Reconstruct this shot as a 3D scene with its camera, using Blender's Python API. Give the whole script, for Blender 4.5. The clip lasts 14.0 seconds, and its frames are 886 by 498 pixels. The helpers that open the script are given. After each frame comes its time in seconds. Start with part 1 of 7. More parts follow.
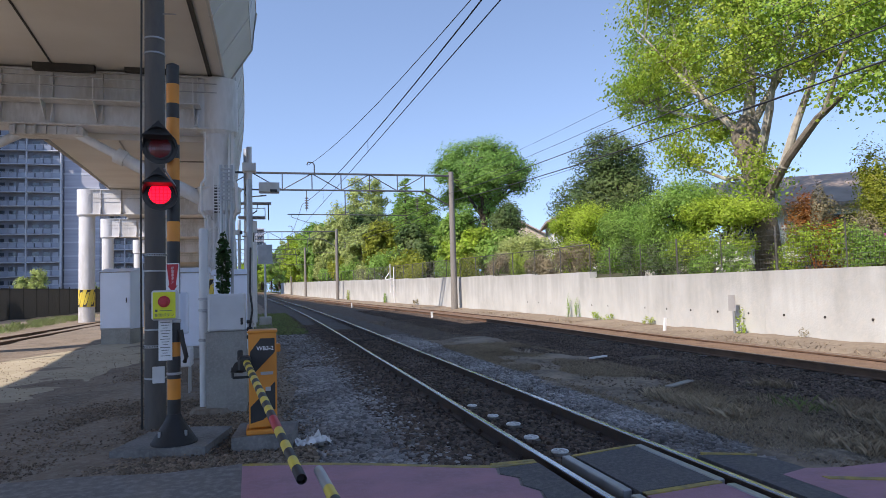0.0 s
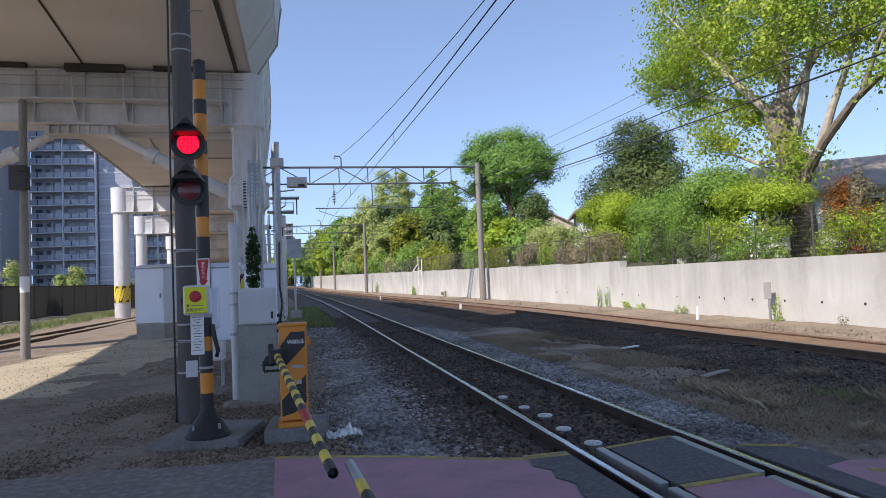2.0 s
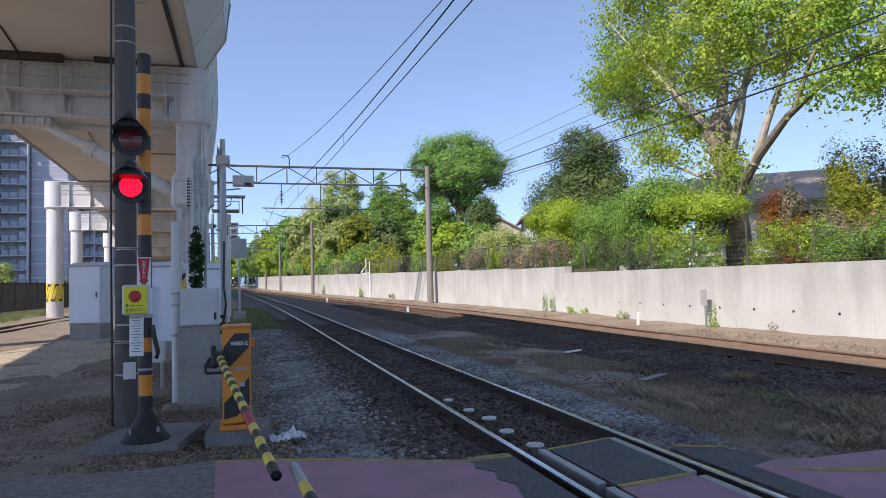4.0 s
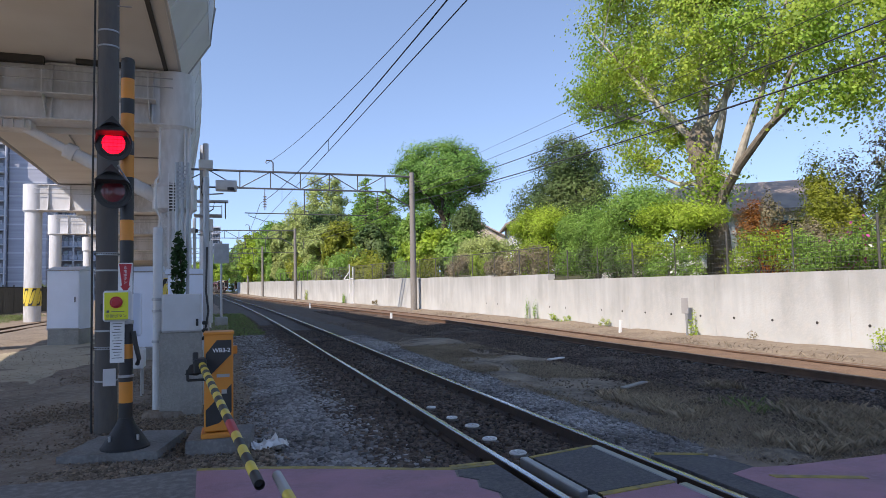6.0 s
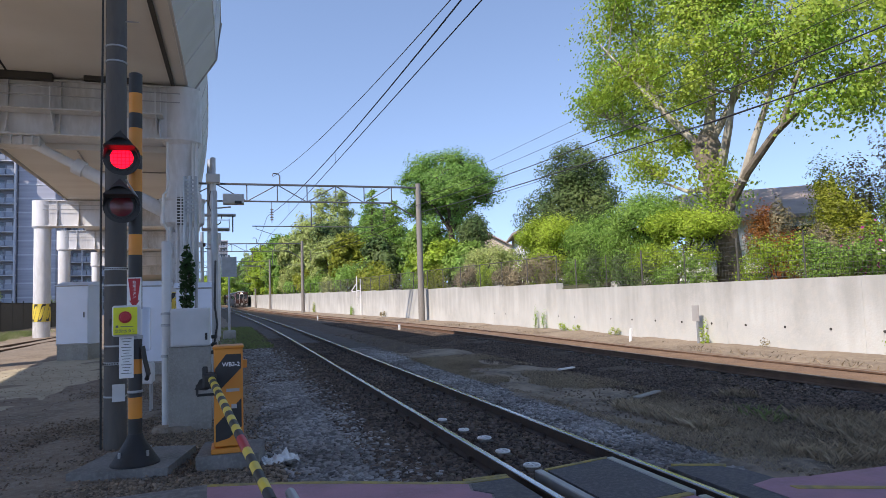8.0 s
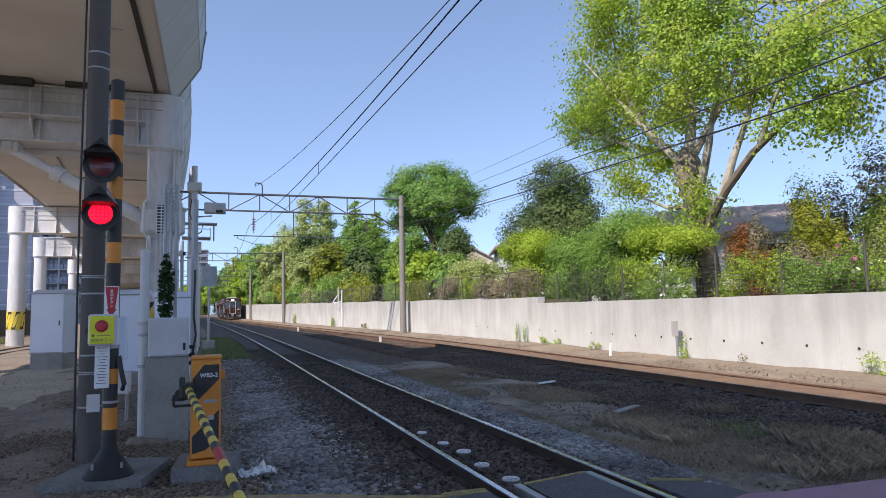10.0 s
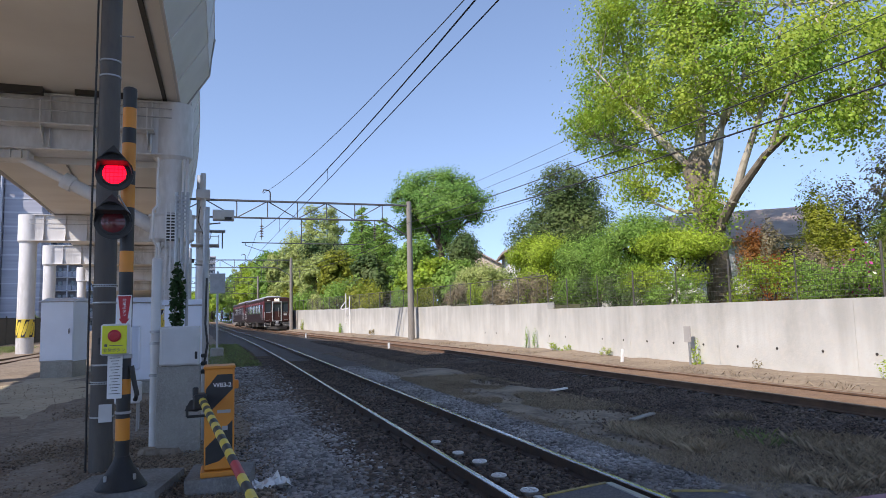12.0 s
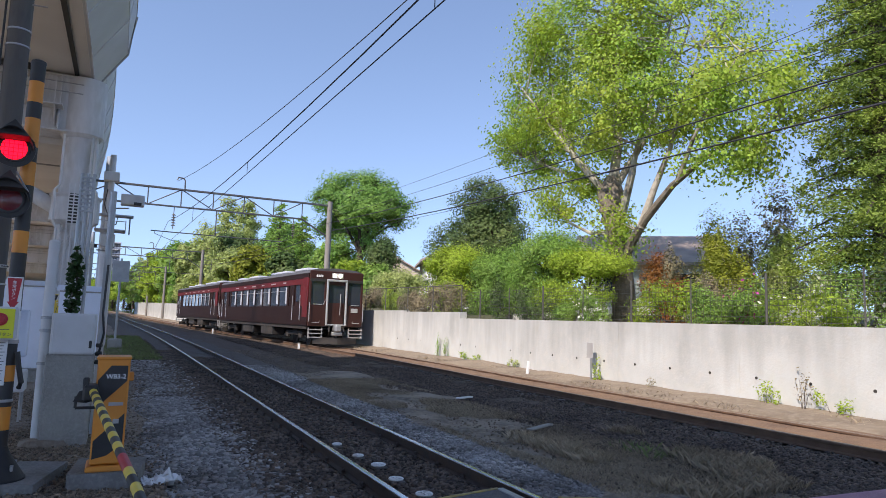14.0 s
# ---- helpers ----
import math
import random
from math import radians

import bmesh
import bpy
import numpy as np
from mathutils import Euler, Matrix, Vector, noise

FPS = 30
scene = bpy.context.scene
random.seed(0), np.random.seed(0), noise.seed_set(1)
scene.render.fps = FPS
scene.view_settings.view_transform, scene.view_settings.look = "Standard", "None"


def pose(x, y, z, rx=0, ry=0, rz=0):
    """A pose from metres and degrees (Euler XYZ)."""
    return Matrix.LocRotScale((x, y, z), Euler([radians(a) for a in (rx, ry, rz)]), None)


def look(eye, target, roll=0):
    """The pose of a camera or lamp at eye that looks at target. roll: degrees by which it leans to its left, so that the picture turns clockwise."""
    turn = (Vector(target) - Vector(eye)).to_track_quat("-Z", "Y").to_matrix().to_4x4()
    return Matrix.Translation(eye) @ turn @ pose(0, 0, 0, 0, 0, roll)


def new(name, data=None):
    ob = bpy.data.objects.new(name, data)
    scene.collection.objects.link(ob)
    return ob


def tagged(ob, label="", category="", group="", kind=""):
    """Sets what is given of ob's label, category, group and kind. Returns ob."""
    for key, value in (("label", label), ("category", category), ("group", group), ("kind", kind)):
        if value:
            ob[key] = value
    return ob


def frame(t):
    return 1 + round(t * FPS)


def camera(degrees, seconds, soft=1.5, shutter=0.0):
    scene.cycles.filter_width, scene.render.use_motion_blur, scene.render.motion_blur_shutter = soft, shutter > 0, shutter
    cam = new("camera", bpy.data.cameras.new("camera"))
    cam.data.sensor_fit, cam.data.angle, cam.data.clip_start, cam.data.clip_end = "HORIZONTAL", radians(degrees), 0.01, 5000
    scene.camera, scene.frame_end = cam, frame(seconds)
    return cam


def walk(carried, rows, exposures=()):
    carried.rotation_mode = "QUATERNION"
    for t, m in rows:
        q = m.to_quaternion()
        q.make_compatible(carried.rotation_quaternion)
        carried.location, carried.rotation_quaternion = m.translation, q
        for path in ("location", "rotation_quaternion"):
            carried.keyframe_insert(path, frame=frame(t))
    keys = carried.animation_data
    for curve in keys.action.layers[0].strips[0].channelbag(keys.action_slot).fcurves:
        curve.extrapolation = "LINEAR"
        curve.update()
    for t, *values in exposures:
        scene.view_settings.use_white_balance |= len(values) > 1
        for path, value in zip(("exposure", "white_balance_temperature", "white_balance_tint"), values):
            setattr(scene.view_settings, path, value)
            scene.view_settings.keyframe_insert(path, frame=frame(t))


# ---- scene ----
cam = camera(68.5, 14.0, soft=0.6)
PATH = [
    (0, pose(-0.001, -0.002, 1.494, 93.31, 1.61, -14.87)),
    (0.5, pose(-0.002, 0.002, 1.500, 93.64, 2.86, -17.07)),
    (1, pose(0.014, -0.031, 1.489, 93.65, 1.94, -18.74)),
    (1.5, pose(0.031, -0.037, 1.487, 92.81, 1.40, -17.73)),
    (2, pose(0.007, 0.056, 1.492, 92.66, 2.41, -12.40)),
    (2.5, pose(-0.015, 0.040, 1.499, 92.68, 1.38, -11.67)),
    (3, pose(-0.005, -0.001, 1.506, 93.32, -0.15, -16.09)),
    (3.5, pose(-0.000, 0.014, 1.494, 92.82, 1.22, -16.45)),
    (6, pose(-0.015, -0.006, 1.509, 93.29, 1.21, -18.44)),
    (6.5, pose(-0.008, -0.020, 1.498, 94.12, 1.58, -17.69)),
    (7, pose(-0.024, 0.000, 1.509, 93.93, 2.30, -16.76)),
    (7.5, pose(-0.040, 0.044, 1.519, 94.76, 2.13, -18.21)),
    (8, pose(-0.028, 0.056, 1.511, 94.24, 1.93, -17.81)),
    (8.5, pose(-0.036, 0.033, 1.503, 94.59, 1.43, -17.71)),
    (8.7, pose(-0.043, 0.029, 1.522, 95.30, 1.55, -18.66)),
    (10.8, pose(-0.018, 0.046, 1.505, 95.09, 1.20, -19.46)),
    (11, pose(-0.028, 0.045, 1.504, 94.77, 0.56, -18.49)),
    (11.5, pose(-0.066, 0.099, 1.526, 95.56, 0.86, -18.82)),
    (12, pose(-0.080, 0.153, 1.536, 95.79, 1.50, -18.81)),
    (12.5, pose(-0.056, 0.092, 1.526, 96.30, 0.81, -20.40)),
    (13, pose(-0.060, 0.076, 1.528, 95.71, 0.19, -21.17)),
    (13.5, pose(-0.078, 0.047, 1.535, 96.47, -1.41, -22.35)),
    (14, pose(-0.063, 0.023, 1.532, 96.32, -1.84, -26.24)),
]
walk(cam, PATH, [(0.0, 1.0, 7250.0, 16.5), (14.0, 1.0, 7250.0, 16.5)])


# ---- light ----
SUN_WAY = Vector((1.0, 0.6, -1.09)).normalized()
world = bpy.data.worlds.new("world")
scene.world = world
world.use_nodes = True
wt = world.node_tree
sky = wt.nodes.new("ShaderNodeTexSky")
sky.sky_type = "NISHITA"
sky.sun_disc = False
sky.sun_elevation = math.asin(-SUN_WAY.z)
sky.sun_rotation = math.atan2(-SUN_WAY.x, -SUN_WAY.y)
sky.altitude = 1300.0
sky.air_density, sky.dust_density, sky.ozone_density = 1.0, 0.1, 2.4
lift = wt.nodes.new("ShaderNodeVectorMath")
lift.operation = "MULTIPLY_ADD"
lift.inputs[1].default_value, lift.inputs[2].default_value = (1.0, 1.0, 0.9), (0.0, 0.0, 0.165)
wt.links.new(wt.nodes.new("ShaderNodeTexCoord").outputs["Generated"], lift.inputs[0])
wt.links.new(lift.outputs[0], sky.inputs[0])
wt.links.new(sky.outputs[0], wt.nodes["Background"].inputs[0])
wt.nodes["Background"].inputs[1].default_value = 0.15
sun = new("sun", bpy.data.lights.new("sun", "SUN"))
sun.data.energy, sun.data.angle, sun.data.color = 2.7, radians(0.5), (1.0, 0.965, 0.91)
sun.matrix_world = look((0, 0, 60), Vector((0, 0, 60)) + SUN_WAY)


# ---- lines of the plan ----
def lean(knots):
    """The sideways swing of a line whose heading passes through the knots (distance, slope)."""
    ys = np.arange(-100.0, 520.0, 0.5)
    s = np.interp(ys, [k[0] for k in knots], [k[1] for k in knots])
    x = np.cumsum(s) * 0.5
    x -= np.interp(0.0, ys, x)
    return lambda y: float(np.interp(y, ys, x))


bend = lean([(0, 0), (18, 0), (36, -0.075), (60, -0.075), (75, -0.065), (102, -0.07), (120, -0.03), (150, -0.025), (170, -0.06), (400, -0.09)])
bend_near = lean([(0, 0), (8, 0), (60, -0.035), (102, -0.04), (120, -0.03), (150, -0.025), (170, -0.06), (400, -0.09)])


def rise(y):
    """The railway climbs gently beyond the crossing."""
    return 0.0042 * max(0.0, y - 15.0)


def x_far(y):
    return 9.5 + bend(y)


def x_near(y):
    return 2.84 + bend_near(y)


def x_wall(y):
    return 11.75 + bend(y)


ZF = 0.05


# ---- materials ----
def mat(name, colour, rough=0.7, metal=0.0, second=None, scale=6.0, amount=0.5, fine=None, bump=0.0, bump_scale=40.0, island=0.0, spec=None, stretch=None, random_ob=0.0):
    """A surface of one colour with stains of a second one, fine grain and relief."""
    m = bpy.data.materials.new(name)
    m.use_nodes = True
    nt = m.node_tree
    n, l = nt.nodes, nt.links
    b = n["Principled BSDF"]
    b.inputs["Roughness"].default_value, b.inputs["Metallic"].default_value = rough, metal
    if spec is not None:
        b.inputs["Specular IOR Level"].default_value = spec
    co = n.new("ShaderNodeTexCoord").outputs["Object"]
    if stretch:
        mp = n.new("ShaderNodeMapping")
        mp.inputs["Scale"].default_value = stretch
        l.new(co, mp.inputs[0])
        co = mp.outputs[0]
    col = n.new("ShaderNodeRGB").outputs[0]
    col.default_value = (*colour, 1)

    def mixed(a, c2, fac):
        mx = n.new("ShaderNodeMix")
        mx.data_type = "RGBA"
        l.new(fac, mx.inputs[0])
        l.new(a, mx.inputs[6])
        if isinstance(c2, tuple):
            mx.inputs[7].default_value = (*c2, 1)
        else:
            l.new(c2, mx.inputs[7])
        return mx.outputs[2]

    def noise_fac(s, lo, hi, detail=6.0, top=1.0):
        t = n.new("ShaderNodeTexNoise")
        t.inputs["Scale"].default_value, t.inputs["Detail"].default_value = s, detail
        l.new(co, t.inputs["Vector"])
        r = n.new("ShaderNodeMapRange")
        r.inputs[1].default_value, r.inputs[2].default_value, r.inputs[4].default_value = lo, hi, top
        l.new(t.outputs["Fac"], r.inputs[0])
        return r.outputs[0]

    if second:
        col = mixed(col, second, noise_fac(scale, 0.38, 0.68, 8.0, amount))
    if fine:
        col = mixed(col, fine, noise_fac(scale * 9, 0.45, 0.7, 4.0, 0.6))
    if island or random_ob:
        g = n.new("ShaderNodeNewGeometry").outputs["Random Per Island"] if island else n.new("ShaderNodeObjectInfo").outputs["Random"]
        h = n.new("ShaderNodeHueSaturation")
        r = n.new("ShaderNodeMapRange")
        k = island or random_ob
        r.inputs[3].default_value, r.inputs[4].default_value = 1 - k, 1 + k
        l.new(g, r.inputs[0])
        l.new(r.outputs[0], h.inputs["Value"])
        l.new(col, h.inputs["Color"])
        col = h.outputs[0]
    l.new(col, b.inputs["Base Color"])
    if bump:
        t = n.new("ShaderNodeTexNoise")
        t.inputs["Scale"].default_value, t.inputs["Detail"].default_value = bump_scale, 5.0
        l.new(co, t.inputs["Vector"])
        bp = n.new("ShaderNodeBump")
        bp.inputs["Strength"].default_value, bp.inputs["Distance"].default_value = bump, 0.02
        l.new(t.outputs["Fac"], bp.inputs["Height"])
        l.new(bp.outputs[0], b.inputs["Normal"])
    return m


def glow(name, colour, strength):
    m = bpy.data.materials.new(name)
    m.use_nodes = True
    b = m.node_tree.nodes["Principled BSDF"]
    b.inputs["Base Color"].default_value = (*colour, 1)
    b.inputs["Emission Color"].default_value = (*colour, 1)
    b.inputs["Emission Strength"].default_value = strength
    return m


def glass(name, colour=(0.03, 0.035, 0.04), rough=0.05):
    m = mat(name, colour, rough, spec=0.8)
    return m


def leaf_mat(name, a, b, trans=0.45):
    m = mat(name, a, 0.55, second=b, scale=0.5, amount=0.9, island=0.38, spec=0.3)
    nt = m.node_tree
    n, l = nt.nodes, nt.links
    p = n["Principled BSDF"]
    t = n.new("ShaderNodeBsdfTranslucent")
    src = p.inputs["Base Color"].links[0].from_socket
    l.new(src, t.inputs["Color"])
    mx = n.new("ShaderNodeMixShader")
    mx.inputs[0].default_value = trans
    l.new(p.outputs[0], mx.inputs[1])
    l.new(t.outputs[0], mx.inputs[2])
    l.new(mx.outputs[0], n["Material Output"].inputs["Surface"])
    return m


M = {}
M["asphalt"] = mat("asphalt", (0.175, 0.158, 0.15), 0.85, second=(0.235, 0.215, 0.195), scale=1.5, fine=(0.360, 0.339, 0.310), bump=0.5, bump_scale=120)
M["new_asphalt"] = mat("new_asphalt", (0.080, 0.080, 0.089), 0.8, second=(0.125, 0.119, 0.119), scale=3, fine=(0.184, 0.173, 0.169), bump=0.5, bump_scale=140)
M["purple"] = mat("purple_coating", (0.44, 0.225, 0.275), 0.75, second=(0.28, 0.165, 0.195), scale=2.0, amount=0.85, fine=(0.42, 0.23, 0.3), bump=0.4, bump_scale=120)
M["yellow_line"] = mat("yellow_line", (0.42, 0.31, 0.08), 0.7, second=(0.2, 0.17, 0.1), scale=9, amount=0.9, bump=0.2)
M["ballast"] = mat("ballast", (0.098, 0.082, 0.070), 0.9, second=(0.055, 0.045, 0.038), scale=3.0, amount=0.8, fine=(0.19, 0.16, 0.13), bump=1.0, bump_scale=28)
M["stone"] = mat("ballast_stone", (0.36, 0.34, 0.325), 0.85, second=(0.125, 0.108, 0.096), scale=0.8, amount=0.8, island=0.55, bump=0.3)
M["brown_stone"] = mat("brown_stone", (0.25, 0.19, 0.135), 0.9, second=(0.162, 0.123, 0.096), scale=1, amount=0.8, island=0.55)
M["cinder_stone"] = mat("cinder_stone", (0.135, 0.099, 0.077), 0.9, second=(0.067, 0.048, 0.040), scale=1, amount=0.8, island=0.6)
M["cinder"] = mat("cinder", (0.112, 0.08, 0.057), 0.95, second=(0.049, 0.036, 0.030), scale=2.2, amount=0.8, fine=(0.181, 0.133, 0.101), bump=1.0, bump_scale=30)
M["dry_soil"] = mat("dry_soil", (0.33, 0.26, 0.195), 0.95, second=(0.085, 0.066, 0.052), scale=1.1, amount=0.95, fine=(0.40, 0.32, 0.24), bump=0.9, bump_scale=35)
M["dirt"] = mat("dirt", (0.27, 0.21, 0.15), 0.95, second=(0.16, 0.12, 0.085), scale=0.9, amount=0.8, fine=(0.34, 0.28, 0.21), bump=0.8, bump_scale=30)
M["rust_bed"] = mat("rust_bed", (0.225, 0.135, 0.081), 0.95, second=(0.135, 0.081, 0.054), scale=2.5, amount=0.8, fine=(0.270, 0.189, 0.126), bump=0.9, bump_scale=30)
M["left_gravel"] = mat("left_gravel", (0.26, 0.205, 0.155), 0.95, second=(0.14, 0.108, 0.082), scale=1.2, amount=0.8, fine=(0.34, 0.30, 0.25), bump=0.9, bump_scale=45)
M["sand"] = mat("sand", (0.46, 0.40, 0.29), 0.95, second=(0.33, 0.28, 0.20), scale=0.8, amount=0.7, fine=(0.52, 0.46, 0.36), bump=0.6, bump_scale=35)
M["terrace"] = mat("terrace", (0.1, 0.09, 0.05), 0.95, second=(0.05, 0.07, 0.02), scale=0.6, amount=0.9, bump=0.5, bump_scale=10)
M["far_ground"] = mat("far_ground", (0.1, 0.1, 0.06), 0.95, second=(0.16, 0.14, 0.1), scale=0.05, amount=0.9)
M["rail"] = mat("rail_side", (0.06, 0.045, 0.04), 0.6, 0.3, second=(0.1, 0.06, 0.04), scale=5, amount=0.7, bump=0.2)
M["rail_rust"] = mat("rail_rust", (0.15, 0.085, 0.052), 0.8, 0.1, second=(0.085, 0.05, 0.034), scale=5, amount=0.7, bump=0.2)
M["rail_head"] = mat("rail_head", (0.62, 0.62, 0.63), 0.22, 1.0, second=(0.45, 0.44, 0.43), scale=4, amount=0.5)
M["rail_worn"] = mat("rail_worn", (0.30, 0.22, 0.17), 0.45, 0.5, second=(0.2, 0.13, 0.09), scale=5, amount=0.7)
M["sleeper"] = mat("sleeper", (0.120, 0.104, 0.096), 0.9, second=(0.192, 0.176, 0.160), scale=4, amount=0.7, bump=0.6, bump_scale=25, random_ob=0.3)
M["concrete"] = mat("concrete", (0.331, 0.316, 0.284), 0.85, second=(0.194, 0.181, 0.164), scale=3, amount=0.6, fine=(0.389, 0.373, 0.339), bump=0.4, bump_scale=50)
M["wall"] = mat("wall_concrete", (0.57, 0.575, 0.55), 0.85, second=(0.36, 0.355, 0.335), scale=0.9, amount=0.6, stretch=(0.807, 0.807, 0.7), fine=(0.562, 0.538, 0.496), bump=0.35, bump_scale=30)
def add_streaks(m, z0, z1, colour, amount):
    """Dark run-off stains that hang down from the coping."""
    nt = m.node_tree
    n, l = nt.nodes, nt.links
    b = n["Principled BSDF"]
    src = b.inputs["Base Color"].links[0].from_socket
    co = n.new("ShaderNodeTexCoord").outputs["Object"]
    sx = n.new("ShaderNodeSeparateXYZ")
    l.new(co, sx.inputs[0])
    mp = n.new("ShaderNodeMapping")
    mp.inputs["Scale"].default_value = (2.6, 2.6, 0.3)
    l.new(co, mp.inputs[0])
    t = n.new("ShaderNodeTexNoise")
    t.inputs["Scale"].default_value, t.inputs["Detail"].default_value = 1.0, 7.0
    l.new(mp.outputs[0], t.inputs["Vector"])
    r = n.new("ShaderNodeMapRange")
    r.inputs[1].default_value, r.inputs[2].default_value = z0, z1
    l.new(sx.outputs[2], r.inputs[0])
    ad = n.new("ShaderNodeMath")
    ad.operation = "MULTIPLY_ADD"
    l.new(r.outputs[0], ad.inputs[0])
    ad.inputs[1].default_value = 0.42
    l.new(t.outputs["Fac"], ad.inputs[2])
    q = n.new("ShaderNodeMapRange")
    q.inputs[1].default_value, q.inputs[2].default_value, q.inputs[4].default_value = 0.62, 0.98, amount
    l.new(ad.outputs[0], q.inputs[0])
    mx = n.new("ShaderNodeMix")
    mx.data_type = "RGBA"
    l.new(q.outputs[0], mx.inputs[0])
    l.new(src, mx.inputs[6])
    mx.inputs[7].default_value = (*colour, 1)
    l.new(mx.outputs[2], b.inputs["Base Color"])


add_streaks(M["wall"], 0.2, 1.9, (0.24, 0.235, 0.22), 0.42)
M["pad"] = mat("pad_concrete", (0.2, 0.195, 0.19), 0.85, second=(0.115, 0.108, 0.1), scale=3, amount=0.7, fine=(0.28, 0.27, 0.255), bump=0.5, bump_scale=50)
M["pole"] = mat("pole_concrete", (0.24, 0.22, 0.2), 0.85, second=(0.17, 0.155, 0.14), scale=3, amount=0.6, fine=(0.3, 0.28, 0.26), bump=0.3, stretch=(1, 1, 0.2))
M["dark_pole"] = mat("dark_pole", (0.092, 0.082, 0.074), 0.75, second=(0.145, 0.13, 0.115), scale=2, amount=0.6, fine=(0.081, 0.074, 0.074), bump=0.2, stretch=(1, 1, 0.25))
M["white_steel"] = mat("white_steel", (0.66, 0.66, 0.67), 0.5, second=(0.4, 0.385, 0.37), scale=0.9, amount=0.8, fine=(0.7, 0.7, 0.71), bump=0.1, stretch=(1, 1, 0.3))
M["deck"] = mat("deck_steel", (0.66, 0.63, 0.59), 0.6, second=(0.52, 0.48, 0.44), scale=0.35, amount=0.6, bump=0.1)
M["joint"] = mat("dark_joint", (0.05, 0.045, 0.04), 0.8)
M["fascia"] = mat("fascia", (0.517, 0.517, 0.506), 0.55, second=(0.414, 0.414, 0.402), scale=1.0, amount=0.5)
M["galv"] = mat("galvanised", (0.42, 0.43, 0.44), 0.45, 0.6, second=(0.3, 0.31, 0.32), scale=5, amount=0.6)
M["gantry"] = mat("gantry_steel", (0.11, 0.115, 0.125), 0.55, 0.3, second=(0.08, 0.075, 0.075), scale=3, amount=0.6)
M["cabinet"] = mat("cabinet_paint", (0.713, 0.759, 0.850), 0.45, second=(0.575, 0.609, 0.667), scale=1.5, amount=0.4, bump=0.05)
M["grey_box"] = mat("grey_box_paint", (0.625, 0.625, 0.625), 0.5, second=(0.475, 0.475, 0.463), scale=2.5, amount=0.6, bump=0.08)
M["grey_dark"] = mat("grey_base_paint", (0.390, 0.377, 0.364), 0.6, second=(0.286, 0.273, 0.260), scale=2.5, amount=0.6, bump=0.08)
M["orange"] = mat("orange_paint", (0.72, 0.26, 0.03), 0.5, second=(0.55, 0.2, 0.04), scale=3, amount=0.5, bump=0.05)
M["black"] = mat("black_paint", (0.025, 0.024, 0.024), 0.55, second=(0.05, 0.047, 0.045), scale=4, amount=0.6)
M["rubber"] = mat("black_rubber", (0.012, 0.012, 0.013), 0.6, second=(0.025, 0.023, 0.022), scale=6, amount=0.5, bump=0.2)
M["yellow"] = mat("yellow_paint", (0.75, 0.56, 0.06), 0.5, second=(0.55, 0.43, 0.1), scale=8, amount=0.5)
M["red"] = mat("red_paint", (0.5, 0.03, 0.04), 0.5, second=(0.36, 0.03, 0.04), scale=8, amount=0.4)
M["lime"] = mat("lime_plate", (0.72, 0.72, 0.03), 0.45, second=(0.6, 0.62, 0.05), scale=9, amount=0.3)
M["white"] = mat("white_paint", (0.78, 0.78, 0.77), 0.5, second=(0.6, 0.6, 0.58), scale=5, amount=0.4)
M["grey_text"] = mat("grey_text", (0.13, 0.13, 0.12), 0.7)
M["lens_red"] = mat("red_lens_dark", (0.16, 0.008, 0.014), 0.2, spec=0.8)
M["lens_lit"] = glow("red_lens_lit", (1.0, 0.004, 0.018), 2.2)
M["wire"] = mat("wire", (0.05, 0.05, 0.055), 0.6, 0.3)
M["fence_black"] = mat("fence_black", (0.02, 0.021, 0.02), 0.7)
M["fence_mesh"] = mat("fence_mesh", (0.13, 0.125, 0.115), 0.6, 0.3, second=(0.07, 0.06, 0.05), scale=5)
M["facade"] = mat("facade", (0.52, 0.54, 0.6), 0.7, second=(0.44, 0.46, 0.52), scale=0.2, amount=0.5)
M["facade_tile"] = mat("facade_tile", (0.4, 0.41, 0.48), 0.6, second=(0.28, 0.29, 0.36), scale=0.3, amount=0.8, stretch=(0.3, 0.3, 6))
# Grey that carries the shade of balcony recesses and of the car's inside.
M["facade_dark"] = mat("recess_shade", (0.2, 0.21, 0.25), 0.6, second=(0.26, 0.27, 0.31), scale=0.2)
M["pane"] = glass("window_pane", (0.035, 0.045, 0.06))
M["balcony"] = mat("balcony_panel", (0.27, 0.3, 0.37), 0.25, second=(0.2, 0.23, 0.3), scale=0.3)
# One maroon in two tones: darker for shaded sides, lighter for lit ends.
M["maroon"] = mat("maroon_shaded_side", (0.02, 0.008, 0.007), 0.5, second=(0.03, 0.012, 0.01), scale=1.2, amount=0.6, spec=0.25)
M["maroon_lit_end"] = mat("maroon_lit_end", (0.055, 0.02, 0.016), 0.45, second=(0.04, 0.016, 0.013), scale=2, amount=0.6, spec=0.3)
M["red_band"] = mat("red_band", (0.15, 0.016, 0.02), 0.45, second=(0.07, 0.012, 0.014), scale=2, amount=0.6, spec=0.3)
M["roof_grey"] = mat("roof_grey", (0.1, 0.1, 0.105), 0.7, second=(0.06, 0.06, 0.06), scale=2, amount=0.6)
M["under"] = mat("under_gear", (0.03, 0.028, 0.027), 0.7, second=(0.07, 0.055, 0.045), scale=4, amount=0.6)
M["silver"] = mat("silver_frame", (0.6, 0.6, 0.6), 0.35, 0.5, second=(0.45, 0.45, 0.45), scale=5)
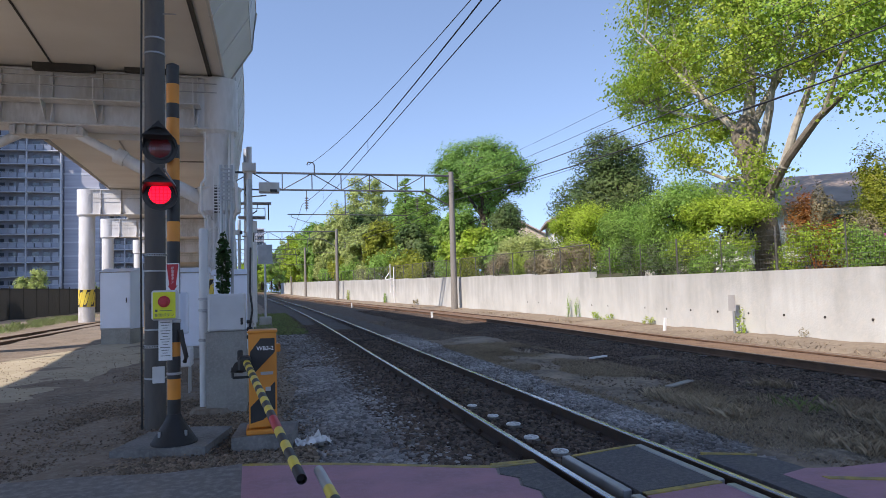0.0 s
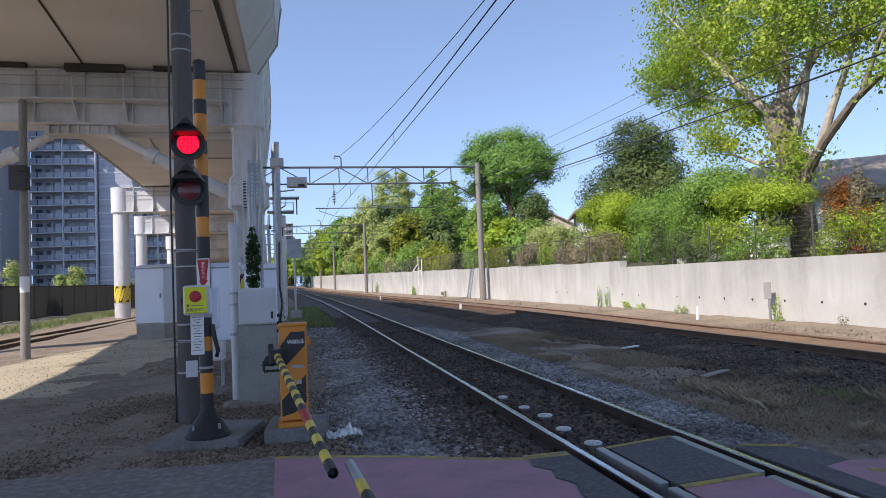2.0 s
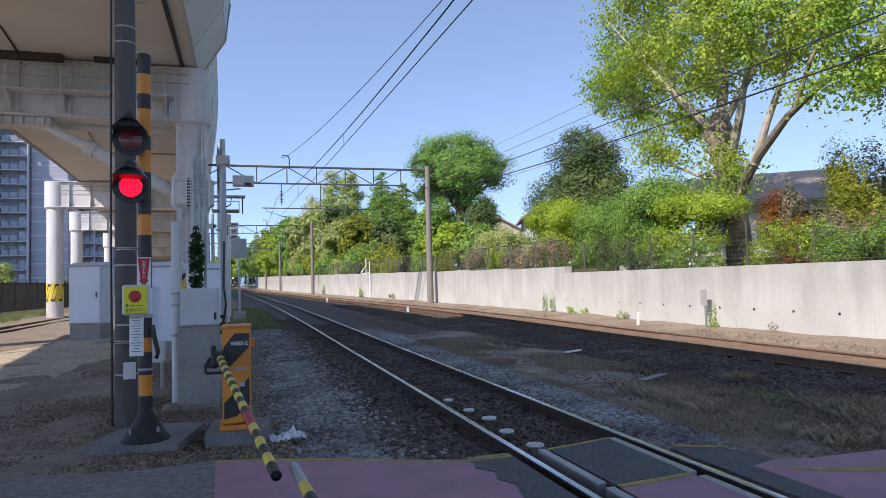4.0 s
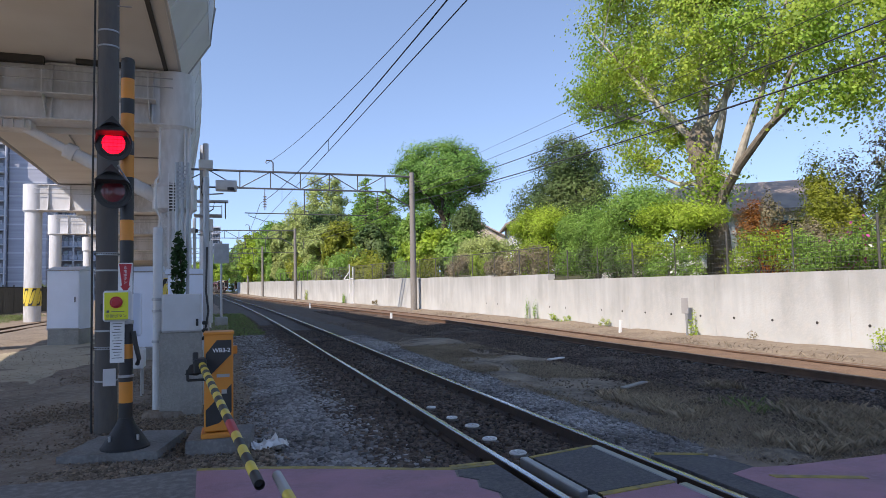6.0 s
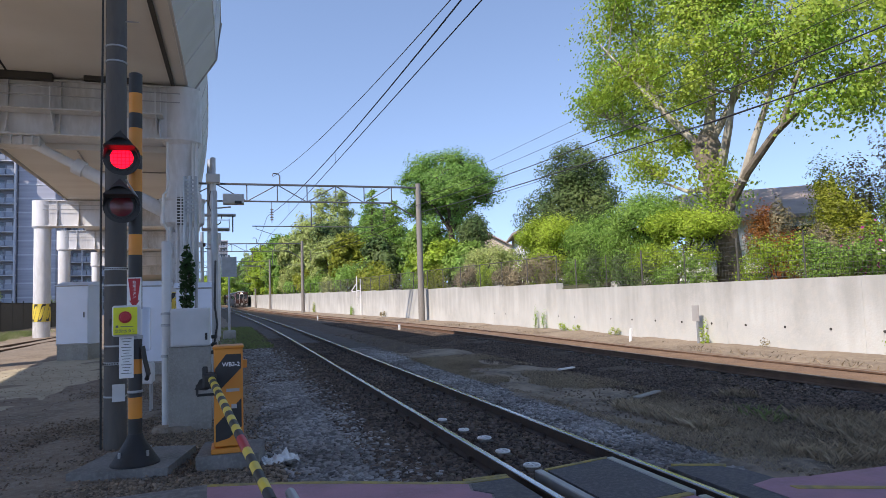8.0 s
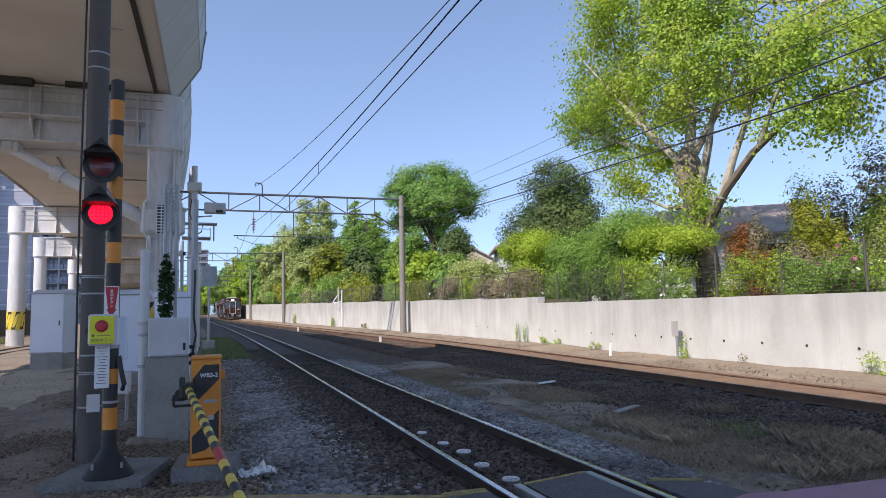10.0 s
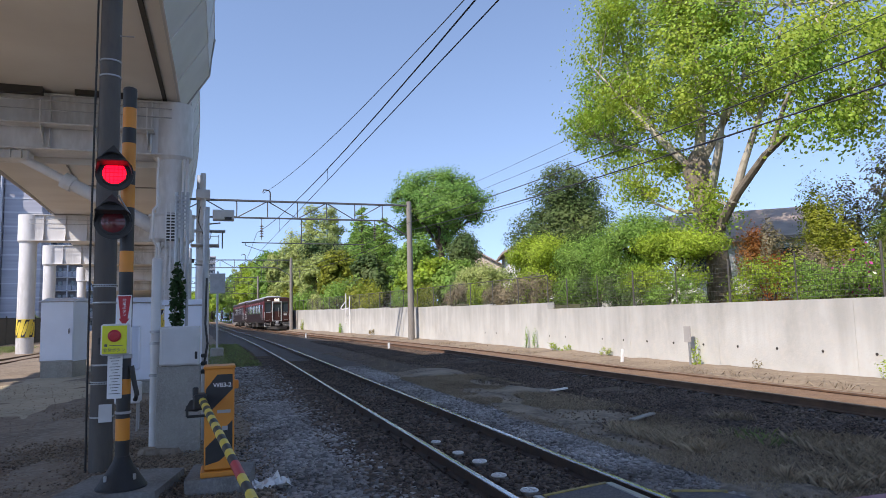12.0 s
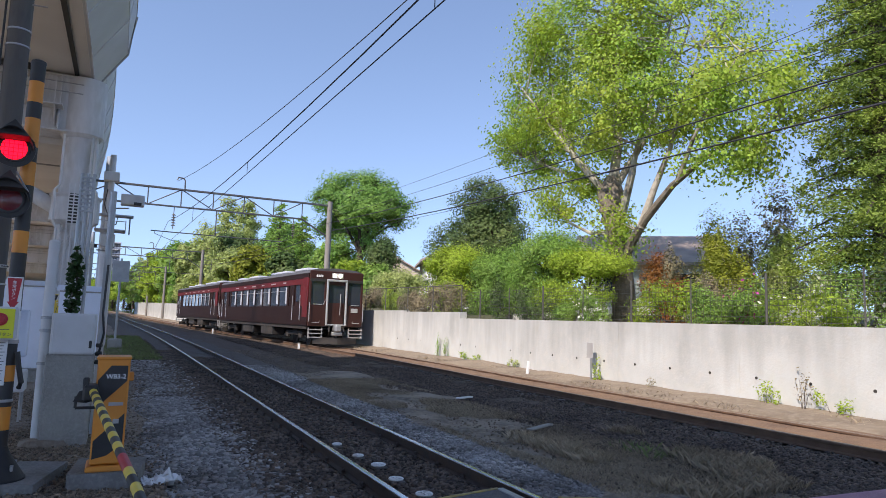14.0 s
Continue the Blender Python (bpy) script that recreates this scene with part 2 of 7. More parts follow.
M["headlight"] = glow("headlight_glow", (1.0, 0.85, 0.62), 3.0)
M["bark"] = mat("bark_plane", (0.5, 0.46, 0.38), 0.9, second=(0.16, 0.13, 0.1), scale=2.2, amount=1.0, bump=0.5, bump_scale=12)
M["bark_dark"] = mat("bark_dark", (0.09, 0.07, 0.055), 0.95, second=(0.05, 0.04, 0.033), scale=4, amount=0.8, bump=0.6, bump_scale=15)
M["bark_mid"] = mat("bark_mid", (0.21, 0.175, 0.135), 0.95, second=(0.1, 0.08, 0.06), scale=5, amount=0.9, fine=(0.3, 0.26, 0.2), bump=0.7, bump_scale=15)
M["leaf_plane"] = leaf_mat("leaf_plane", (0.34, 0.50, 0.085), (0.47, 0.52, 0.075), 0.5)
M["leaf_mid"] = leaf_mat("leaf_mid", (0.225, 0.39, 0.085), (0.31, 0.44, 0.095))
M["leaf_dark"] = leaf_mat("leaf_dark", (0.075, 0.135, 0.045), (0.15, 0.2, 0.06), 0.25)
M["leaf_bright"] = leaf_mat("leaf_bright", (0.380, 0.504, 0.061), (0.265, 0.392, 0.055))
M["leaf_round"] = leaf_mat("leaf_round", (0.14, 0.29, 0.06), (0.21, 0.35, 0.07), 0.35)
M["leaf_pale"] = leaf_mat("leaf_pale", (0.42, 0.48, 0.17), (0.34, 0.42, 0.14))
M["leaf_yellow"] = leaf_mat("leaf_yellow", (0.327, 0.356, 0.045), (0.224, 0.274, 0.045))
M["leaf_red"] = leaf_mat("leaf_red", (0.416, 0.130, 0.039), (0.208, 0.156, 0.039))
M["leaf_conifer"] = leaf_mat("leaf_conifer", (0.25, 0.33, 0.05), (0.11, 0.19, 0.045), 0.25)
M["leaf_dry"] = leaf_mat("leaf_dry", (0.320, 0.264, 0.168), (0.224, 0.208, 0.104), 0.3)
M["petal_white"] = leaf_mat("petal_white", (0.75, 0.75, 0.66), (0.6, 0.62, 0.5), 0.3)
M["petal_pink"] = leaf_mat("petal_pink", (0.6, 0.08, 0.35), (0.5, 0.06, 0.28), 0.3)
M["grass_dry"] = leaf_mat("grass_dry", (0.40, 0.32, 0.225), (0.2, 0.155, 0.11), 0.3)
M["grass_green"] = leaf_mat("grass_green", (0.17, 0.23, 0.08), (0.2, 0.22, 0.09), 0.3)
M["ivy"] = leaf_mat("ivy", (0.04, 0.09, 0.025), (0.03, 0.06, 0.02), 0.2)
M["house_wall"] = mat("house_wall", (0.8, 0.78, 0.74), 0.8, second=(0.68, 0.66, 0.62), scale=0.6, bump=0.2)
M["house_pink"] = mat("house_pink", (0.58, 0.48, 0.4), 0.8, second=(0.5, 0.41, 0.35), scale=0.6, bump=0.2)
M["rock"] = mat("garden_rock", (0.55, 0.53, 0.49), 0.9, second=(0.3, 0.28, 0.25), scale=3, amount=0.8, bump=0.8, bump_scale=10)
M["roof_tile"] = mat("roof_tile", (0.44, 0.35, 0.30), 0.95, second=(0.26, 0.22, 0.195), scale=1.5, bump=0.5, bump_scale=6, spec=0.15)


# ---- mesh building ----
class MB:
    """Collects plain solids into one mesh."""

    def __init__(self):
        self.v, self.f = [], []

    def add(self, vs, fs, m=None):
        k = len(self.v)
        self.v += [tuple(m @ Vector(p)) for p in vs] if m else [tuple(p) for p in vs]
        self.f += [tuple(i + k for i in f) for f in fs]
        return self

    def box(self, c, s, b=0.0, m=None):
        """A box round c with sides s and chamfered edges b."""
        h = [x / 2 for x in s]
        b = min(b, min(h) * 0.9)
        if b <= 0:
            vs = [(c[0] + i * h[0], c[1] + j * h[1], c[2] + k * h[2]) for i in (-1, 1) for j in (-1, 1) for k in (-1, 1)]
            return self.add(vs, [(0, 1, 3, 2), (4, 6, 7, 5), (0, 4, 5, 1), (2, 3, 7, 6), (0, 2, 6, 4), (1, 5, 7, 3)], m)
        vs, ix = [], {}
        for i in (-1, 1):
            for j in (-1, 1):
                for k in (-1, 1):
                    for a in range(3):
                        e = [h[0] - b, h[1] - b, h[2] - b]
                        e[a] = h[a]
                        ix[i, j, k, a] = len(vs)
                        vs.append((c[0] + i * e[0], c[1] + j * e[1], c[2] + k * e[2]))
        fs = []
        for a in range(3):
            o = [x for x in range(3) if x != a]
            for s0 in (-1, 1):
                q = []
                for p, r in ((-1, -1), (1, -1), (1, 1), (-1, 1)):
                    g = [0, 0, 0]
                    g[a], g[o[0]], g[o[1]] = s0, p, r
                    q.append(ix[g[0], g[1], g[2], a])
                fs.append(tuple(q))
            for p in (-1, 1):
                for r in (-1, 1):
                    g0, g1 = [0, 0, 0], [0, 0, 0]
                    g0[a], g1[a] = -1, 1
                    g0[o[0]] = g1[o[0]] = p
                    g0[o[1]] = g1[o[1]] = r
                    fs.append((ix[(*g0, o[0])], ix[(*g1, o[0])], ix[(*g1, o[1])], ix[(*g0, o[1])]))
        for i in (-1, 1):
            for j in (-1, 1):
                for k in (-1, 1):
                    fs.append(tuple(ix[i, j, k, a] for a in range(3)))
        return self.add(vs, fs, m)

    def rod(self, p, q, r, r2=None, n=10, cap=True):
        """A round bar from p to q."""
        p, q = Vector(p), Vector(q)
        r2 = r if r2 is None else r2
        t = (q - p).to_track_quat("Z", "Y")
        vs = []
        for c, rr in ((p, r), (q, r2)):
            for i in range(n):
                a = 2 * math.pi * i / n
                vs.append(c + t @ Vector((rr * math.cos(a), rr * math.sin(a), 0)))
        fs = [(i, (i + 1) % n, n + (i + 1) % n, n + i) for i in range(n)]
        if cap:
            fs += [tuple(range(n))[::-1], tuple(range(n, 2 * n))]
        return self.add(vs, fs)

    def line(self, pts, r, n=6):
        """A round bar along points; r is one radius or one for each."""
        rs = r if isinstance(r, (list, tuple)) else [r] * len(pts)
        pts = [Vector(p) for p in pts]
        vs = []
        for i, p in enumerate(pts):
            d = (pts[min(i + 1, len(pts) - 1)] - pts[max(i - 1, 0)]).normalized()
            up = Vector((0, 0, 1)) if abs(d.z) < 0.95 else Vector((1, 0, 0))
            a = d.cross(up).normalized()
            b = a.cross(d)
            vs += [p + rs[i] * (math.cos(2 * math.pi * k / n) * a + math.sin(2 * math.pi * k / n) * b) for k in range(n)]
        fs = [(i * n + k, i * n + (k + 1) % n, (i + 1) * n + (k + 1) % n, (i + 1) * n + k) for i in range(len(pts) - 1) for k in range(n)]
        fs += [tuple(range(n))[::-1], tuple(range((len(pts) - 1) * n, len(pts) * n))]
        return self.add(vs, fs)

    def lathe(self, prof, n=20, m=None):
        """A turned solid round z from (radius, height) pairs."""
        vs = [(r * math.cos(2 * math.pi * i / n), r * math.sin(2 * math.pi * i / n), z) for r, z in prof for i in range(n)]
        fs = [(j * n + i, j * n + (i + 1) % n, (j + 1) * n + (i + 1) % n, (j + 1) * n + i) for j in range(len(prof) - 1) for i in range(n)]
        fs += [tuple(range(n))[::-1], tuple(range((len(prof) - 1) * n, len(prof) * n))]
        return self.add(vs, fs, m)

    def prism(self, poly, z0, z1, m=None):
        """A flat outline (x, y) raised from z0 to z1."""
        n = len(poly)
        vs = [(x, y, z0) for x, y in poly] + [(x, y, z1) for x, y in poly]
        fs = [tuple(range(n))[::-1], tuple(range(n, 2 * n))] + [(i, (i + 1) % n, n + (i + 1) % n, n + i) for i in range(n)]
        return self.add(vs, fs, m)

    def sweep(self, prof, path):
        """A profile (across, up) carried along points with a heading to the y side."""
        n, vs = len(prof), []
        for i, p in enumerate(path):
            a, b = Vector(path[max(i - 1, 0)]), Vector(path[min(i + 1, len(path) - 1)])
            d = (b - a).normalized()
            s = Vector((d.y, -d.x, 0)).normalized()
            vs += [Vector(p) + s * u + Vector((0, 0, w)) for u, w in prof]
        fs = [(i * n + k, i * n + (k + 1) % n, (i + 1) * n + (k + 1) % n, (i + 1) * n + k) for i in range(len(path) - 1) for k in range(n)]
        fs += [tuple(range(n)), tuple(range((len(path) - 1) * n, len(path) * n))[::-1]]
        return self.add(vs, fs)

    def mesh(self, name, material, smooth=False, fix=True):
        me = bpy.data.meshes.new(name)
        me.from_pydata(self.v, [], self.f)
        if fix:
            bm = bmesh.new()
            bm.from_mesh(me)
            bmesh.ops.recalc_face_normals(bm, faces=bm.faces)
            bm.to_mesh(me)
            bm.free()
        me.materials.append(material)
        if smooth:
            me.polygons.foreach_set("use_smooth", [True] * len(me.polygons))
            me.set_sharp_from_angle(angle=radians(35))
        return me


def part(name, mb, material, parent=None, label="", smooth=False, fix=True):
    """Links a mesh as one object, under its thing where there is one."""
    me = mb if isinstance(mb, bpy.types.Mesh) else mb.mesh(name, material, smooth, fix)
    ob = new(name, me)
    if parent:
        ob.parent = parent
    if label:
        ob["label"] = label
    return ob


def thing(name, label, category, at=(0, 0, 0), turn=0.0, group="", kind=""):
    e = new(name)
    e.empty_display_size = 0.2
    e.matrix_basis = pose(*at, 0, 0, turn)
    return tagged(e, label, category, group, kind)


def writing(text, size, m, parent, material, name="lettering", depth=0.002, bold=0.0):
    """Raised letters as a mesh; m places them, x along the line, y up."""
    c = bpy.data.curves.new(name, "FONT")
    c.body, c.size, c.extrude, c.align_x, c.align_y, c.offset = text, size, depth, "CENTER", "CENTER", bold
    o = bpy.data.objects.new(name, c)
    scene.collection.objects.link(o)
    me = bpy.data.meshes.new_from_object(o.evaluated_get(bpy.context.evaluated_depsgraph_get()))
    bpy.data.objects.remove(o)
    me.materials.clear()
    me.materials.append(material)
    ob = new(name, me)
    ob.parent = parent
    ob.matrix_basis = m
    return ob


FACE = pose(0, 0, 0, 90, 0, 0)  # turns a flat outline to face the -y side


def jitter(x, y, s, a):
    return a * noise.noise(Vector((x * s, y * s, 3.7)))


# ---- ground ----
def strip(name, x0, x1, ys, z0, z1, material, label, category, wob=0.12, rough=0.03, nx=14, follow=None, amp=0.0, climb=rise):
    """A band of ground from x0 to x1 along the railway, uneven and with ragged borders."""
    follow = follow or (lambda y: 0.0)
    mb = MB()
    for j, y in enumerate(ys):
        a = x0 + jitter(1.3 + x0, y, 0.7, wob) + jitter(x0, y, 3.1, wob * 0.5)
        b = x1 + jitter(5.3 + x1, y, 0.7, wob) + jitter(x1, y, 3.3, wob * 0.5)
        for i in range(nx + 1):
            u = i / nx
            x = a + (b - a) * u
            edge = min(1.0, min(u, 1 - u) * 6)
            z = z0 + (z1 - z0) * u + (jitter(x, y, 2.3, rough) + jitter(x, y, 0.6, rough + amp)) * edge - 0.05 * (1 - edge)
            mb.v.append((x + follow(y), y, z + climb(y)))
    n = nx + 1
    mb.f = [(j * n + i, j * n + i + 1, (j + 1) * n + i + 1, (j + 1) * n + i) for j in range(len(ys) - 1) for i in range(nx)]
    ob = part(name, mb, material, None, smooth=True, fix=False)
    return tagged(ob, label, category, kind="structure")


def steps(a, b, near=0.35, far=6.0, grow=1.045):
    ys, d = [a], near
    while ys[-1] < b:
        ys.append(ys[-1] + d)
        if ys[-1] > 14:
            d = min(far, d * grow)
    return ys


YS = steps(-26, 330)
far_follow = lambda y: bend(y)
near_follow = bend_near

g = MB()
for i, y in enumerate((-1500, -60, 40, 160, 400, 3000)):
    g.v += [(x, y, -0.45) for x in (-2500, -120, -30, 12, 60, 2500)]
g.f = [(j * 6 + i, j * 6 + i + 1, (j + 1) * 6 + i + 1, (j + 1) * 6 + i) for j in range(5) for i in range(5)]
tagged(part("ground", g, M["far_ground"], fix=False), "open earth ground reaching to the horizon", "ground", kind="structure")

strip("ballast_bed", -0.1, 5.6, YS, -0.15, -0.15, M["ballast"], "grey crushed stone ballast under the near track", "ballast", 0.15, 0.025, 22, near_follow)
strip("dry_verge", 4.15, 6.65, steps(-26, 19), -0.135, -0.1, M["dry_soil"], "dry weedy soil strip between the two tracks", "verge", 0.45, 0.05, 18, lambda y: (bend(y) + bend_near(y)) / 2, 0.04)
strip("cinder_bed", 4.5, 9.05, YS, -0.13, -0.12, M["cinder"], "dark cinder and gravel beside the far track", "ballast", 0.35, 0.04, 12, far_follow, 0.03)
strip("rusty_bed", 8.97, 11.0, YS, 0.0, 0.0, M["rust_bed"], "rust-brown gravel bed of the far track", "ballast", 0.015, 0.014, 14, far_follow)
strip("dirt_bank", 10.4, 12.0, YS, 0.02, 0.15, M["dirt"], "sunlit bare dirt bank at the foot of the wall", "bank", 0.08, 0.03, 10, far_follow, 0.03)
strip("gravel_yard", -9.2, 0.3, YS, -0.06, -0.05, M["left_gravel"], "brown gravel and soil yard under the viaduct", "yard", 0.25, 0.03, 26, near_follow, 0.03)
strip("sandy_path", -6.6, -2.75, steps(5.9, 26), 0.0, -0.05, M["sand"], "pale sandy service path beside the yard", "path", 0.3, 0.012, 14, lambda y: 0.127 * (y - 16) * (y > 6), climb=lambda y: 0.0)
strip("siding_bed", -22.0, -7.6, YS, -0.1, -0.1, M["dirt"], "dry brown earth round the old siding", "earth", 0.4, 0.05, 26, lambda y: 0.0, 0.04)

# ---- level crossing road ----
road = thing("road", "dark asphalt level crossing road", "road", kind="structure")
rp = MB()
ed = [(-40, 5.95), (-1.6, 6.1), (-0.9, 6.0), (-0.25, 6.02), (0.6, 5.75), (1.2, 5.45), (1.74, 5.2), (2.14, 5.18), (2.14, -9), (-40, -9)]
rp.prism([(x, y + jitter(x, y, 5, 0.05)) for x, y in ed], -0.25, 0.0)
part("asphalt_surface", rp, M["asphalt"], road)
rp = MB().prism([(-0.25, 5.97), (0.3, 5.8), (0.9, 5.55), (1.45, 5.27), (1.76, 5.12), (1.72, 4.95), (1.83, 4.8), (1.78, 4.62), (1.86, 4.45), (1.8, 4.2), (1.9, 3.8), (1.9, -4), (0.0, -4), (-0.1, 2), (-0.2, 4.2)], -0.02, 0.004)
part("coated_lane", rp, M["purple"], road, "worn purple-red coating on the asphalt")
rp = MB()
pl = [(-0.25, 6.02), (0.3, 5.85), (0.9, 5.6), (1.45, 5.32), (1.74, 5.21), (2.14, 5.22)]
for (xa, ya), (xb, yb) in zip(pl, pl[1:]):
    rp.prism([(xa, ya - 0.07), (xb, yb - 0.07), (xb, yb), (xa, ya)], -0.02, 0.007)
part("edge_line", rp, M["yellow_line"], road, "worn yellow edge line")
# between and beyond the rails
rp = MB().prism([(2.52, 5.22), (3.18, 5.36), (3.18, 4.26), (2.52, 4.2)], -0.2, 0.004)
part("crossing_panel", rp, M["new_asphalt"], road, "dark new asphalt between the rails")
rp = MB().prism([(2.52, 4.17), (3.18, 4.23), (3.18, -4), (2.52, -4)], -0.2, 0.002)
part("crossing_panel", rp, M["purple"], road, "purple coated asphalt between the rails")
for x, a, b in ((2.45, 4.25, 5.26), (3.22, 4.24, 5.38), (2.45, -4, 4.15), (3.22, -4, 4.14)):
    part("flangeway_beam", MB().box((x, (a + b) / 2, -0.07), (0.075, b - a, 0.16), 0.008), M["galv"], road, "worn steel flangeway beam")
rp = MB().prism([(3.5, 4.9), (3.72, 4.86), (3.9, 4.74), (4.02, 4.5), (4.04, 4.2), (4.05, -4), (3.5, -4)], -0.2, 0.0)
part("crossing_panel", rp, M["new_asphalt"], road, "dark new asphalt outside the rail")
rp = MB().prism([(3.74, 4.2), (4.0, 4.27), (4.3, 4.2), (5.2, 4.16), (8.8, 4.0), (8.8, -4), (3.78, -4)], -0.2, 0.004)
part("coated_lane", rp, M["purple"], road, "worn purple-red coating on the asphalt")
rp = MB()
for q in (((2.52, 4.17), (3.18, 4.23), (3.18, 4.17), (2.52, 4.11)), ((2.5, 5.21), (3.2, 5.36), (3.2, 5.4), (2.5, 5.25)), ((3.56, 4.9), (3.95, 4.72), (3.97, 4.75), (3.56, 4.94)), ((1.76, 5.2), (2.14, 5.2), (2.14, 5.25), (1.76, 5.25)),
          ((3.95, 3.98), (4.55, 3.7), (4.55, 3.76), (3.95, 4.05))):
    rp.prism(q, -0.02, 0.011)
part("edge_line", rp, M["yellow_line"], road, "worn yellow edge line")
rp = MB().prism([(1.78, 5.1), (2.14, 5.14), (2.14, 3.0), (1.9, 3.0), (1.82, 4.2), (1.88, 4.45), (1.8, 4.62), (1.85, 4.8), (1.74, 4.95)], -0.02, 0.008)
part("asphalt_patch", rp, M["new_asphalt"], road, "dark new asphalt patch")

# ---- tracks ----
RAIL_LOW = [(-0.06, -0.15), (0.06, -0.15), (0.06, -0.138), (0.012, -0.12), (0.009, -0.045), (0.03, -0.035), (0.031, -0.012), (-0.031, -0.012), (-0.03, -0.035), (-0.009, -0.045), (-0.012, -0.12), (-0.06, -0.138)]
RAIL_TOP = [(-0.031, -0.012), (0.031, -0.012), (0.029, -0.003), (0.02, 0.0), (-0.02, 0.0), (-0.029, -0.003)]


def track(name, label, centre, z, y0, y1, low, top, sleepers, gauge=1.132):
    t = thing(name, label, "railway track", kind="structure")
    ys = [y for y in np.arange(y0, 60, 3.0)] + list(np.arange(60, y1, 8.0))
    for s in (-1, 1):
        path = [(centre(y) + s * gauge / 2, y, z + rise(y)) for y in ys]
        part("rail", MB().sweep(RAIL_LOW, path), low, t)
        part("rail_head", MB().sweep(RAIL_TOP, path), top, t, "polished running surface")
    sm = MB().box((0, 0, 0), (2.0, 0.2, 0.12), 0.015).mesh("sleeper", M["sleeper"])
    fm = MB().box((0, 0, 0), (0.16, 0.11, 0.03), 0.006).box((-0.05, 0, 0.025), (0.035, 0.07, 0.05), 0.008).box((0.05, 0, 0.025), (0.035, 0.07, 0.05), 0.008).mesh("fastening", M["rail"])
    for i in range(sleepers):
        y = y0 + 0.62 * i if y0 > 0 else 5.75 + 0.62 * i
        s = part("sleeper", sm, None, t)
        s.location = (centre(y) + random.uniform(-0.02, 0.02), y, z - 0.215 + rise(y))
        if i < 44 and z == 0.0:
            for k in (-1, 1):
                f = part("fastening", fm, None, t)
                f.location = (centre(y) + k * gauge / 2, y, z - 0.14 + rise(y))
    return t


track("railway_track", "near railway track with polished rails on ballast", x_near, 0.0, -24, 330, M["rail"], M["rail_head"], 100)
track("railway_track", "far railway track with rusty sided rails in sun", x_far, ZF, -24, 330, M["rail_rust"], M["rail_worn"], 60)
st = thing("siding_track", "old rusty siding track in dry earth", "railway track", kind="structure")
for s in (-0.55, 0.55):
    path = [(-9.35 + s * 1.02 + 0.033 * (y - 25), y, 0.05) for y in np.arange(-10, 90, 5.0)]
    part("rail", MB().sweep(RAIL_LOW + [], path), M["rail_rust"], st)
    part("rail_head", MB().sweep(RAIL_TOP, path), M["rail_rust"], st)

# markers between the rails
for y, x, r in ((5.77, 2.63, 0.075), (6.4, 2.6, 0.07), (7.07, 2.66, 0.075), (7.6, 2.6, 0.06), (8.35, 2.57, 0.055)):
    d = thing("marker_disc", "white painted ring marker lying between the rails", "marker", (x, y, -0.12), group="ring markers")
    mb = MB()
    pts = [(r * math.cos(a), r * math.sin(a) * 1.0, 0.03) for a in np.linspace(0, 2 * math.pi, 19)]
    mb.line(pts, 0.011, 5)
    mb.box((0, 0, 0.03), (2 * r, 0.018, 0.016)).box((0, 0, 0.03), (0.018, 2 * r, 0.016))
    part("ring", mb, M["white"], d, smooth=False)
    part("pad", MB().box((0, 0, 0.005), (2.2 * r, 2.2 * r, 0.02), 0.005), M["sleeper"], d)


# ---- retaining wall ----
wall = thing("retaining_wall", "tall pale weathered concrete retaining wall", "wall", kind="structure")
edges = [-24.0] + [-24 + 3.75 * i for i in range(1, 12)] + [22.4] + [22.4 + 5.2 * i for i in range(1, 32)]


def wall_top(y):
    return 1.66 if y < 22.4 else 1.9 + max(0, y - 22.4) * 0.0117


for a, b in zip(edges, edges[1:]):
    if b - a < 0.2:
        continue
    m0 = (a + b) / 2
    h0, h1 = wall_top(a + 0.05), wall_top(a + 0.05) if a < 60 else wall_top(b)
    gap = 0.003
    xa, xb = x_wall(a + gap), x_wall(b - gap)
    mb = MB()
    mb.add([(xa, a + gap, -0.4), (xb, b - gap, -0.4), (xb + 0.3, b - gap, -0.4), (xa + 0.3, a + gap, -0.4), (xa, a + gap, h0), (xb, b - gap, h0), (xb + 0.3, b - gap, h0), (xa + 0.3, a + gap, h0)],
           [(0, 1, 5, 4), (1, 2, 6, 5), (2, 3, 7, 6), (3, 0, 4, 7), (4, 5, 6, 7), (3, 2, 1, 0)])
    part("wall_panel", mb, M["wall"], wall)
holes = MB()
for i in range(40):
    y = 7.9 + 1.18 * i - 8
    if y < 30:
        holes.rod((x_wall(y) - 0.012, y, 0.53 + 0.006 * i), (x_wall(y) + 0.02, y, 0.53 + 0.006 * i), 0.03, n=8)
part("weep_hole", holes, M["joint"], wall, "dark drain holes in a row")

# terrace behind the wall
strip("terrace", 11.98, 60.0, YS, 1.55, 3.2, M["terrace"], "planted earth terrace behind the retaining wall", "terrace", 0.0, 0.12, 20, far_follow, climb=lambda y: wall_top(y) - 1.66)


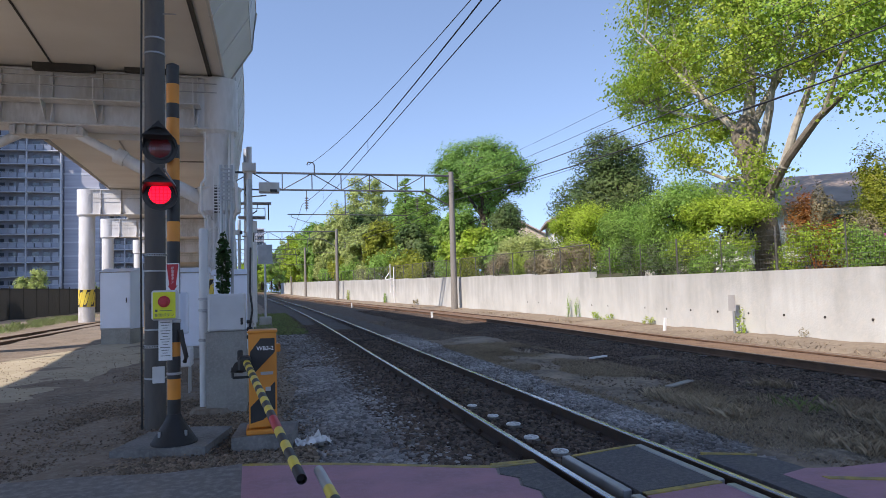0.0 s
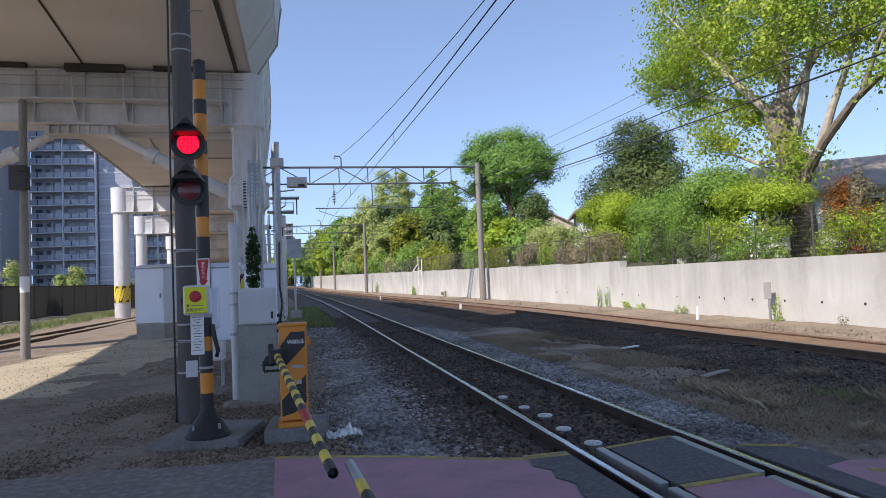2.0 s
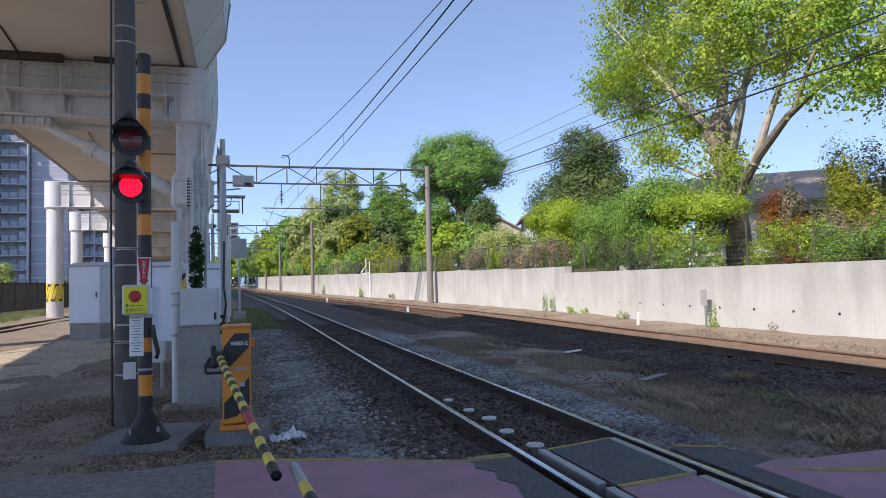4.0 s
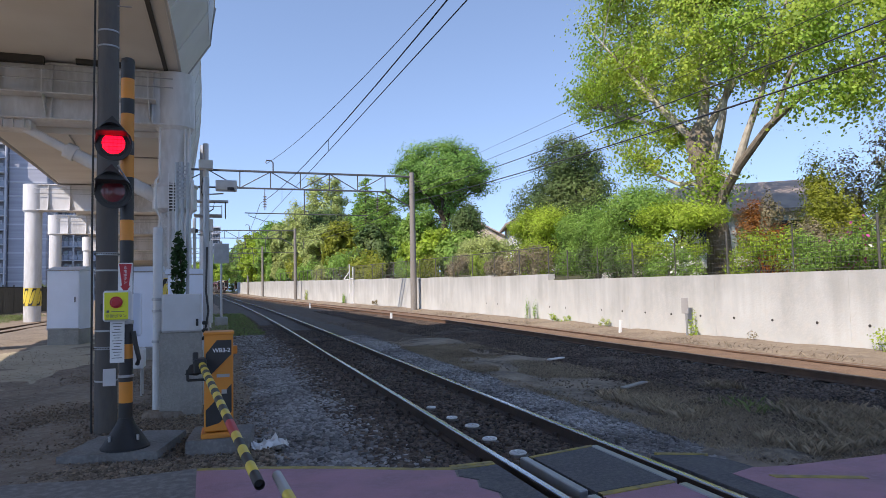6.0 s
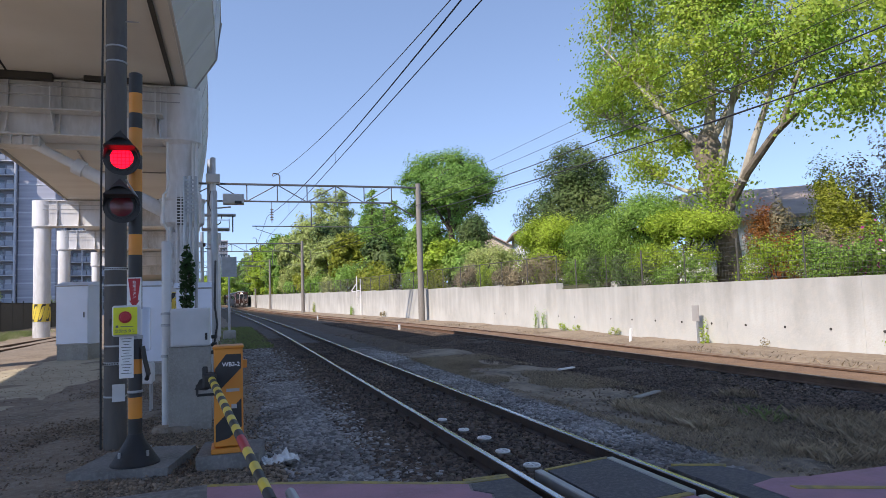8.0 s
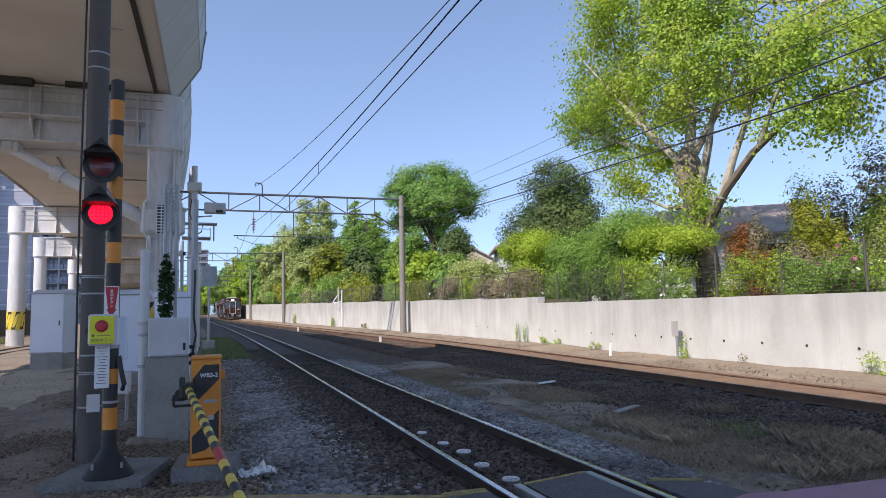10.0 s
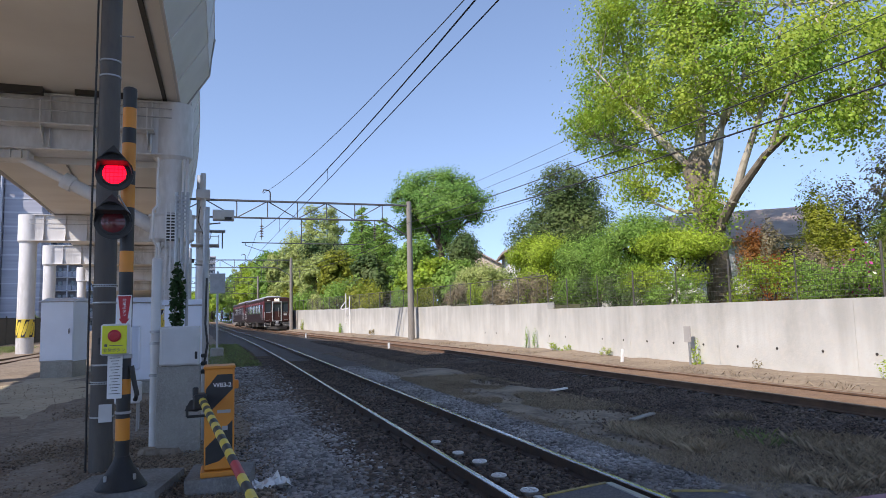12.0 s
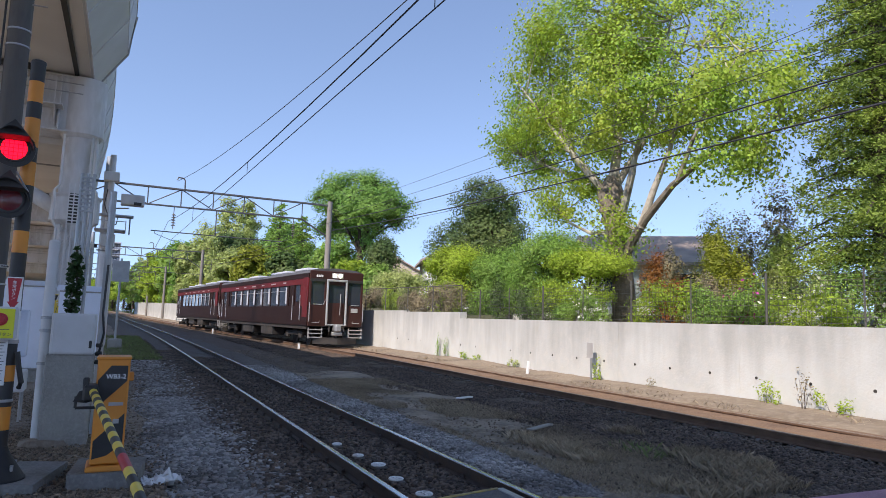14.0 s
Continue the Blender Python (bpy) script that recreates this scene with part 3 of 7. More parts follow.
# ---- viaduct ----
ZD = 7.79
xr = lambda y: -1.26 + 0.9 * bend(y)
via = thing("viaduct", "white painted steel viaduct deck on tubular bents", "viaduct", kind="structure")
ys = [-45, -30, -15, 0, 10, 20.6, 31, 42, 53, 64, 86, 108, 130, 160, 190]
left = {-45: -11.35, -30: -11.35, -15: -11.35, 0: -11.35, 10: -11.75, 20.6: -13.05}
mb = MB()
for y in ys:
    xl = left.get(y, -5.9 - 0.14 * (y - 20))
    mb.v += [(xl, y, ZD), (xr(y), y, ZD), (xr(y), y, ZD + 0.9), (xl, y, ZD + 0.9)]
for j in range(len(ys) - 1):
    k = j * 4
    mb.f += [(k, k + 1, k + 5, k + 4), (k + 1, k + 2, k + 6, k + 5), (k + 2, k + 3, k + 7, k + 6), (k + 3, k, k + 4, k + 7)]
mb.f += [(0, 3, 2, 1), (len(mb.v) - 4, len(mb.v) - 3, len(mb.v) - 2, len(mb.v) - 1)]
part("deck", mb, M["deck"], via)
# right fascia, leaning outwards, in framed panels
fas = MB()
for a, b in zip(ys, ys[1:]):
    n = max(1, round((b - a) / 2.75))
    for i in range(n):
        y0, y1 = a + (b - a) * i / n, a + (b - a) * (i + 1) / n
        fp = MB()
        v = []
        knee = [(0.06, 0.0), (0.8, 1.15), (0.95, 2.35)] if y0 < 20.5 else [(0.06, 0.0), (0.28, 0.65), (0.5, 1.35)]
        prof = [(u, ZD + w - 0.02) for u, w in knee] + [(u - 0.06, ZD + w - 0.02) for u, w in knee[::-1]]
        for y in (y0 + 0.015, y1 - 0.015):
            v += [(xr(y) + u, y, w) for u, w in prof]
        q = len(prof)
        fp.add(v, [tuple(range(q)), tuple(range(q, 2 * q))[::-1]] + [(k, q + k, q + (k + 1) % q, (k + 1) % q) for k in range(q)])
        if y0 < 70:
            part("fascia_panel", fp, M["fascia"], via)
            for u, w in knee:
                fas.rod((xr(y0) + u, y0, ZD + w), (xr(y1) + u, y1, ZD + w), 0.025, n=5)
            fas.line([(xr(y0) + u + 0.01, y0, ZD + w) for u, w in knee], 0.025, 5)
        else:
            fas.add(fp.v, fp.f)
part("fascia_rib", fas, M["white_steel"], via)
jt = MB()
jt.box((-1.6, 2.0, ZD - 0.03), (0.1, 36.4, 0.05))
jt.box((-1.95, 20.0, ZD - 0.05), (0.5, 0.12, 0.12)).box((-3.2, 19.3, ZD - 0.06), (1.2, 0.16, 0.14)).box((-5.3, 19.3, ZD - 0.08), (1.5, 0.2, 0.22)).box((-8.6, 19.3, ZD - 0.06), (3.2, 0.14, 0.12))
jt.line([(-4.4, 5, ZD - 0.015), (-5.26, 15.54, ZD - 0.015), (-5.6, 19.3, ZD - 0.015)], 0.028, 4).line([(-6.2, 12, ZD - 0.015), (-7.72, 19.3, ZD - 0.015)], 0.028, 4)
for y in (-6, 3, 12):
    jt.box((-6.5, y, ZD - 0.005), (9.6, 0.03, 0.01))
part("deck_joint", jt, M["joint"], via, "dark expansion joint and brackets")


def bent(y, xrc, xlc, z0, zb, zt, r=0.43, brace=True):
    """Two tubular columns, a box girder with stiffeners and two raking braces."""
    b = thing("viaduct_bent", "white steel portal bent of round columns and a box girder", "bridge pier", (0, y, 0), group="viaduct bents", kind="structure")
    for x in (xrc, xlc):
        part("column", MB().lathe([(r, z0), (r, zb + 0.3)], 32, Matrix.Translation((x, 0, 0))), M["white_steel"], b, smooth=True)
        part("column_head", MB().lathe([(r + 0.02, zb - 0.1), (r + 0.1, zb), (r + 0.1, zt)], 32, Matrix.Translation((x, 0, 0))), M["white_steel"], b, smooth=True)
        if brace:
            part("column_collar", MB().lathe([(r + 0.02, 3.75), (r + 0.16, 3.85), (r + 0.16, 4.45), (r + 0.2, 4.5), (r + 0.2, 4.55), (r, 4.55)], 32, Matrix.Translation((x, 0, 0))), M["white_steel"], b, smooth=True)
        part("hazard_band", MB().lathe([(r + 0.012, 0.9), (r + 0.012, 1.9)], 32, Matrix.Translation((x, 0, 0))), M["yellow"], b, "yellow hazard band with black stripes", smooth=True)
        hz = MB()
        for i in range(7):
            a = 2 * math.pi * i / 7
            rr = r + 0.032
            q = [(rr * math.cos(a + s + w), rr * math.sin(a + s + w), zz) for s, zz in ((0, 0.92), (0.5, 1.88)) for w in (0, 0.42)]
            hz.add([(x + p[0], p[1], p[2]) for p in q], [(0, 1, 3, 2)])
        part("hazard_stripe", hz, M["black"], b, fix=False)
    w = xrc - xlc
    part("girder", MB().box(((xrc + xlc) / 2, 0, (zb + zt) / 2), (w, 0.75, zt - zb), 0.02), M["white_steel"], b)
    fl = MB()
    for z in (zb + 0.02, zt - 0.02):
        fl.box(((xrc + xlc) / 2, 0, z), (w, 0.95, 0.05), 0.01)
    part("flange", fl, M["white_steel"], b)
    st_mesh = MB().box((0, 0, (zb + zt) / 2), (0.03, 0.1, zt - zb - 0.08)).add([(-0.015, -0.05, zb + 0.04), (0.015, -0.05, zb + 0.04), (0.015, -0.05, zb + 0.5), (-0.015, -0.05, zb + 0.5), (-0.015, -0.2, zb + 0.04), (0.015, -0.2, zb + 0.04)], [(0, 1, 5, 4), (3, 4, 5, 2), (0, 4, 3), (1, 2, 5), (0, 3, 2, 1)]).mesh("stiffener", M["white_steel"])
    for i in range(7):
        s = part("stiffener", st_mesh, None, b)
        s.location = (xlc + w * (i + 0.75) / 7.2, -0.42, 0)
    yr = -0.86 if brace else -0.5
    for z in (zb + 0.95, zb + 1.2):
        part("pipe", MB().rod((xlc, yr, z), (xrc, yr, z), 0.016, n=6), M["galv"], b)
    if brace:
        part("ledge", MB().box(((xrc + xlc) / 2, -0.64, zb + 0.6), (w - 0.9, 0.5, 0.035), 0.006), M["white_steel"], b, "narrow inspection ledge")
        kb = MB().add([(-0.012, -0.4, zb + 0.58), (0.012, -0.4, zb + 0.58), (0.012, -0.4, zb + 0.12), (-0.012, -0.4, zb + 0.12), (-0.012, -0.87, zb + 0.58), (0.012, -0.87, zb + 0.58)], [(0, 1, 5, 4), (3, 4, 5, 2), (0, 4, 3), (1, 2, 5), (0, 3, 2, 1)]).mesh("bracket", M["white_steel"])
        kp = MB().box((0, -0.86, zb + 0.9), (0.03, 0.03, 0.62)).mesh("rail_post", M["white_steel"])
        for i in range(7):
            for me, nm in ((kb, "bracket"), (kp, "rail_post")):
                s = part(nm, me, None, b)
                s.location = (xlc + w * (i + 0.5) / 7.0, 0, 0)
    if brace:
        xm = (xrc + xlc) / 2
        for x, s in ((xrc, 1), (xlc, -1)):
            p, q = Vector((xm + 0.65 * s, 0, zb - 0.15)), Vector((x - s * 0.35, 0, 4.15))
            d = q - p
            br = MB().rod(p, p + d * 0.3, 0.12, n=16).rod(p + d * 0.3, p + d * 0.37, 0.22, n=16).rod(p + d * 0.37, q, 0.17, 0.2, n=16)
            part("brace", br, M["white_steel"], b, smooth=True)
        part("gusset", MB().box((xm, 0, zb - 0.13), (1.8, 0.6, 0.26), 0.03), M["white_steel"], b)
        for i in range(7):
            part("rib", MB().box((xm - 0.75 + 0.25 * i, -0.33, zb - 0.13), (0.03, 0.12, 0.24)), M["white_steel"], b)
    return b


bent(20.0, -1.39, -10.3, -0.1, 6.2, 7.73)
bent(42.0, -2.45, -10.3, -0.1, 6.25, 7.73, 0.43, False)
bent(58.0, -3.5, -12.7, -0.1, 6.25, 7.73, 0.43, False)
bent(80.0, -5.0, -14.4, -0.1, 6.25, 7.73, 0.43, False)
bent(104.0, -6.4, -15.4, -0.1, 6.25, 7.73, 0.43, False)
bent(-6.0, -1.39, -10.3, -0.1, 6.2, 7.73, 0.43, False)
# haunched box girder of the span beyond the first bent
hg = MB()
for y, xl, xq, z in ((20.5, -6.1, -1.75, 6.02), (26.0, -6.85, -2.0, 6.5), (31.0, -7.55, -2.2, 6.95), (42.0, -9.1, -2.7, 7.86)):
    hg.v += [(xl, y, z), (xq, y, z), (xq, y, ZD + 0.02), (xl, y, ZD + 0.02)]
for k in (0, 4, 8):
    hg.f += [(k, k + 1, k + 5, k + 4), (k + 1, k + 2, k + 6, k + 5), (k + 3, k, k + 4, k + 7)]
hg.f += [(0, 3, 2, 1), (12, 13, 14, 15)]
part("haunched_girder", hg, M["deck"], via, "cream painted girder with a rising soffit")
rb = MB()
for u in np.linspace(0.06, 0.94, 12):
    rb.box((-6.1 - 3.0 * u - 0.01, 20.5 + 21.5 * u, 6.02 + 1.84 * u + 0.1), (0.05, 0.12, 0.3))
rb.line([(-6.12, 20.5, 6.02), (-7.57, 31.0, 6.95), (-9.12, 42.0, 7.86)], 0.07, 6)
rb.line([(-4.2, 20.6, 6.0), (-4.9, 26.0, 6.48), (-5.3, 31.0, 6.93)], 0.03, 4).line([(-4.9, 26.0, 6.48), (-2.0, 26.0, 6.48)], 0.03, 4)
part("girder_edge", rb, M["grey_dark"], via, "dark grey lower edge of the girder")
dg = MB().line([(-1.2, 20.45, ZD), (-0.46, 20.45, ZD + 1.15), (-0.31, 20.45, ZD + 2.3)], 0.045, 6)
part("fascia_joint", dg, M["grey_dark"], via, "bent bracket at the fascia joint")

# ---- overhead line ----
def gantry(y, xm, xp, zp, ztop, zlow, base_p, label):
    """A lattice beam from a mast to a concrete pole across the tracks."""
    g0 = thing("line_gantry", label, "gantry", (0, y, 0), group="overhead line gantries")
    part("pole", MB().lathe([(0.2, base_p), (0.15, zp)], 16, Matrix.Translation((xp, 0, 0))), M["pole"], g0, "grey round concrete pole", smooth=True)
    part("mast", MB().lathe([(0.2, -0.1), (0.17, ztop + 1.3)], 12, Matrix.Translation((xm, 0, 0))), M["galv"], g0, smooth=True)
    n = 9
    xs = [xm - 3 + (xp - xm + 3) * i / n for i in range(n + 1)]
    part("upper_chord", MB().box(((xm - 3 + xp) / 2, 0, ztop), (xp - xm + 3.2, 0.14, 0.1), 0.01), M["gantry"], g0)
    xe = xp - (xp - xm) * 0.14
    part("lower_chord", MB().box(((xm - 3 + xe) / 2, 0, zlow), (xe - xm + 3, 0.12, 0.08), 0.01), M["gantry"], g0)
    for i in range(n):
        if xs[i + 1] <= xe + 0.3:
            part("post_bar", MB().rod((xs[i + 1], 0, zlow), (xs[i + 1], 0, ztop), 0.03, n=6), M["gantry"], g0)
            part("diagonal", MB().rod((xs[i], 0, ztop if i % 2 == 0 else zlow), (xs[i + 1], 0, zlow if i % 2 == 0 else ztop), 0.03, n=6), M["gantry"], g0)
    part("strut", MB().rod((xe, 0, zlow), (xp, 0, zlow - 0.95), 0.045, n=6), M["gantry"], g0)
    part("hook", MB().line([(2.5, 0, ztop), (2.5, 0, ztop + 0.5), (2.42, 0, ztop + 0.62), (2.15, 0, ztop + 0.65), (2.1, 0, ztop + 0.5)], 0.04, 6), M["gantry"], g0)
    for x in (2.05, 8.4):
        ins = MB().rod((x, 0, zlow), (x, 0, zlow - 1.2), 0.02, n=6)
        for k in range(5):
            ins.lathe([(0.03, -0.03), (0.12, -0.02), (0.03, 0.05)], 10, Matrix.Translation((x, 0, zlow - 0.45 - 0.14 * k)))
        part("insulator", ins, M["dark_pole"], g0)
    part("registration_arm", MB().rod((1.0, 0, 5.75), (7.8, 0, 5.7), 0.03, n=6).rod((4.2, 0, 5.75), (4.2, 0, zlow), 0.03, n=6).rod((1.2, 0, 5.6), (2.2, 0, 5.25), 0.015, n=5).rod((1.2, 0, 5.6), (1.2, 0, 5.75), 0.015, n=5), M["gantry"], g0)
    return g0


gantry(37.0, -1.15, 10.5, 8.3, 8.06, 7.12, 0.05, "steel lattice line gantry with a concrete pole by the wall")
gantry(75.0, -3.2, 7.45, 8.4, 8.15, 7.3, 0.2, "distant steel lattice line gantry over the tracks")
gantry(108.0, -5.2, 5.6, 8.5, 8.25, 7.4, 0.3, "distant steel lattice line gantry over the tracks")
gantry(142.0, -7.0, 4.4, 8.7, 8.4, 7.5, 0.4, "distant steel lattice line gantry over the tracks")
gantry(-14.0, -1.3, 10.9, 8.3, 8.1, 7.1, 0.05, "steel lattice line gantry behind the crossing")


def wire(name, a, b, sag, r, label, n=18):
    a, b = Vector(a), Vector(b)
    pts = [a.lerp(b, i / n) - Vector((0, 0, 4 * sag * (i / n) * (1 - i / n))) for i in range(n + 1)]
    return tagged(part(name, MB().line(pts, r, 5), M["wire"]), label, "wire", "overhead wires")


NW = "black overhead wire above the railway track"
ends = [(-14.0, 3.55), (37.0, 1.8), (75.0, 0.9), (108.0, -0.3)]
for (ya, xa), (yb, xb) in zip(ends, ends[1:]):
    wire("messenger_wire", (xa, ya, 6.3), (xb, yb, 6.3 if yb < 40 else 6.6), 1.0, 0.012, NW)
    wire("contact_wire", (xa, ya, 5.05), (xb, yb, 5.1), 0.04, 0.009, NW)
    for u in (0.2, 0.4, 0.6, 0.8):
        x, y = xa + (xb - xa) * u, ya + (yb - ya) * u
        tagged(part("dropper", MB().rod((x, y, 5.05), (x, y, 6.3 - 4.0 * u * (1 - u)), 0.006, n=4), M["wire"]), "thin hanger wire of the overhead line", "wire", "hangers")
wire("feeder_wire", (2.12, 37, 8.5), (5.7, -14, 8.3), 1.3, 0.011, NW)
for z, za, r, dx in ((7.75, 7.4, 0.006, -0.1), (7.45, 6.9, 0.008, 0.15), (7.0, 6.0, 0.016, -0.15), (6.6, 5.35, 0.02, 0.1), (6.45, 5.6, 0.007, 0.3)):
    wire("line_wire", (10.5 + dx, 37, z), (11.0 + dx, -14, za), 0.55, r, "dark line wire strung along the wall")
    wire("line_wire", (10.5 + dx, 37, z), (7.45 + dx, 75, z + 0.2), 0.5, r, "dark line wire strung along the wall")

# ---- crossing equipment ----
pad = MB().prism([(-1.48, 6.82), (-0.62, 6.68), (-0.42, 7.58), (-0.8, 7.72), (-1.27, 7.6)], -0.2, 0.035)
tagged(part("concrete_pad", pad, M["pad"]), "low cracked concrete pad under the signal post", "concrete pad")
pad = MB().prism([(-0.38, 6.72), (0.19, 6.66), (0.27, 7.3), (-0.32, 7.42)], -0.2, 0.09)
tagged(part("concrete_pad", pad, M["pad"]), "low concrete pad under the barrier machine", "concrete pad")

pole = thing("utility_pole", "dark stained round utility pole with steel bands", "pole", (-1.3, 8.25, -0.1))
part("shaft", MB().lathe([(0.118, 0), (0.115, 2), (0.105, 9.5)], 24), M["dark_pole"], pole, smooth=True)
for z in (0.62, 1.18, 1.86, 2.75, 3.3, 4.45, 4.63):
    part("band", MB().lathe([(0.117, z), (0.121, z + 0.004), (0.121, z + 0.016), (0.117, z + 0.02)], 24), M["galv"], pole, smooth=True)
for z in (0.98, 2.04):
    part("perforated_strap", MB().lathe([(0.117, z), (0.124, z + 0.004), (0.124, z + 0.03), (0.117, z + 0.034)], 24), M["galv"], pole, smooth=True)
    dots = MB()
    for i in range(30):
        a = 2 * math.pi * i / 30
        dots.box((0.124 * math.cos(a), 0.124 * math.sin(a), z + 0.017), (0.012, 0.012, 0.012), 0, None)
    part("strap_hole", dots, M["black"], pole)
part("cable", MB().line([(-0.14, -0.03, 0), (-0.15, -0.03, 2.5), (-0.14, -0.03, 4.6), (-0.13, -0.02, 9)], 0.012, 6), M["black"], pole)
part("bolt", MB().rod((0.1, -0.05, 4.95), (0.25, -0.06, 4.95), 0.008, n=6), M["galv"], pole)
part("plate", MB().box((0.06, -0.17, 0.68), (0.13, 0.012, 0.19), 0.004), M["grey_box"], pole, "small grey blank plate")

sig = thing("crossing_signal", "striped railway crossing signal post with two red lamps", "crossing signal", (-0.93, 6.98, 0.02))
bands = [(0.0, 0.44, "black"), (0.44, 0.64, "orange"), (0.64, 0.86, "black"), (0.86, 1.0, "orange"), (1.0, 1.22, "black"), (1.22, 1.48, "white"), (1.48, 2.0, "black"), (2.0, 2.2, "orange"), (2.2, 2.42, "black"), (2.42, 2.62, "black"), (2.62, 2.84, "orange"), (2.84, 2.98, "black"), (2.98, 3.25, "orange"), (3.25, 3.4, "black"), (3.4, 3.6, "orange"), (3.6, 3.79, "black")]
for a, b, c in bands:
    part("post_section", MB().lathe([(0.062, a), (0.062, b)], 20), M[c], sig, smooth=True)
part("cap", MB().lathe([(0.064, 3.78), (0.06, 3.8), (0.03, 3.815)], 20), M["black"], sig, smooth=True)
part("base_cone", MB().lathe([(0.22, 0.012), (0.22, 0.03), (0.205, 0.045), (0.14, 0.15), (0.085, 0.24), (0.067, 0.285), (0.064, 0.295)], 28), M["rubber"], sig, "black rubber skirt round the foot", smooth=True)
for a in range(4):
    part("bolt", MB().rod((0.17 * math.cos(a * 1.57 + 0.8), 0.17 * math.sin(a * 1.57 + 0.8), 0.1), (0.17 * math.cos(a * 1.57 + 0.8), 0.17 * math.sin(a * 1.57 + 0.8), 0.15), 0.014, n=6), M["galv"], sig)
LAMPS = []
for z in (2.92, 2.46):
    c = Vector((-0.1, -0.14, z))
    at = Matrix.Translation(c) @ FACE
    part("lamp_housing", MB().lathe([(0.1, -0.12), (0.12, -0.03), (0.165, -0.01), (0.165, 0.01), (0.125, 0.012), (0.118, -0.01), (0.0, -0.012)], 32, at), M["black"], sig, smooth=True)
    hood = MB()
    n = 14
    ring = []
    for i in range(n + 1):
        a = math.pi * i / n
        k = math.sin(a)
        ring += [(c.x + 0.14 * math.cos(a), c.y, c.z + 0.13 * k), (c.x + 0.155 * math.cos(a), c.y - 0.02 - 0.2 * k, c.z - 0.01 + (0.13 + 0.04 * k) * k)]
    hood.v = ring + [(x, y, z2 + 0.006) for x, y, z2 in ring]
    q = 2 * (n + 1)
    for i in range(n):
        k = 2 * i
        hood.f += [(k, k + 1, k + 3, k + 2), (q + k, q + k + 2, q + k + 3, q + k + 1), (k + 1, q + k + 1, q + k + 3, k + 3), (k, k + 2, q + k + 2, q + k)]
    part("hood", hood, M["black"], sig, smooth=True)
    peak = MB().add([(c.x - 0.155, c.y - 0.03, c.z + 0.07), (c.x + 0.155, c.y - 0.03, c.z + 0.07), (c.x, c.y - 0.1, c.z + 0.25), (c.x - 0.13, c.y - 0.2, c.z + 0.085), (c.x + 0.13, c.y - 0.2, c.z + 0.085), (c.x, c.y, c.z + 0.25)],
                    [(0, 3, 2, 5), (1, 5, 2, 4), (3, 4, 2), (0, 1, 4, 3), (0, 5, 1)])
    part("hood_top", peak, M["black"], sig)
    part("bracket", MB().rod((c.x + 0.02, c.y + 0.1, c.z), (0, 0, c.z), 0.03, n=8), M["black"], sig)
    # added turning disc, one face glowing, one dark, in place of a switched lamp
    drum = part("lamp_drum", MB().lathe([(0.112, -0.004), (0.108, 0.012), (0.07, 0.024), (0.0, 0.028)], 28, FACE), M["lens_lit"], sig, "red lamp lens", smooth=True)
    drum.location = c + Vector((0, -0.006, 0))
    back = part("dark_lens", MB().lathe([(0.112, 0.006), (0.108, -0.012), (0.07, -0.024), (0.0, -0.028)], 28, FACE), M["lens_red"], drum, smooth=True)
    LAMPS.append(drum)
    grid = MB()
    for u in (-0.07, -0.035, 0.0, 0.035, 0.07):
        k = math.sqrt(0.108 ** 2 - u * u)
        grid.box((c.x, c.y - 0.045, c.z + u), (2 * k, 0.004, 0.003)).box((c.x + u, c.y - 0.045, c.z), (0.003, 0.004, 2 * k))
    tagged(part("lens_grid", grid, M["lens_red"], sig, "fine ribbing of the lamp lens"), kind="stuff")
    part("lens_rim", MB().lathe([(0.113, -0.005), (0.122, -0.005), (0.122, 0.02), (0.113, 0.02)], 28, at), M["black"], sig, smooth=True)
part("clip", MB().rod((-0.06, -0.18, 2.71), (0.03, -0.08, 2.55), 0.008, n=6), M["galv"], sig)
btn = MB().box((-0.06, -0.13, 1.37), (0.235, 0.12, 0.29), 0.018)
bx = part("button_box", btn, M["grey_box"], sig, "grey casing of the emergency button")
part("button_plate", MB().box((-0.06, -0.194, 1.37), (0.205, 0.012, 0.255), 0.008), M["lime"], bx, "bright yellow emergency plate")
part("push_button", MB().lathe([(0.055, 0), (0.055, 0.012), (0.04, 0.02), (0.036, 0.032), (0.0, 0.036)], 24, Matrix.Translation((-0.06, -0.198, 1.405)) @ FACE), M["red"], bx, "round red push button", smooth=True)
writing("非常ボタン", 0.036, Matrix.Translation((-0.06, -0.201, 1.274)) @ FACE, bx, M["grey_text"])
part("writing_bar", MB().box((-0.045, -0.201, 1.318), (0.11, 0.004, 0.006)), M["grey_text"], bx)
part("writing_bar", MB().box((-0.13, -0.201, 1.32), (0.022, 0.004, 0.022)), M["grey_text"], bx)
part("side_latch", MB().box((-0.19, -0.12, 1.36), (0.03, 0.05, 0.06), 0.006), M["black"], bx)
nt0 = part("notice", MB().box((-0.065, -0.09, 1.03), (0.125, 0.006, 0.4), 0.002), M["white"], sig, "white paper notice with small print")
for i in range(13):
    part("writing_bar", MB().box((-0.065 + 0.0, -0.094, 1.2 - 0.027 * i), (0.09 - 0.02 * (i % 3), 0.002, 0.006)), M["grey_text"], nt0)
rs = part("arrow_sign", MB().box((0.0, -0.067, 1.63), (0.125, 0.008, 0.3), 0.003), M["white"], sig, "white plate with a red arrow pointing down")
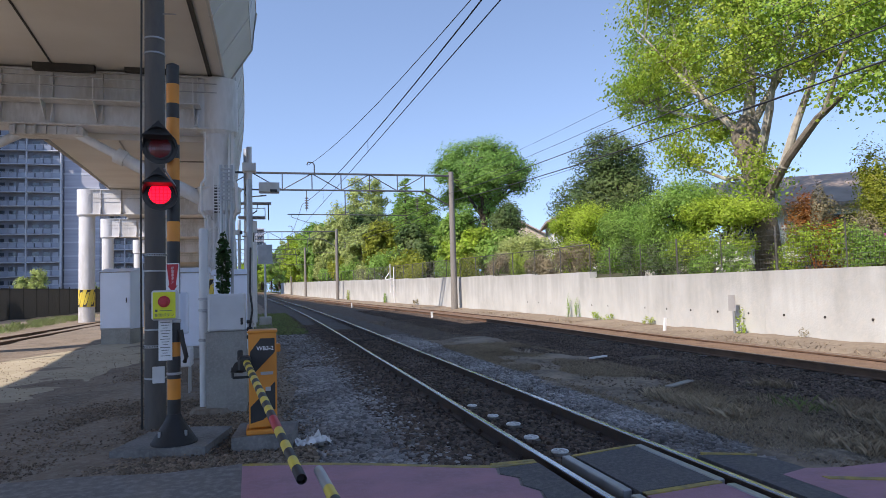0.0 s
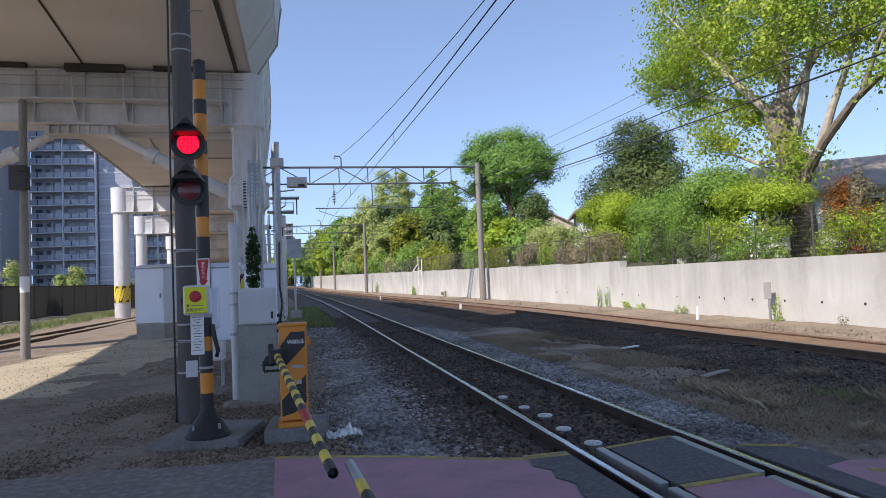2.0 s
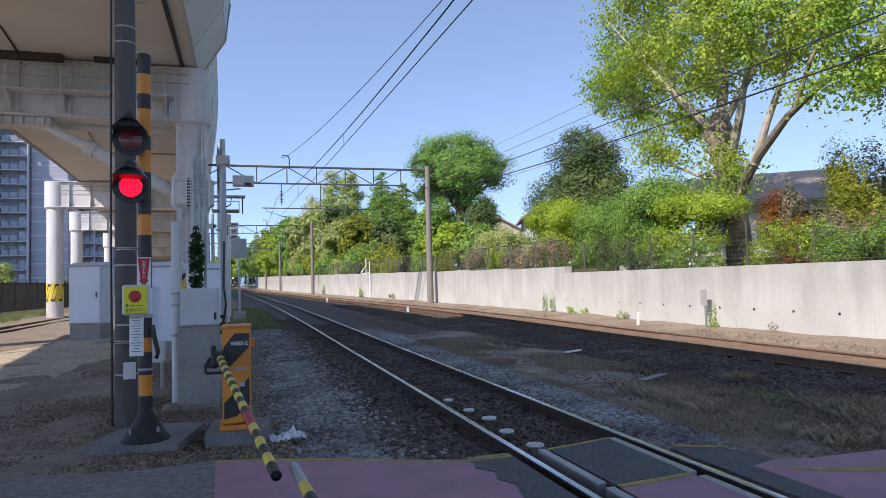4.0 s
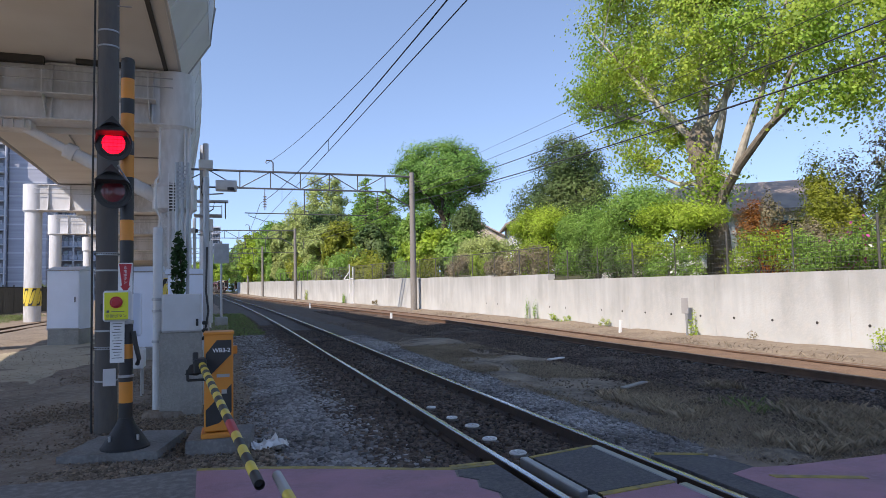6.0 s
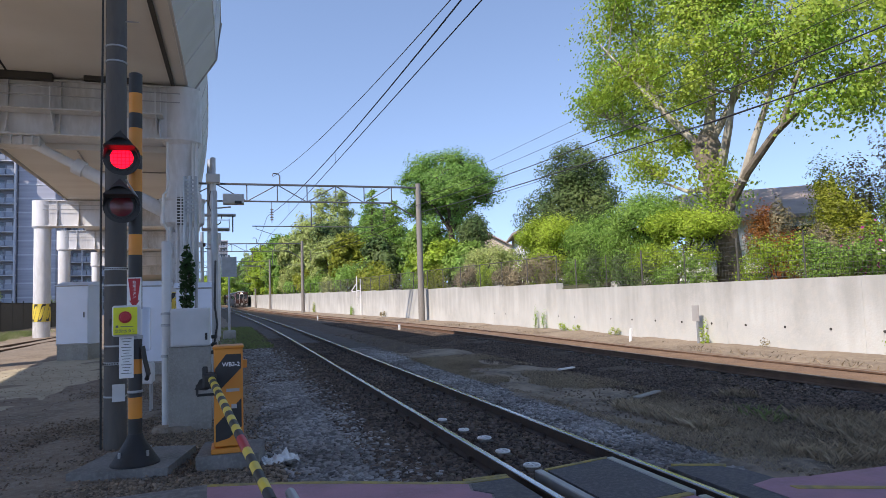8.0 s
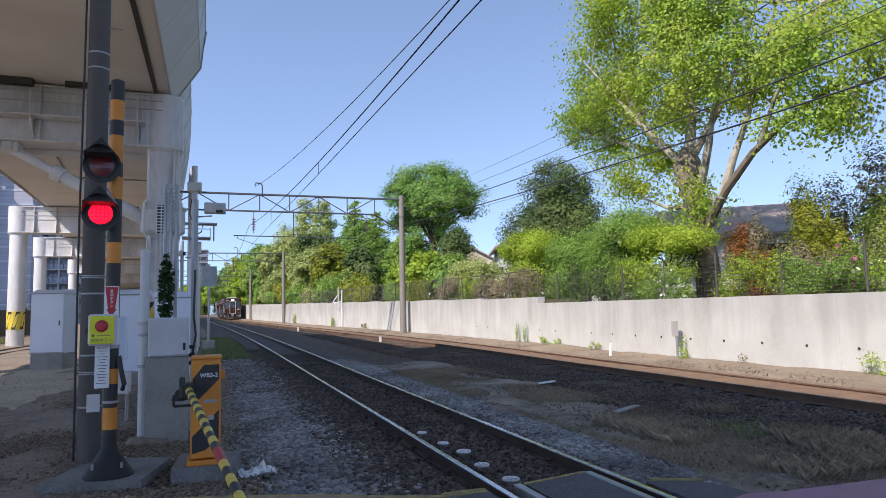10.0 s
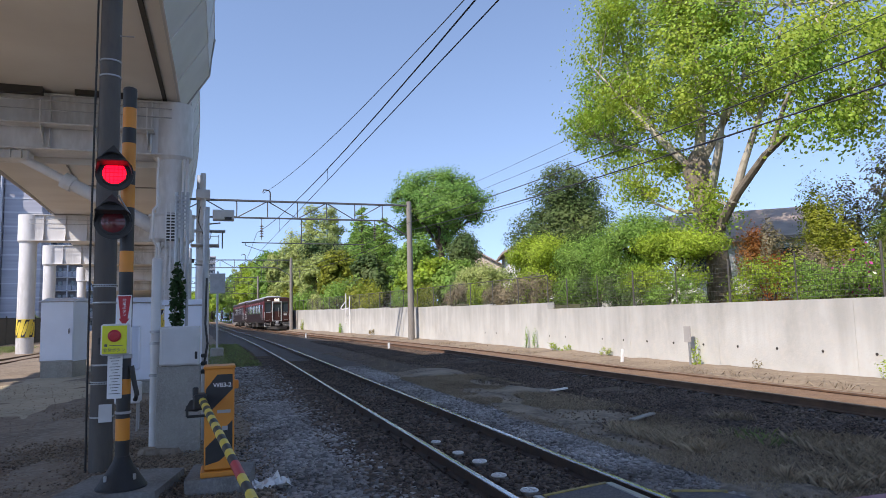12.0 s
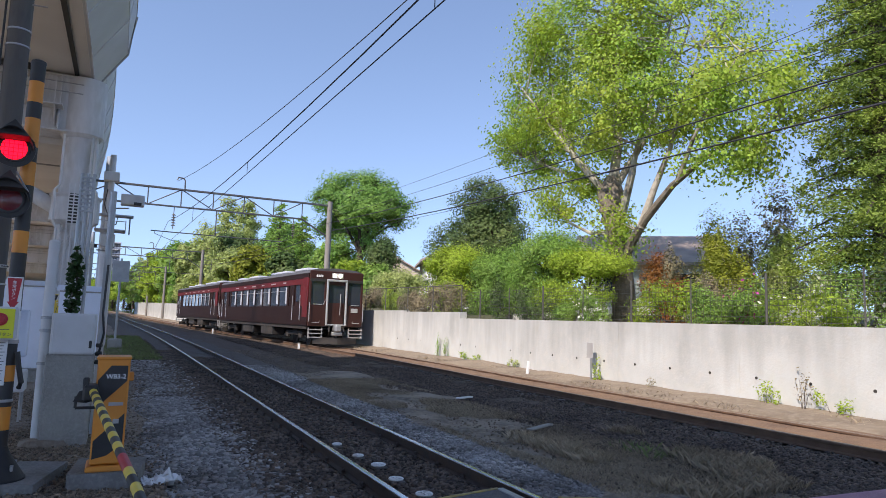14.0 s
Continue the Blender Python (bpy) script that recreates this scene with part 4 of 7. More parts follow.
part("red_field", MB().prism([(-0.055, 1.77), (0.055, 1.77), (0.03, 1.56), (0.045, 1.56), (0.0, 1.49), (-0.045, 1.56), (-0.03, 1.56)], 0.0, 0.003, Matrix.Translation((0, -0.0715, 0)) @ pose(0, 0, 0, 90, 0, 0)), M["red"], rs)
for i, ch in enumerate("非常ボタン"):
    writing(ch, 0.034, Matrix.Translation((0.0, -0.0765, 1.728 - 0.034 * i)) @ FACE, rs, M["white"])
part("junction_box", MB().box((0.07, 0.05, 1.28), (0.12, 0.1, 0.42), 0.012), M["cabinet"], sig, "pale grey junction box")
part("band", MB().lathe([(0.065, 1.19), (0.07, 1.195), (0.07, 1.22), (0.065, 1.225)], 20), M["galv"], sig, smooth=True)
part("band", MB().lathe([(0.065, 0.68), (0.07, 0.685), (0.07, 0.7), (0.065, 0.705)], 20), M["galv"], sig, smooth=True)
part("handle_bar", MB().line([(0.07, -0.05, 1.12), (0.09, -0.06, 1.0), (0.12, -0.04, 0.85), (0.1, 0.0, 0.8)], 0.022, 8), M["black"], sig, smooth=True)

# barrier machine
bar = thing("barrier_machine", "orange crossing barrier machine with black chevrons", "barrier", (-0.08, 6.92, 0.03))
part("casing", MB().box((0, 0, 0.59), (0.27, 0.3, 0.94), 0.012), M["orange"], bar)
part("foot", MB().box((0, 0, 0.085), (0.33, 0.36, 0.05), 0.01), M["orange"], bar)
part("lid", MB().box((0, 0, 1.065), (0.29, 0.32, 0.03), 0.01), M["orange"], bar)
S0 = Matrix.Translation((0, -0.151, 0)) @ pose(0, 0, 0, 90, 0, 0)
for poly in ([(-0.12, 0.87), (-0.02, 1.0), (0.118, 1.0), (0.118, 0.86), (-0.12, 0.62)], [(-0.12, 0.33), (0.118, 0.57), (0.118, 0.3), (0.0, 0.2), (-0.12, 0.17)]):
    part("chevron", MB().prism(poly, 0.0, 0.003, S0), M["black"], bar, "black diagonal stripe")
writing("WB3-2", 0.056, Matrix.Translation((0.025, -0.157, 0.9)) @ pose(0, 0, 0, 90, 0, 0), bar, M["white"], bold=0.001)
part("maker_plate", MB().box((0.04, -0.155, 0.655), (0.12, 0.004, 0.03), 0.001), M["grey_dark"], bar)
part("keyhole_cover", MB().box((0.05, -0.155, 0.5), (0.05, 0.008, 0.04), 0.002), M["grey_dark"], bar)
part("side_box", MB().box((0.15, 0.0, 0.89), (0.05, 0.1, 0.08), 0.008), M["orange"], bar)
piv = Vector((-0.15, -0.27, 0.77))
part("pivot_head", MB().box(piv + Vector((-0.02, 0.05, 0.0)), (0.12, 0.22, 0.14), 0.02).box(piv + Vector((-0.06, 0.05, 0.08)), (0.05, 0.08, 0.1), 0.01).add([(-0.3, -0.3, 0.7), (-0.12, -0.34, 0.72), (-0.14, -0.2, 0.82), (-0.26, -0.22, 0.78), (-0.2, -0.25, 0.68)], [(0, 1, 2, 3), (0, 4, 1), (1, 4, 2), (2, 4, 3), (3, 4, 0)]), M["black"], bar)
part("counter_bar", MB().rod((-0.28, -0.25, 0.64), (-0.1, -0.25, 0.64), 0.014, n=6).rod((-0.28, -0.25, 0.64), (-0.28, -0.25, 0.74), 0.012, n=6), M["black"], bar)


def arm(machine, a, b, r0, r1, cols):
    """A tapering striped arm fixed to its machine."""
    o = machine.matrix_basis.translation
    a, b = Vector(a) - o, Vector(b) - o
    w = (b - a).normalized()
    core = part("arm", MB().rod(a - w * 0.1, b - w * 0.03, r0 * 0.8, r1 * 0.8, n=12), M["black"], machine, "striped yellow and black lowered arm")
    n = len(cols)
    for i, c in enumerate(cols):
        p, q = a.lerp(b, i / n), a.lerp(b, (i + 1) / n)
        part("arm_section", MB().rod(p, q, r0 + (r1 - r0) * i / n, r0 + (r1 - r0) * (i + 1) / n, n=16, cap=i == 0), M[c], core, smooth=True)


cy = ["yellow" if i % 2 == 0 else "black" for i in range(24)]
for i in (16,):
    cy[i] = cy[i + 1] = "red"
arm(bar, (-0.225, 6.6, 0.81), (0.125, 3.02, 0.655), 0.034, 0.024, cy)
bar2 = thing("barrier_machine", "orange crossing barrier machine across the road", "barrier", (0.75, -3.9, 0.0))
part("casing", MB().box((0, 0, 0.56), (0.27, 0.3, 1.0), 0.012), M["orange"], bar2)
part("foot", MB().box((0, 0, 0.03), (0.33, 0.36, 0.06), 0.01), M["orange"], bar2)
part("lid", MB().box((0, 0, 1.065), (0.29, 0.32, 0.03), 0.01), M["orange"], bar2)
part("pivot_head", MB().box((-0.13, 0.27, 0.73), (0.12, 0.28, 0.14), 0.02), M["black"], bar2)
arm(bar2, (0.62, -3.6, 0.72), (0.21, 3.16, 0.65), 0.036, 0.023, (["black", "yellow"] * 21)[:40] + ["galv"] * 2)

# cabinets beside the track
cab = thing("relay_cabinet", "grey steel relay cabinet on a darker plinth", "cabinet", (-0.56, 9.15, -0.1))
part("plinth", MB().box((0, 0, 0.55), (0.5, 0.45, 1.1), 0.012), M["concrete"], cab)
part("body", MB().box((0.01, -0.04, 1.34), (0.46, 0.42, 0.48), 0.012), M["grey_box"], cab)
part("door", MB().box((0.01, -0.255, 1.34), (0.42, 0.012, 0.44), 0.004), M["grey_box"], cab)
part("lock", MB().box((0.2, -0.265, 1.22), (0.03, 0.03, 0.09), 0.005), M["black"], cab)
for i in range(5):
    part("connector", MB().rod((0.26, -0.1 + 0.03 * i, 1.0 + 0.1 * (i % 3)), (0.32, -0.12 + 0.03 * i, 1.0 + 0.1 * (i % 3)), 0.025, n=8), M["black"], cab)
part("cable", MB().line([(0.29, -0.05, 1.1), (0.33, -0.06, 1.35), (0.3, 0.0, 1.6), (0.31, 0.1, 2.2)], 0.015, 6), M["black"], cab)
pp = thing("cable_pipe", "grey galvanised cable riser pipe", "pipe", (-0.86, 9.3, -0.1))
part("pipe", MB().lathe([(0.06, 0), (0.06, 2.45), (0.045, 2.47)], 16), M["grey_box"], pp, smooth=True)
for z in (0.95, 1.35, 1.5):
    part("clamp", MB().lathe([(0.062, z), (0.072, z + 0.005), (0.072, z + 0.03), (0.062, z + 0.035)], 16).box((0.09, 0, z + 0.016), (0.07, 0.03, 0.02)), M["galv"], pp)
p2 = thing("cable_ducts", "cluster of thin cable pipes rising behind the cabinet", "pipe", (-0.55, 9.6, 0))
for i, x in enumerate((-0.1, -0.03, 0.04, 0.28)):
    part("pipe", MB().rod((x, 0, -0.1), (x, 0, 3.3 - 0.2 * (i == 3)), 0.022 + 0.02 * (i == 3), n=10), M["galv"], p2, smooth=True)
for k in range(9):
    part("ladder_clip", MB().box((-0.03, -0.03, 2.8 + 0.055 * k), (0.17, 0.02, 0.02)), M["galv"], p2)

rng = np.random.default_rng(5)


def leaves(n, centre, size, leaf, rng, flat=0.0, shape=None, wide=0.62, out=None):
    """Leaf blades as small quads scattered in an ellipsoid or round given points; out: the way each blade's face looks, more or less."""
    if shape is None:
        d = rng.normal(size=(n, 3))
        d /= np.linalg.norm(d, axis=1)[:, None]
        r = rng.uniform(0.25, 1.0, n) ** 0.5
        p = np.array(centre) + d * r[:, None] * np.array(size)
    else:
        p = shape
        n = len(p)
    a = rng.normal(size=(n, 3))
    a[:, 2] *= 1 - flat
    a /= np.linalg.norm(a, axis=1)[:, None]
    b = rng.normal(size=(n, 3))
    if out is not None:
        w = out / (np.linalg.norm(out, axis=1)[:, None] + 1e-6) + rng.normal(size=(n, 3)) * 0.38 + np.array([0, 0, 0.35])
        w /= np.linalg.norm(w, axis=1)[:, None]
        a -= (a * w).sum(1)[:, None] * w
        a /= np.linalg.norm(a, axis=1)[:, None]
        b = np.cross(w, a)
    b -= (b * a).sum(1)[:, None] * a
    b /= np.linalg.norm(b, axis=1)[:, None]
    s = leaf * rng.uniform(0.6, 1.3, n)[:, None]
    v = np.stack([p - a * s, p + b * s * wide, p + a * s, p - b * s * wide], 1).reshape(-1, 3)
    return v, np.arange(4 * n).reshape(-1, 4)


def leaf_part(name, v, f, material, parent, label=""):
    me = bpy.data.meshes.new(name)
    me.vertices.add(len(v))
    me.vertices.foreach_set("co", np.asarray(v, dtype=np.float32).ravel())
    k = len(f[0])
    me.loops.add(len(f) * k)
    me.loops.foreach_set("vertex_index", np.asarray(f, dtype=np.int32).ravel())
    me.polygons.add(len(f))
    me.polygons.foreach_set("loop_start", np.arange(0, len(f) * k, k, dtype=np.int32))
    me.materials.append(material)
    me.update(calc_edges=True)
    ob = new(name, me)
    if parent:
        ob.parent = parent
    if label:
        ob["label"] = label
    return ob


iv = thing("ivy_plant", "dark ivy climbing up the cable pipes", "climbing plant", (-0.6, 9.5, 0))
v, f = leaves(520, (-0.02, 0, 1.85), (0.1, 0.08, 0.5), 0.035, rng)
leaf_part("foliage", v, f, M["ivy"], iv)
part("stem", MB().line([(0, 0.05, 1.3), (0.02, 0.04, 1.7), (-0.03, 0.05, 2.3)], 0.012, 5), M["bark_dark"], iv)


def door_cabinet(at, size, turn, label, legs=0.35, doors=2):
    w, d, h = size
    c = thing("equipment_cabinet", label, "cabinet", at, turn, "equipment cabinets")
    part("plinth", MB().box((0, 0, legs / 2), (w * 0.96, d * 0.96, legs), 0.01), M["concrete"], c)
    part("body", MB().box((0, 0, legs + h / 2), (w, d, h), 0.012), M["cabinet"], c)
    part("roof", MB().add([(-w / 2 - 0.06, -d / 2 - 0.06, legs + h), (w / 2 + 0.06, -d / 2 - 0.06, legs + h), (w / 2 + 0.06, d / 2 + 0.06, legs + h), (-w / 2 - 0.06, d / 2 + 0.06, legs + h), (-w / 2 - 0.06, 0, legs + h + 0.12), (w / 2 + 0.06, 0, legs + h + 0.12)],
                          [(0, 1, 5, 4), (2, 3, 4, 5), (0, 4, 3), (1, 2, 5), (3, 2, 1, 0)]), M["cabinet"], c)
    for i in range(doors):
        dw = w / doors
        dr = part("door", MB().box((-w / 2 + dw * (i + 0.5), -d / 2 - 0.012, legs + h / 2), (dw - 0.025, 0.024, h - 0.08), 0.006), M["cabinet"], c)
        part("handle", MB().box((-w / 2 + dw * (i + (0.88 if i == 0 else 0.12)), -d / 2 - 0.04, legs + h * 0.5), (0.025, 0.03, 0.16), 0.006), M["black"], dr)
    part("dark_trim", MB().box((0, -d / 2 - 0.006, legs + h - 0.015), (w, 0.012, 0.03)), M["grey_dark"], c)
    part("dark_trim", MB().box((0, -d / 2 - 0.006, legs + 0.02), (w, 0.012, 0.04)), M["grey_dark"], c)
    return c


door_cabinet((-2.0, 16.6, -0.1), (1.1, 0.9, 1.75), 0, "pale lavender equipment cabinet with double doors", 0.35)
door_cabinet((-4.58, 22.9, -0.05), (0.95, 0.95, 1.8), -14, "pale lavender equipment cabinet on a steel stand", 0.5, 1)
door_cabinet((-0.82, 15.5, -0.1), (0.75, 0.6, 1.7), 0, "pale lavender equipment cabinet behind the column", 0.3, 1)
stl = thing("metal_stand", "small grey metal stand with a tilted box", "stand", (-1.35, 10.9, -0.1))
part("box", MB().box((0, 0, 0.62), (0.34, 0.3, 0.3), 0.02), M["grey_box"], stl)
for x, y in ((-0.13, -0.1), (0.13, -0.1), (-0.13, 0.1), (0.13, 0.1)):
    part("leg", MB().rod((x, y, 0), (x, y, 0.5), 0.015, n=6), M["grey_dark"], stl)
for at, s in (((-0.75, 8.95, -0.08), 0.3), ((-1.75, 16.0, -0.08), 0.25)):
    rk = MB()
    rr = [(math.cos(a) * s * (0.8 + 0.3 * random.random()), math.sin(a) * s * 0.5 * (0.8 + 0.3 * random.random())) for a in np.linspace(0, 6.28, 9)[:-1]]
    rk.v = [(x, y, 0) for x, y in rr] + [(x * 0.8, y * 0.75, s * (0.25 + 0.15 * random.random())) for x, y in rr]
    rk.f = [(i, (i + 1) % 8, 8 + (i + 1) % 8, 8 + i) for i in range(8)] + [tuple(range(8, 16)), tuple(range(8))[::-1]]
    r0 = tagged(part("stone_block", rk, M["left_gravel"]), "flat rough stone lying on the gravel", "stone")
    r0.location = at

sp = thing("track_sign", "grey square track sign board on a thin post", "sign", (-0.2, 31.0, -0.15))
part("post", MB().lathe([(0.05, 0), (0.045, 3.9)], 12), M["galv"], sp, smooth=True)
part("board", MB().box((0, -0.06, 3.35), (0.66, 0.03, 0.9), 0.01), M["galv"], sp)
part("bracket", MB().box((0, -0.04, 3.25), (0.66, 0.05, 0.06), 0.01), M["galv"], sp)
part("footing", MB().box((0, 0, 0.25), (0.55, 0.5, 0.5), 0.04), M["concrete"], sp)

tm = thing("equipment_mast", "grey steel mast with platform and camera housing", "mast", (-0.8, 29.0, -0.1))
part("shaft", MB().lathe([(0.22, 0), (0.2, 4.6), (0.12, 4.7), (0.11, 7.85)], 16), M["white_steel"], tm, smooth=True)
part("platform", MB().box((0.1, -0.3, 4.75), (1.1, 0.9, 0.06), 0.01).box((0.1, -0.72, 5.1), (1.1, 0.03, 0.03)).box((0.64, -0.3, 5.1), (0.03, 0.9, 0.03)), M["galv"], tm)
for x, y in ((-0.4, -0.72), (0.64, -0.72), (0.64, 0.1)):
    part("rail_post", MB().rod((x, y, 4.75), (x, y, 5.15), 0.015, n=6), M["galv"], tm)
hs = part("camera_housing", MB().box((0.82, -0.5, 6.0), (0.85, 0.5, 0.42), 0.03), M["grey_box"], tm)
part("window", MB().box((1.0, -0.755, 5.85), (0.28, 0.02, 0.12), 0.004), M["black"], hs)
part("arm", MB().rod((0, -0.2, 5.65), (0.7, -0.5, 5.68), 0.03, n=8), M["galv"], tm)
part("collar", MB().box((0, 0, 6.95), (0.56, 0.5, 0.36), 0.02), M["grey_box"], tm)
part("lower_box", MB().box((0.05, -0.3, 4.35), (0.5, 0.4, 0.5), 0.02), M["grey_box"], tm)
part("cable", MB().line([(-0.1, -0.2, 6.4), (-0.18, -0.28, 5.8), (0.1, -0.3, 5.0), (0.15, -0.24, 4.0), (0.12, -0.22, 0.2)], 0.02, 6), M["black"], tm)
for k in range(7):
    part("ladder_rung", MB().rod((-0.75, -0.4, 5.3 + 0.2 * k), (-0.5, -0.4, 5.3 + 0.2 * k), 0.012, n=5), M["galv"], tm)

part("shelf", MB().box((0.15, -0.35, 5.35), (1.5, 0.5, 0.07), 0.01), M["galv"], tm)
part("frame_post", MB().box((0.78, -0.5, 4.98), (0.05, 0.05, 0.72)), M["gantry"], tm)
part("small_camera", MB().box((-0.65, -0.5, 4.1), (0.5, 0.2, 0.2), 0.02), M["grey_box"], tm, "small white camera on a bracket")
part("lens", MB().rod((-0.4, -0.5, 4.1), (-0.3, -0.5, 4.1), 0.08, n=10), M["black"], tm)
part("bracket", MB().rod((-0.3, -0.45, 3.95), (0.1, -0.1, 3.95), 0.03, n=6), M["galv"], tm)
part("cable", MB().line([(0.35, -0.55, 5.3), (0.3, -0.6, 5.0), (0.15, -0.58, 4.9), (0.1, -0.4, 4.95)], 0.025, 6), M["black"], tm)
part("panel", MB().box((0.2, -0.3, 2.0), (0.16, 0.3, 3.4), 0.02), M["white_steel"], tm, "tall narrow cable cover")
cw = thing("cable_riser", "white cable ladder and conduits clamped to the column", "cable riser", (-1.39, 20.0, 0))
for x in (-0.12, 0.0, 0.12):
    part("rail", MB().box((x, -0.66, 3.2), (0.03, 0.03, 3.2)), M["white_steel"], cw)
for k in range(9):
    part("rung", MB().box((0.0, -0.655, 3.82 + 0.085 * k), (0.24, 0.02, 0.03)), M["white_steel"], cw)
# Added black plate gives the slots between the rungs their shade.
part("backing", MB().box((0.0, -0.635, 4.15), (0.25, 0.012, 0.78)), M["black"], cw, "black plate that darkens the ladder gaps")
for x, r in ((-0.36, 0.035), (0.3, 0.03), (0.4, 0.045)):
    part("conduit", MB().line([(x, -0.35 - 0.1, 0.0), (x, -0.45, 3.6), (x * 1.25, -0.62, 3.8), (x * 1.25, -0.62, 4.6), (x, -0.5, 4.75), (x, -0.5, 6.1)], r, 6), M["white_steel"], cw, smooth=True)
wrap = MB()
wr = np.random.default_rng(66)
for k in range(44):
    z = 1.6 + 2.15 * k / 44
    a0 = wr.uniform(-2.9, -0.2)
    pts = [(0.455 * math.cos(a0 + 0.12 * q), 0.455 * math.sin(a0 + 0.12 * q), z + 0.12 * wr.normal()) for q in range(6)]
    wrap.line(pts, 0.012, 4)
tagged(part("net_wrap", wrap, M["grey_box"], cw, "crumpled pale netting wrapped round the column"), kind="stuff")
lp = thing("signal_pole", "round concrete pole with a dark signal box and a band sign", "pole", (-6.7, 18.2, -0.15))
part("shaft", MB().lathe([(0.11, 0), (0.09, 6.6)], 18), M["pole"], lp, smooth=True)
part("signal_box", MB().box((-0.02, -0.2, 4.6), (0.42, 0.22, 0.6), 0.02), M["black"], lp)
part("visor", MB().box((0.1, -0.36, 4.78), (0.22, 0.12, 0.03)), M["black"], lp)
part("paper_band", MB().lathe([(0.108, 1.75), (0.108, 2.15)], 18), M["white"], lp, smooth=True)
tk = thing("water_tank", "pale grey rounded storage tank behind the fence", "tank", (-22.5, 47, 0))
part("tank", MB().lathe([(1.3, 0), (1.3, 6.2), (0.9, 6.6), (0.2, 6.9)], 24), M["facade"], tk, smooth=True)
part("vent", MB().rod((0.2, -0.3, 6.7), (0.2, -0.3, 7.4), 0.12, n=8), M["white_steel"], tk)

# small things by the wall
wp = thing("marker_post", "short white marker post leaning by the wall", "post", (10.85, 16.45, 0.0))
part("post", MB().box((0.02, 0, 0.2), (0.07, 0.07, 0.46), 0.008, pose(0, 0, 0, 0, 7, 0)), M["white"], wp)
mp = thing("back_plate_sign", "grey blank sign plate on a post against the wall", "sign", (11.5, 14.3, 0.05))
part("post", MB().box((0, 0, 0.5), (0.05, 0.05, 1.02), 0.006), M["galv"], mp)
part("plate", MB().box((-0.02, 0.03, 0.82), (0.02, 0.26, 0.42), 0.004), M["grey_dark"], mp)
for y, h in ((12.3, 0.42), (31.5, 0.35), (52, 0.5)):
    k = thing("kilometre_post", "small white kilometre stake beside the rail", "post", (x_far(y) - 1.35 - 1.6 * (y < 20), y, -0.1), group="stakes")
    if y > 20:
        part("post", MB().box((0, 0, h / 2), (0.1, 0.1, h), 0.01), M["white"], k)
        part("cap", MB().box((0, 0, h + 0.01), (0.12, 0.12, 0.03), 0.008), M["concrete"], k)
    else:
        part("plank", MB().box((0, 0, 0.05), (0.5, 0.09, 0.03), 0.005, pose(0, 0, 0, 0, 0, 25)), M["white"], k)
cl = thing("white_sheet", "crumpled pale plastic sheet on the ballast", "plastic sheet", (0.42, 6.85, -0.12))
mb = MB()
n = 10
for j in range(n):
    for i in range(n):
        mb.v.append((-0.2 + 0.04 * i + jitter(i, j, 0.9, 0.03), -0.14 + 0.03 * j + jitter(j, i, 0.8, 0.03), 0.05 + abs(jitter(i + 9, j, 0.7, 0.16))))
mb.f = [(j * n + i, j * n + i + 1, (j + 1) * n + i + 1, (j + 1) * n + i) for j in range(n - 1) for i in range(n - 1)]
part("sheet", mb, M["white"], cl, smooth=True, fix=False)
bs = thing("ground_board", "thin broken board lying in the dry weeds", "board", (5.9, 8.6, -0.08), 30)
part("board", MB().box((0, 0, 0.03), (0.75, 0.1, 0.025), 0.004), M["concrete"], bs)


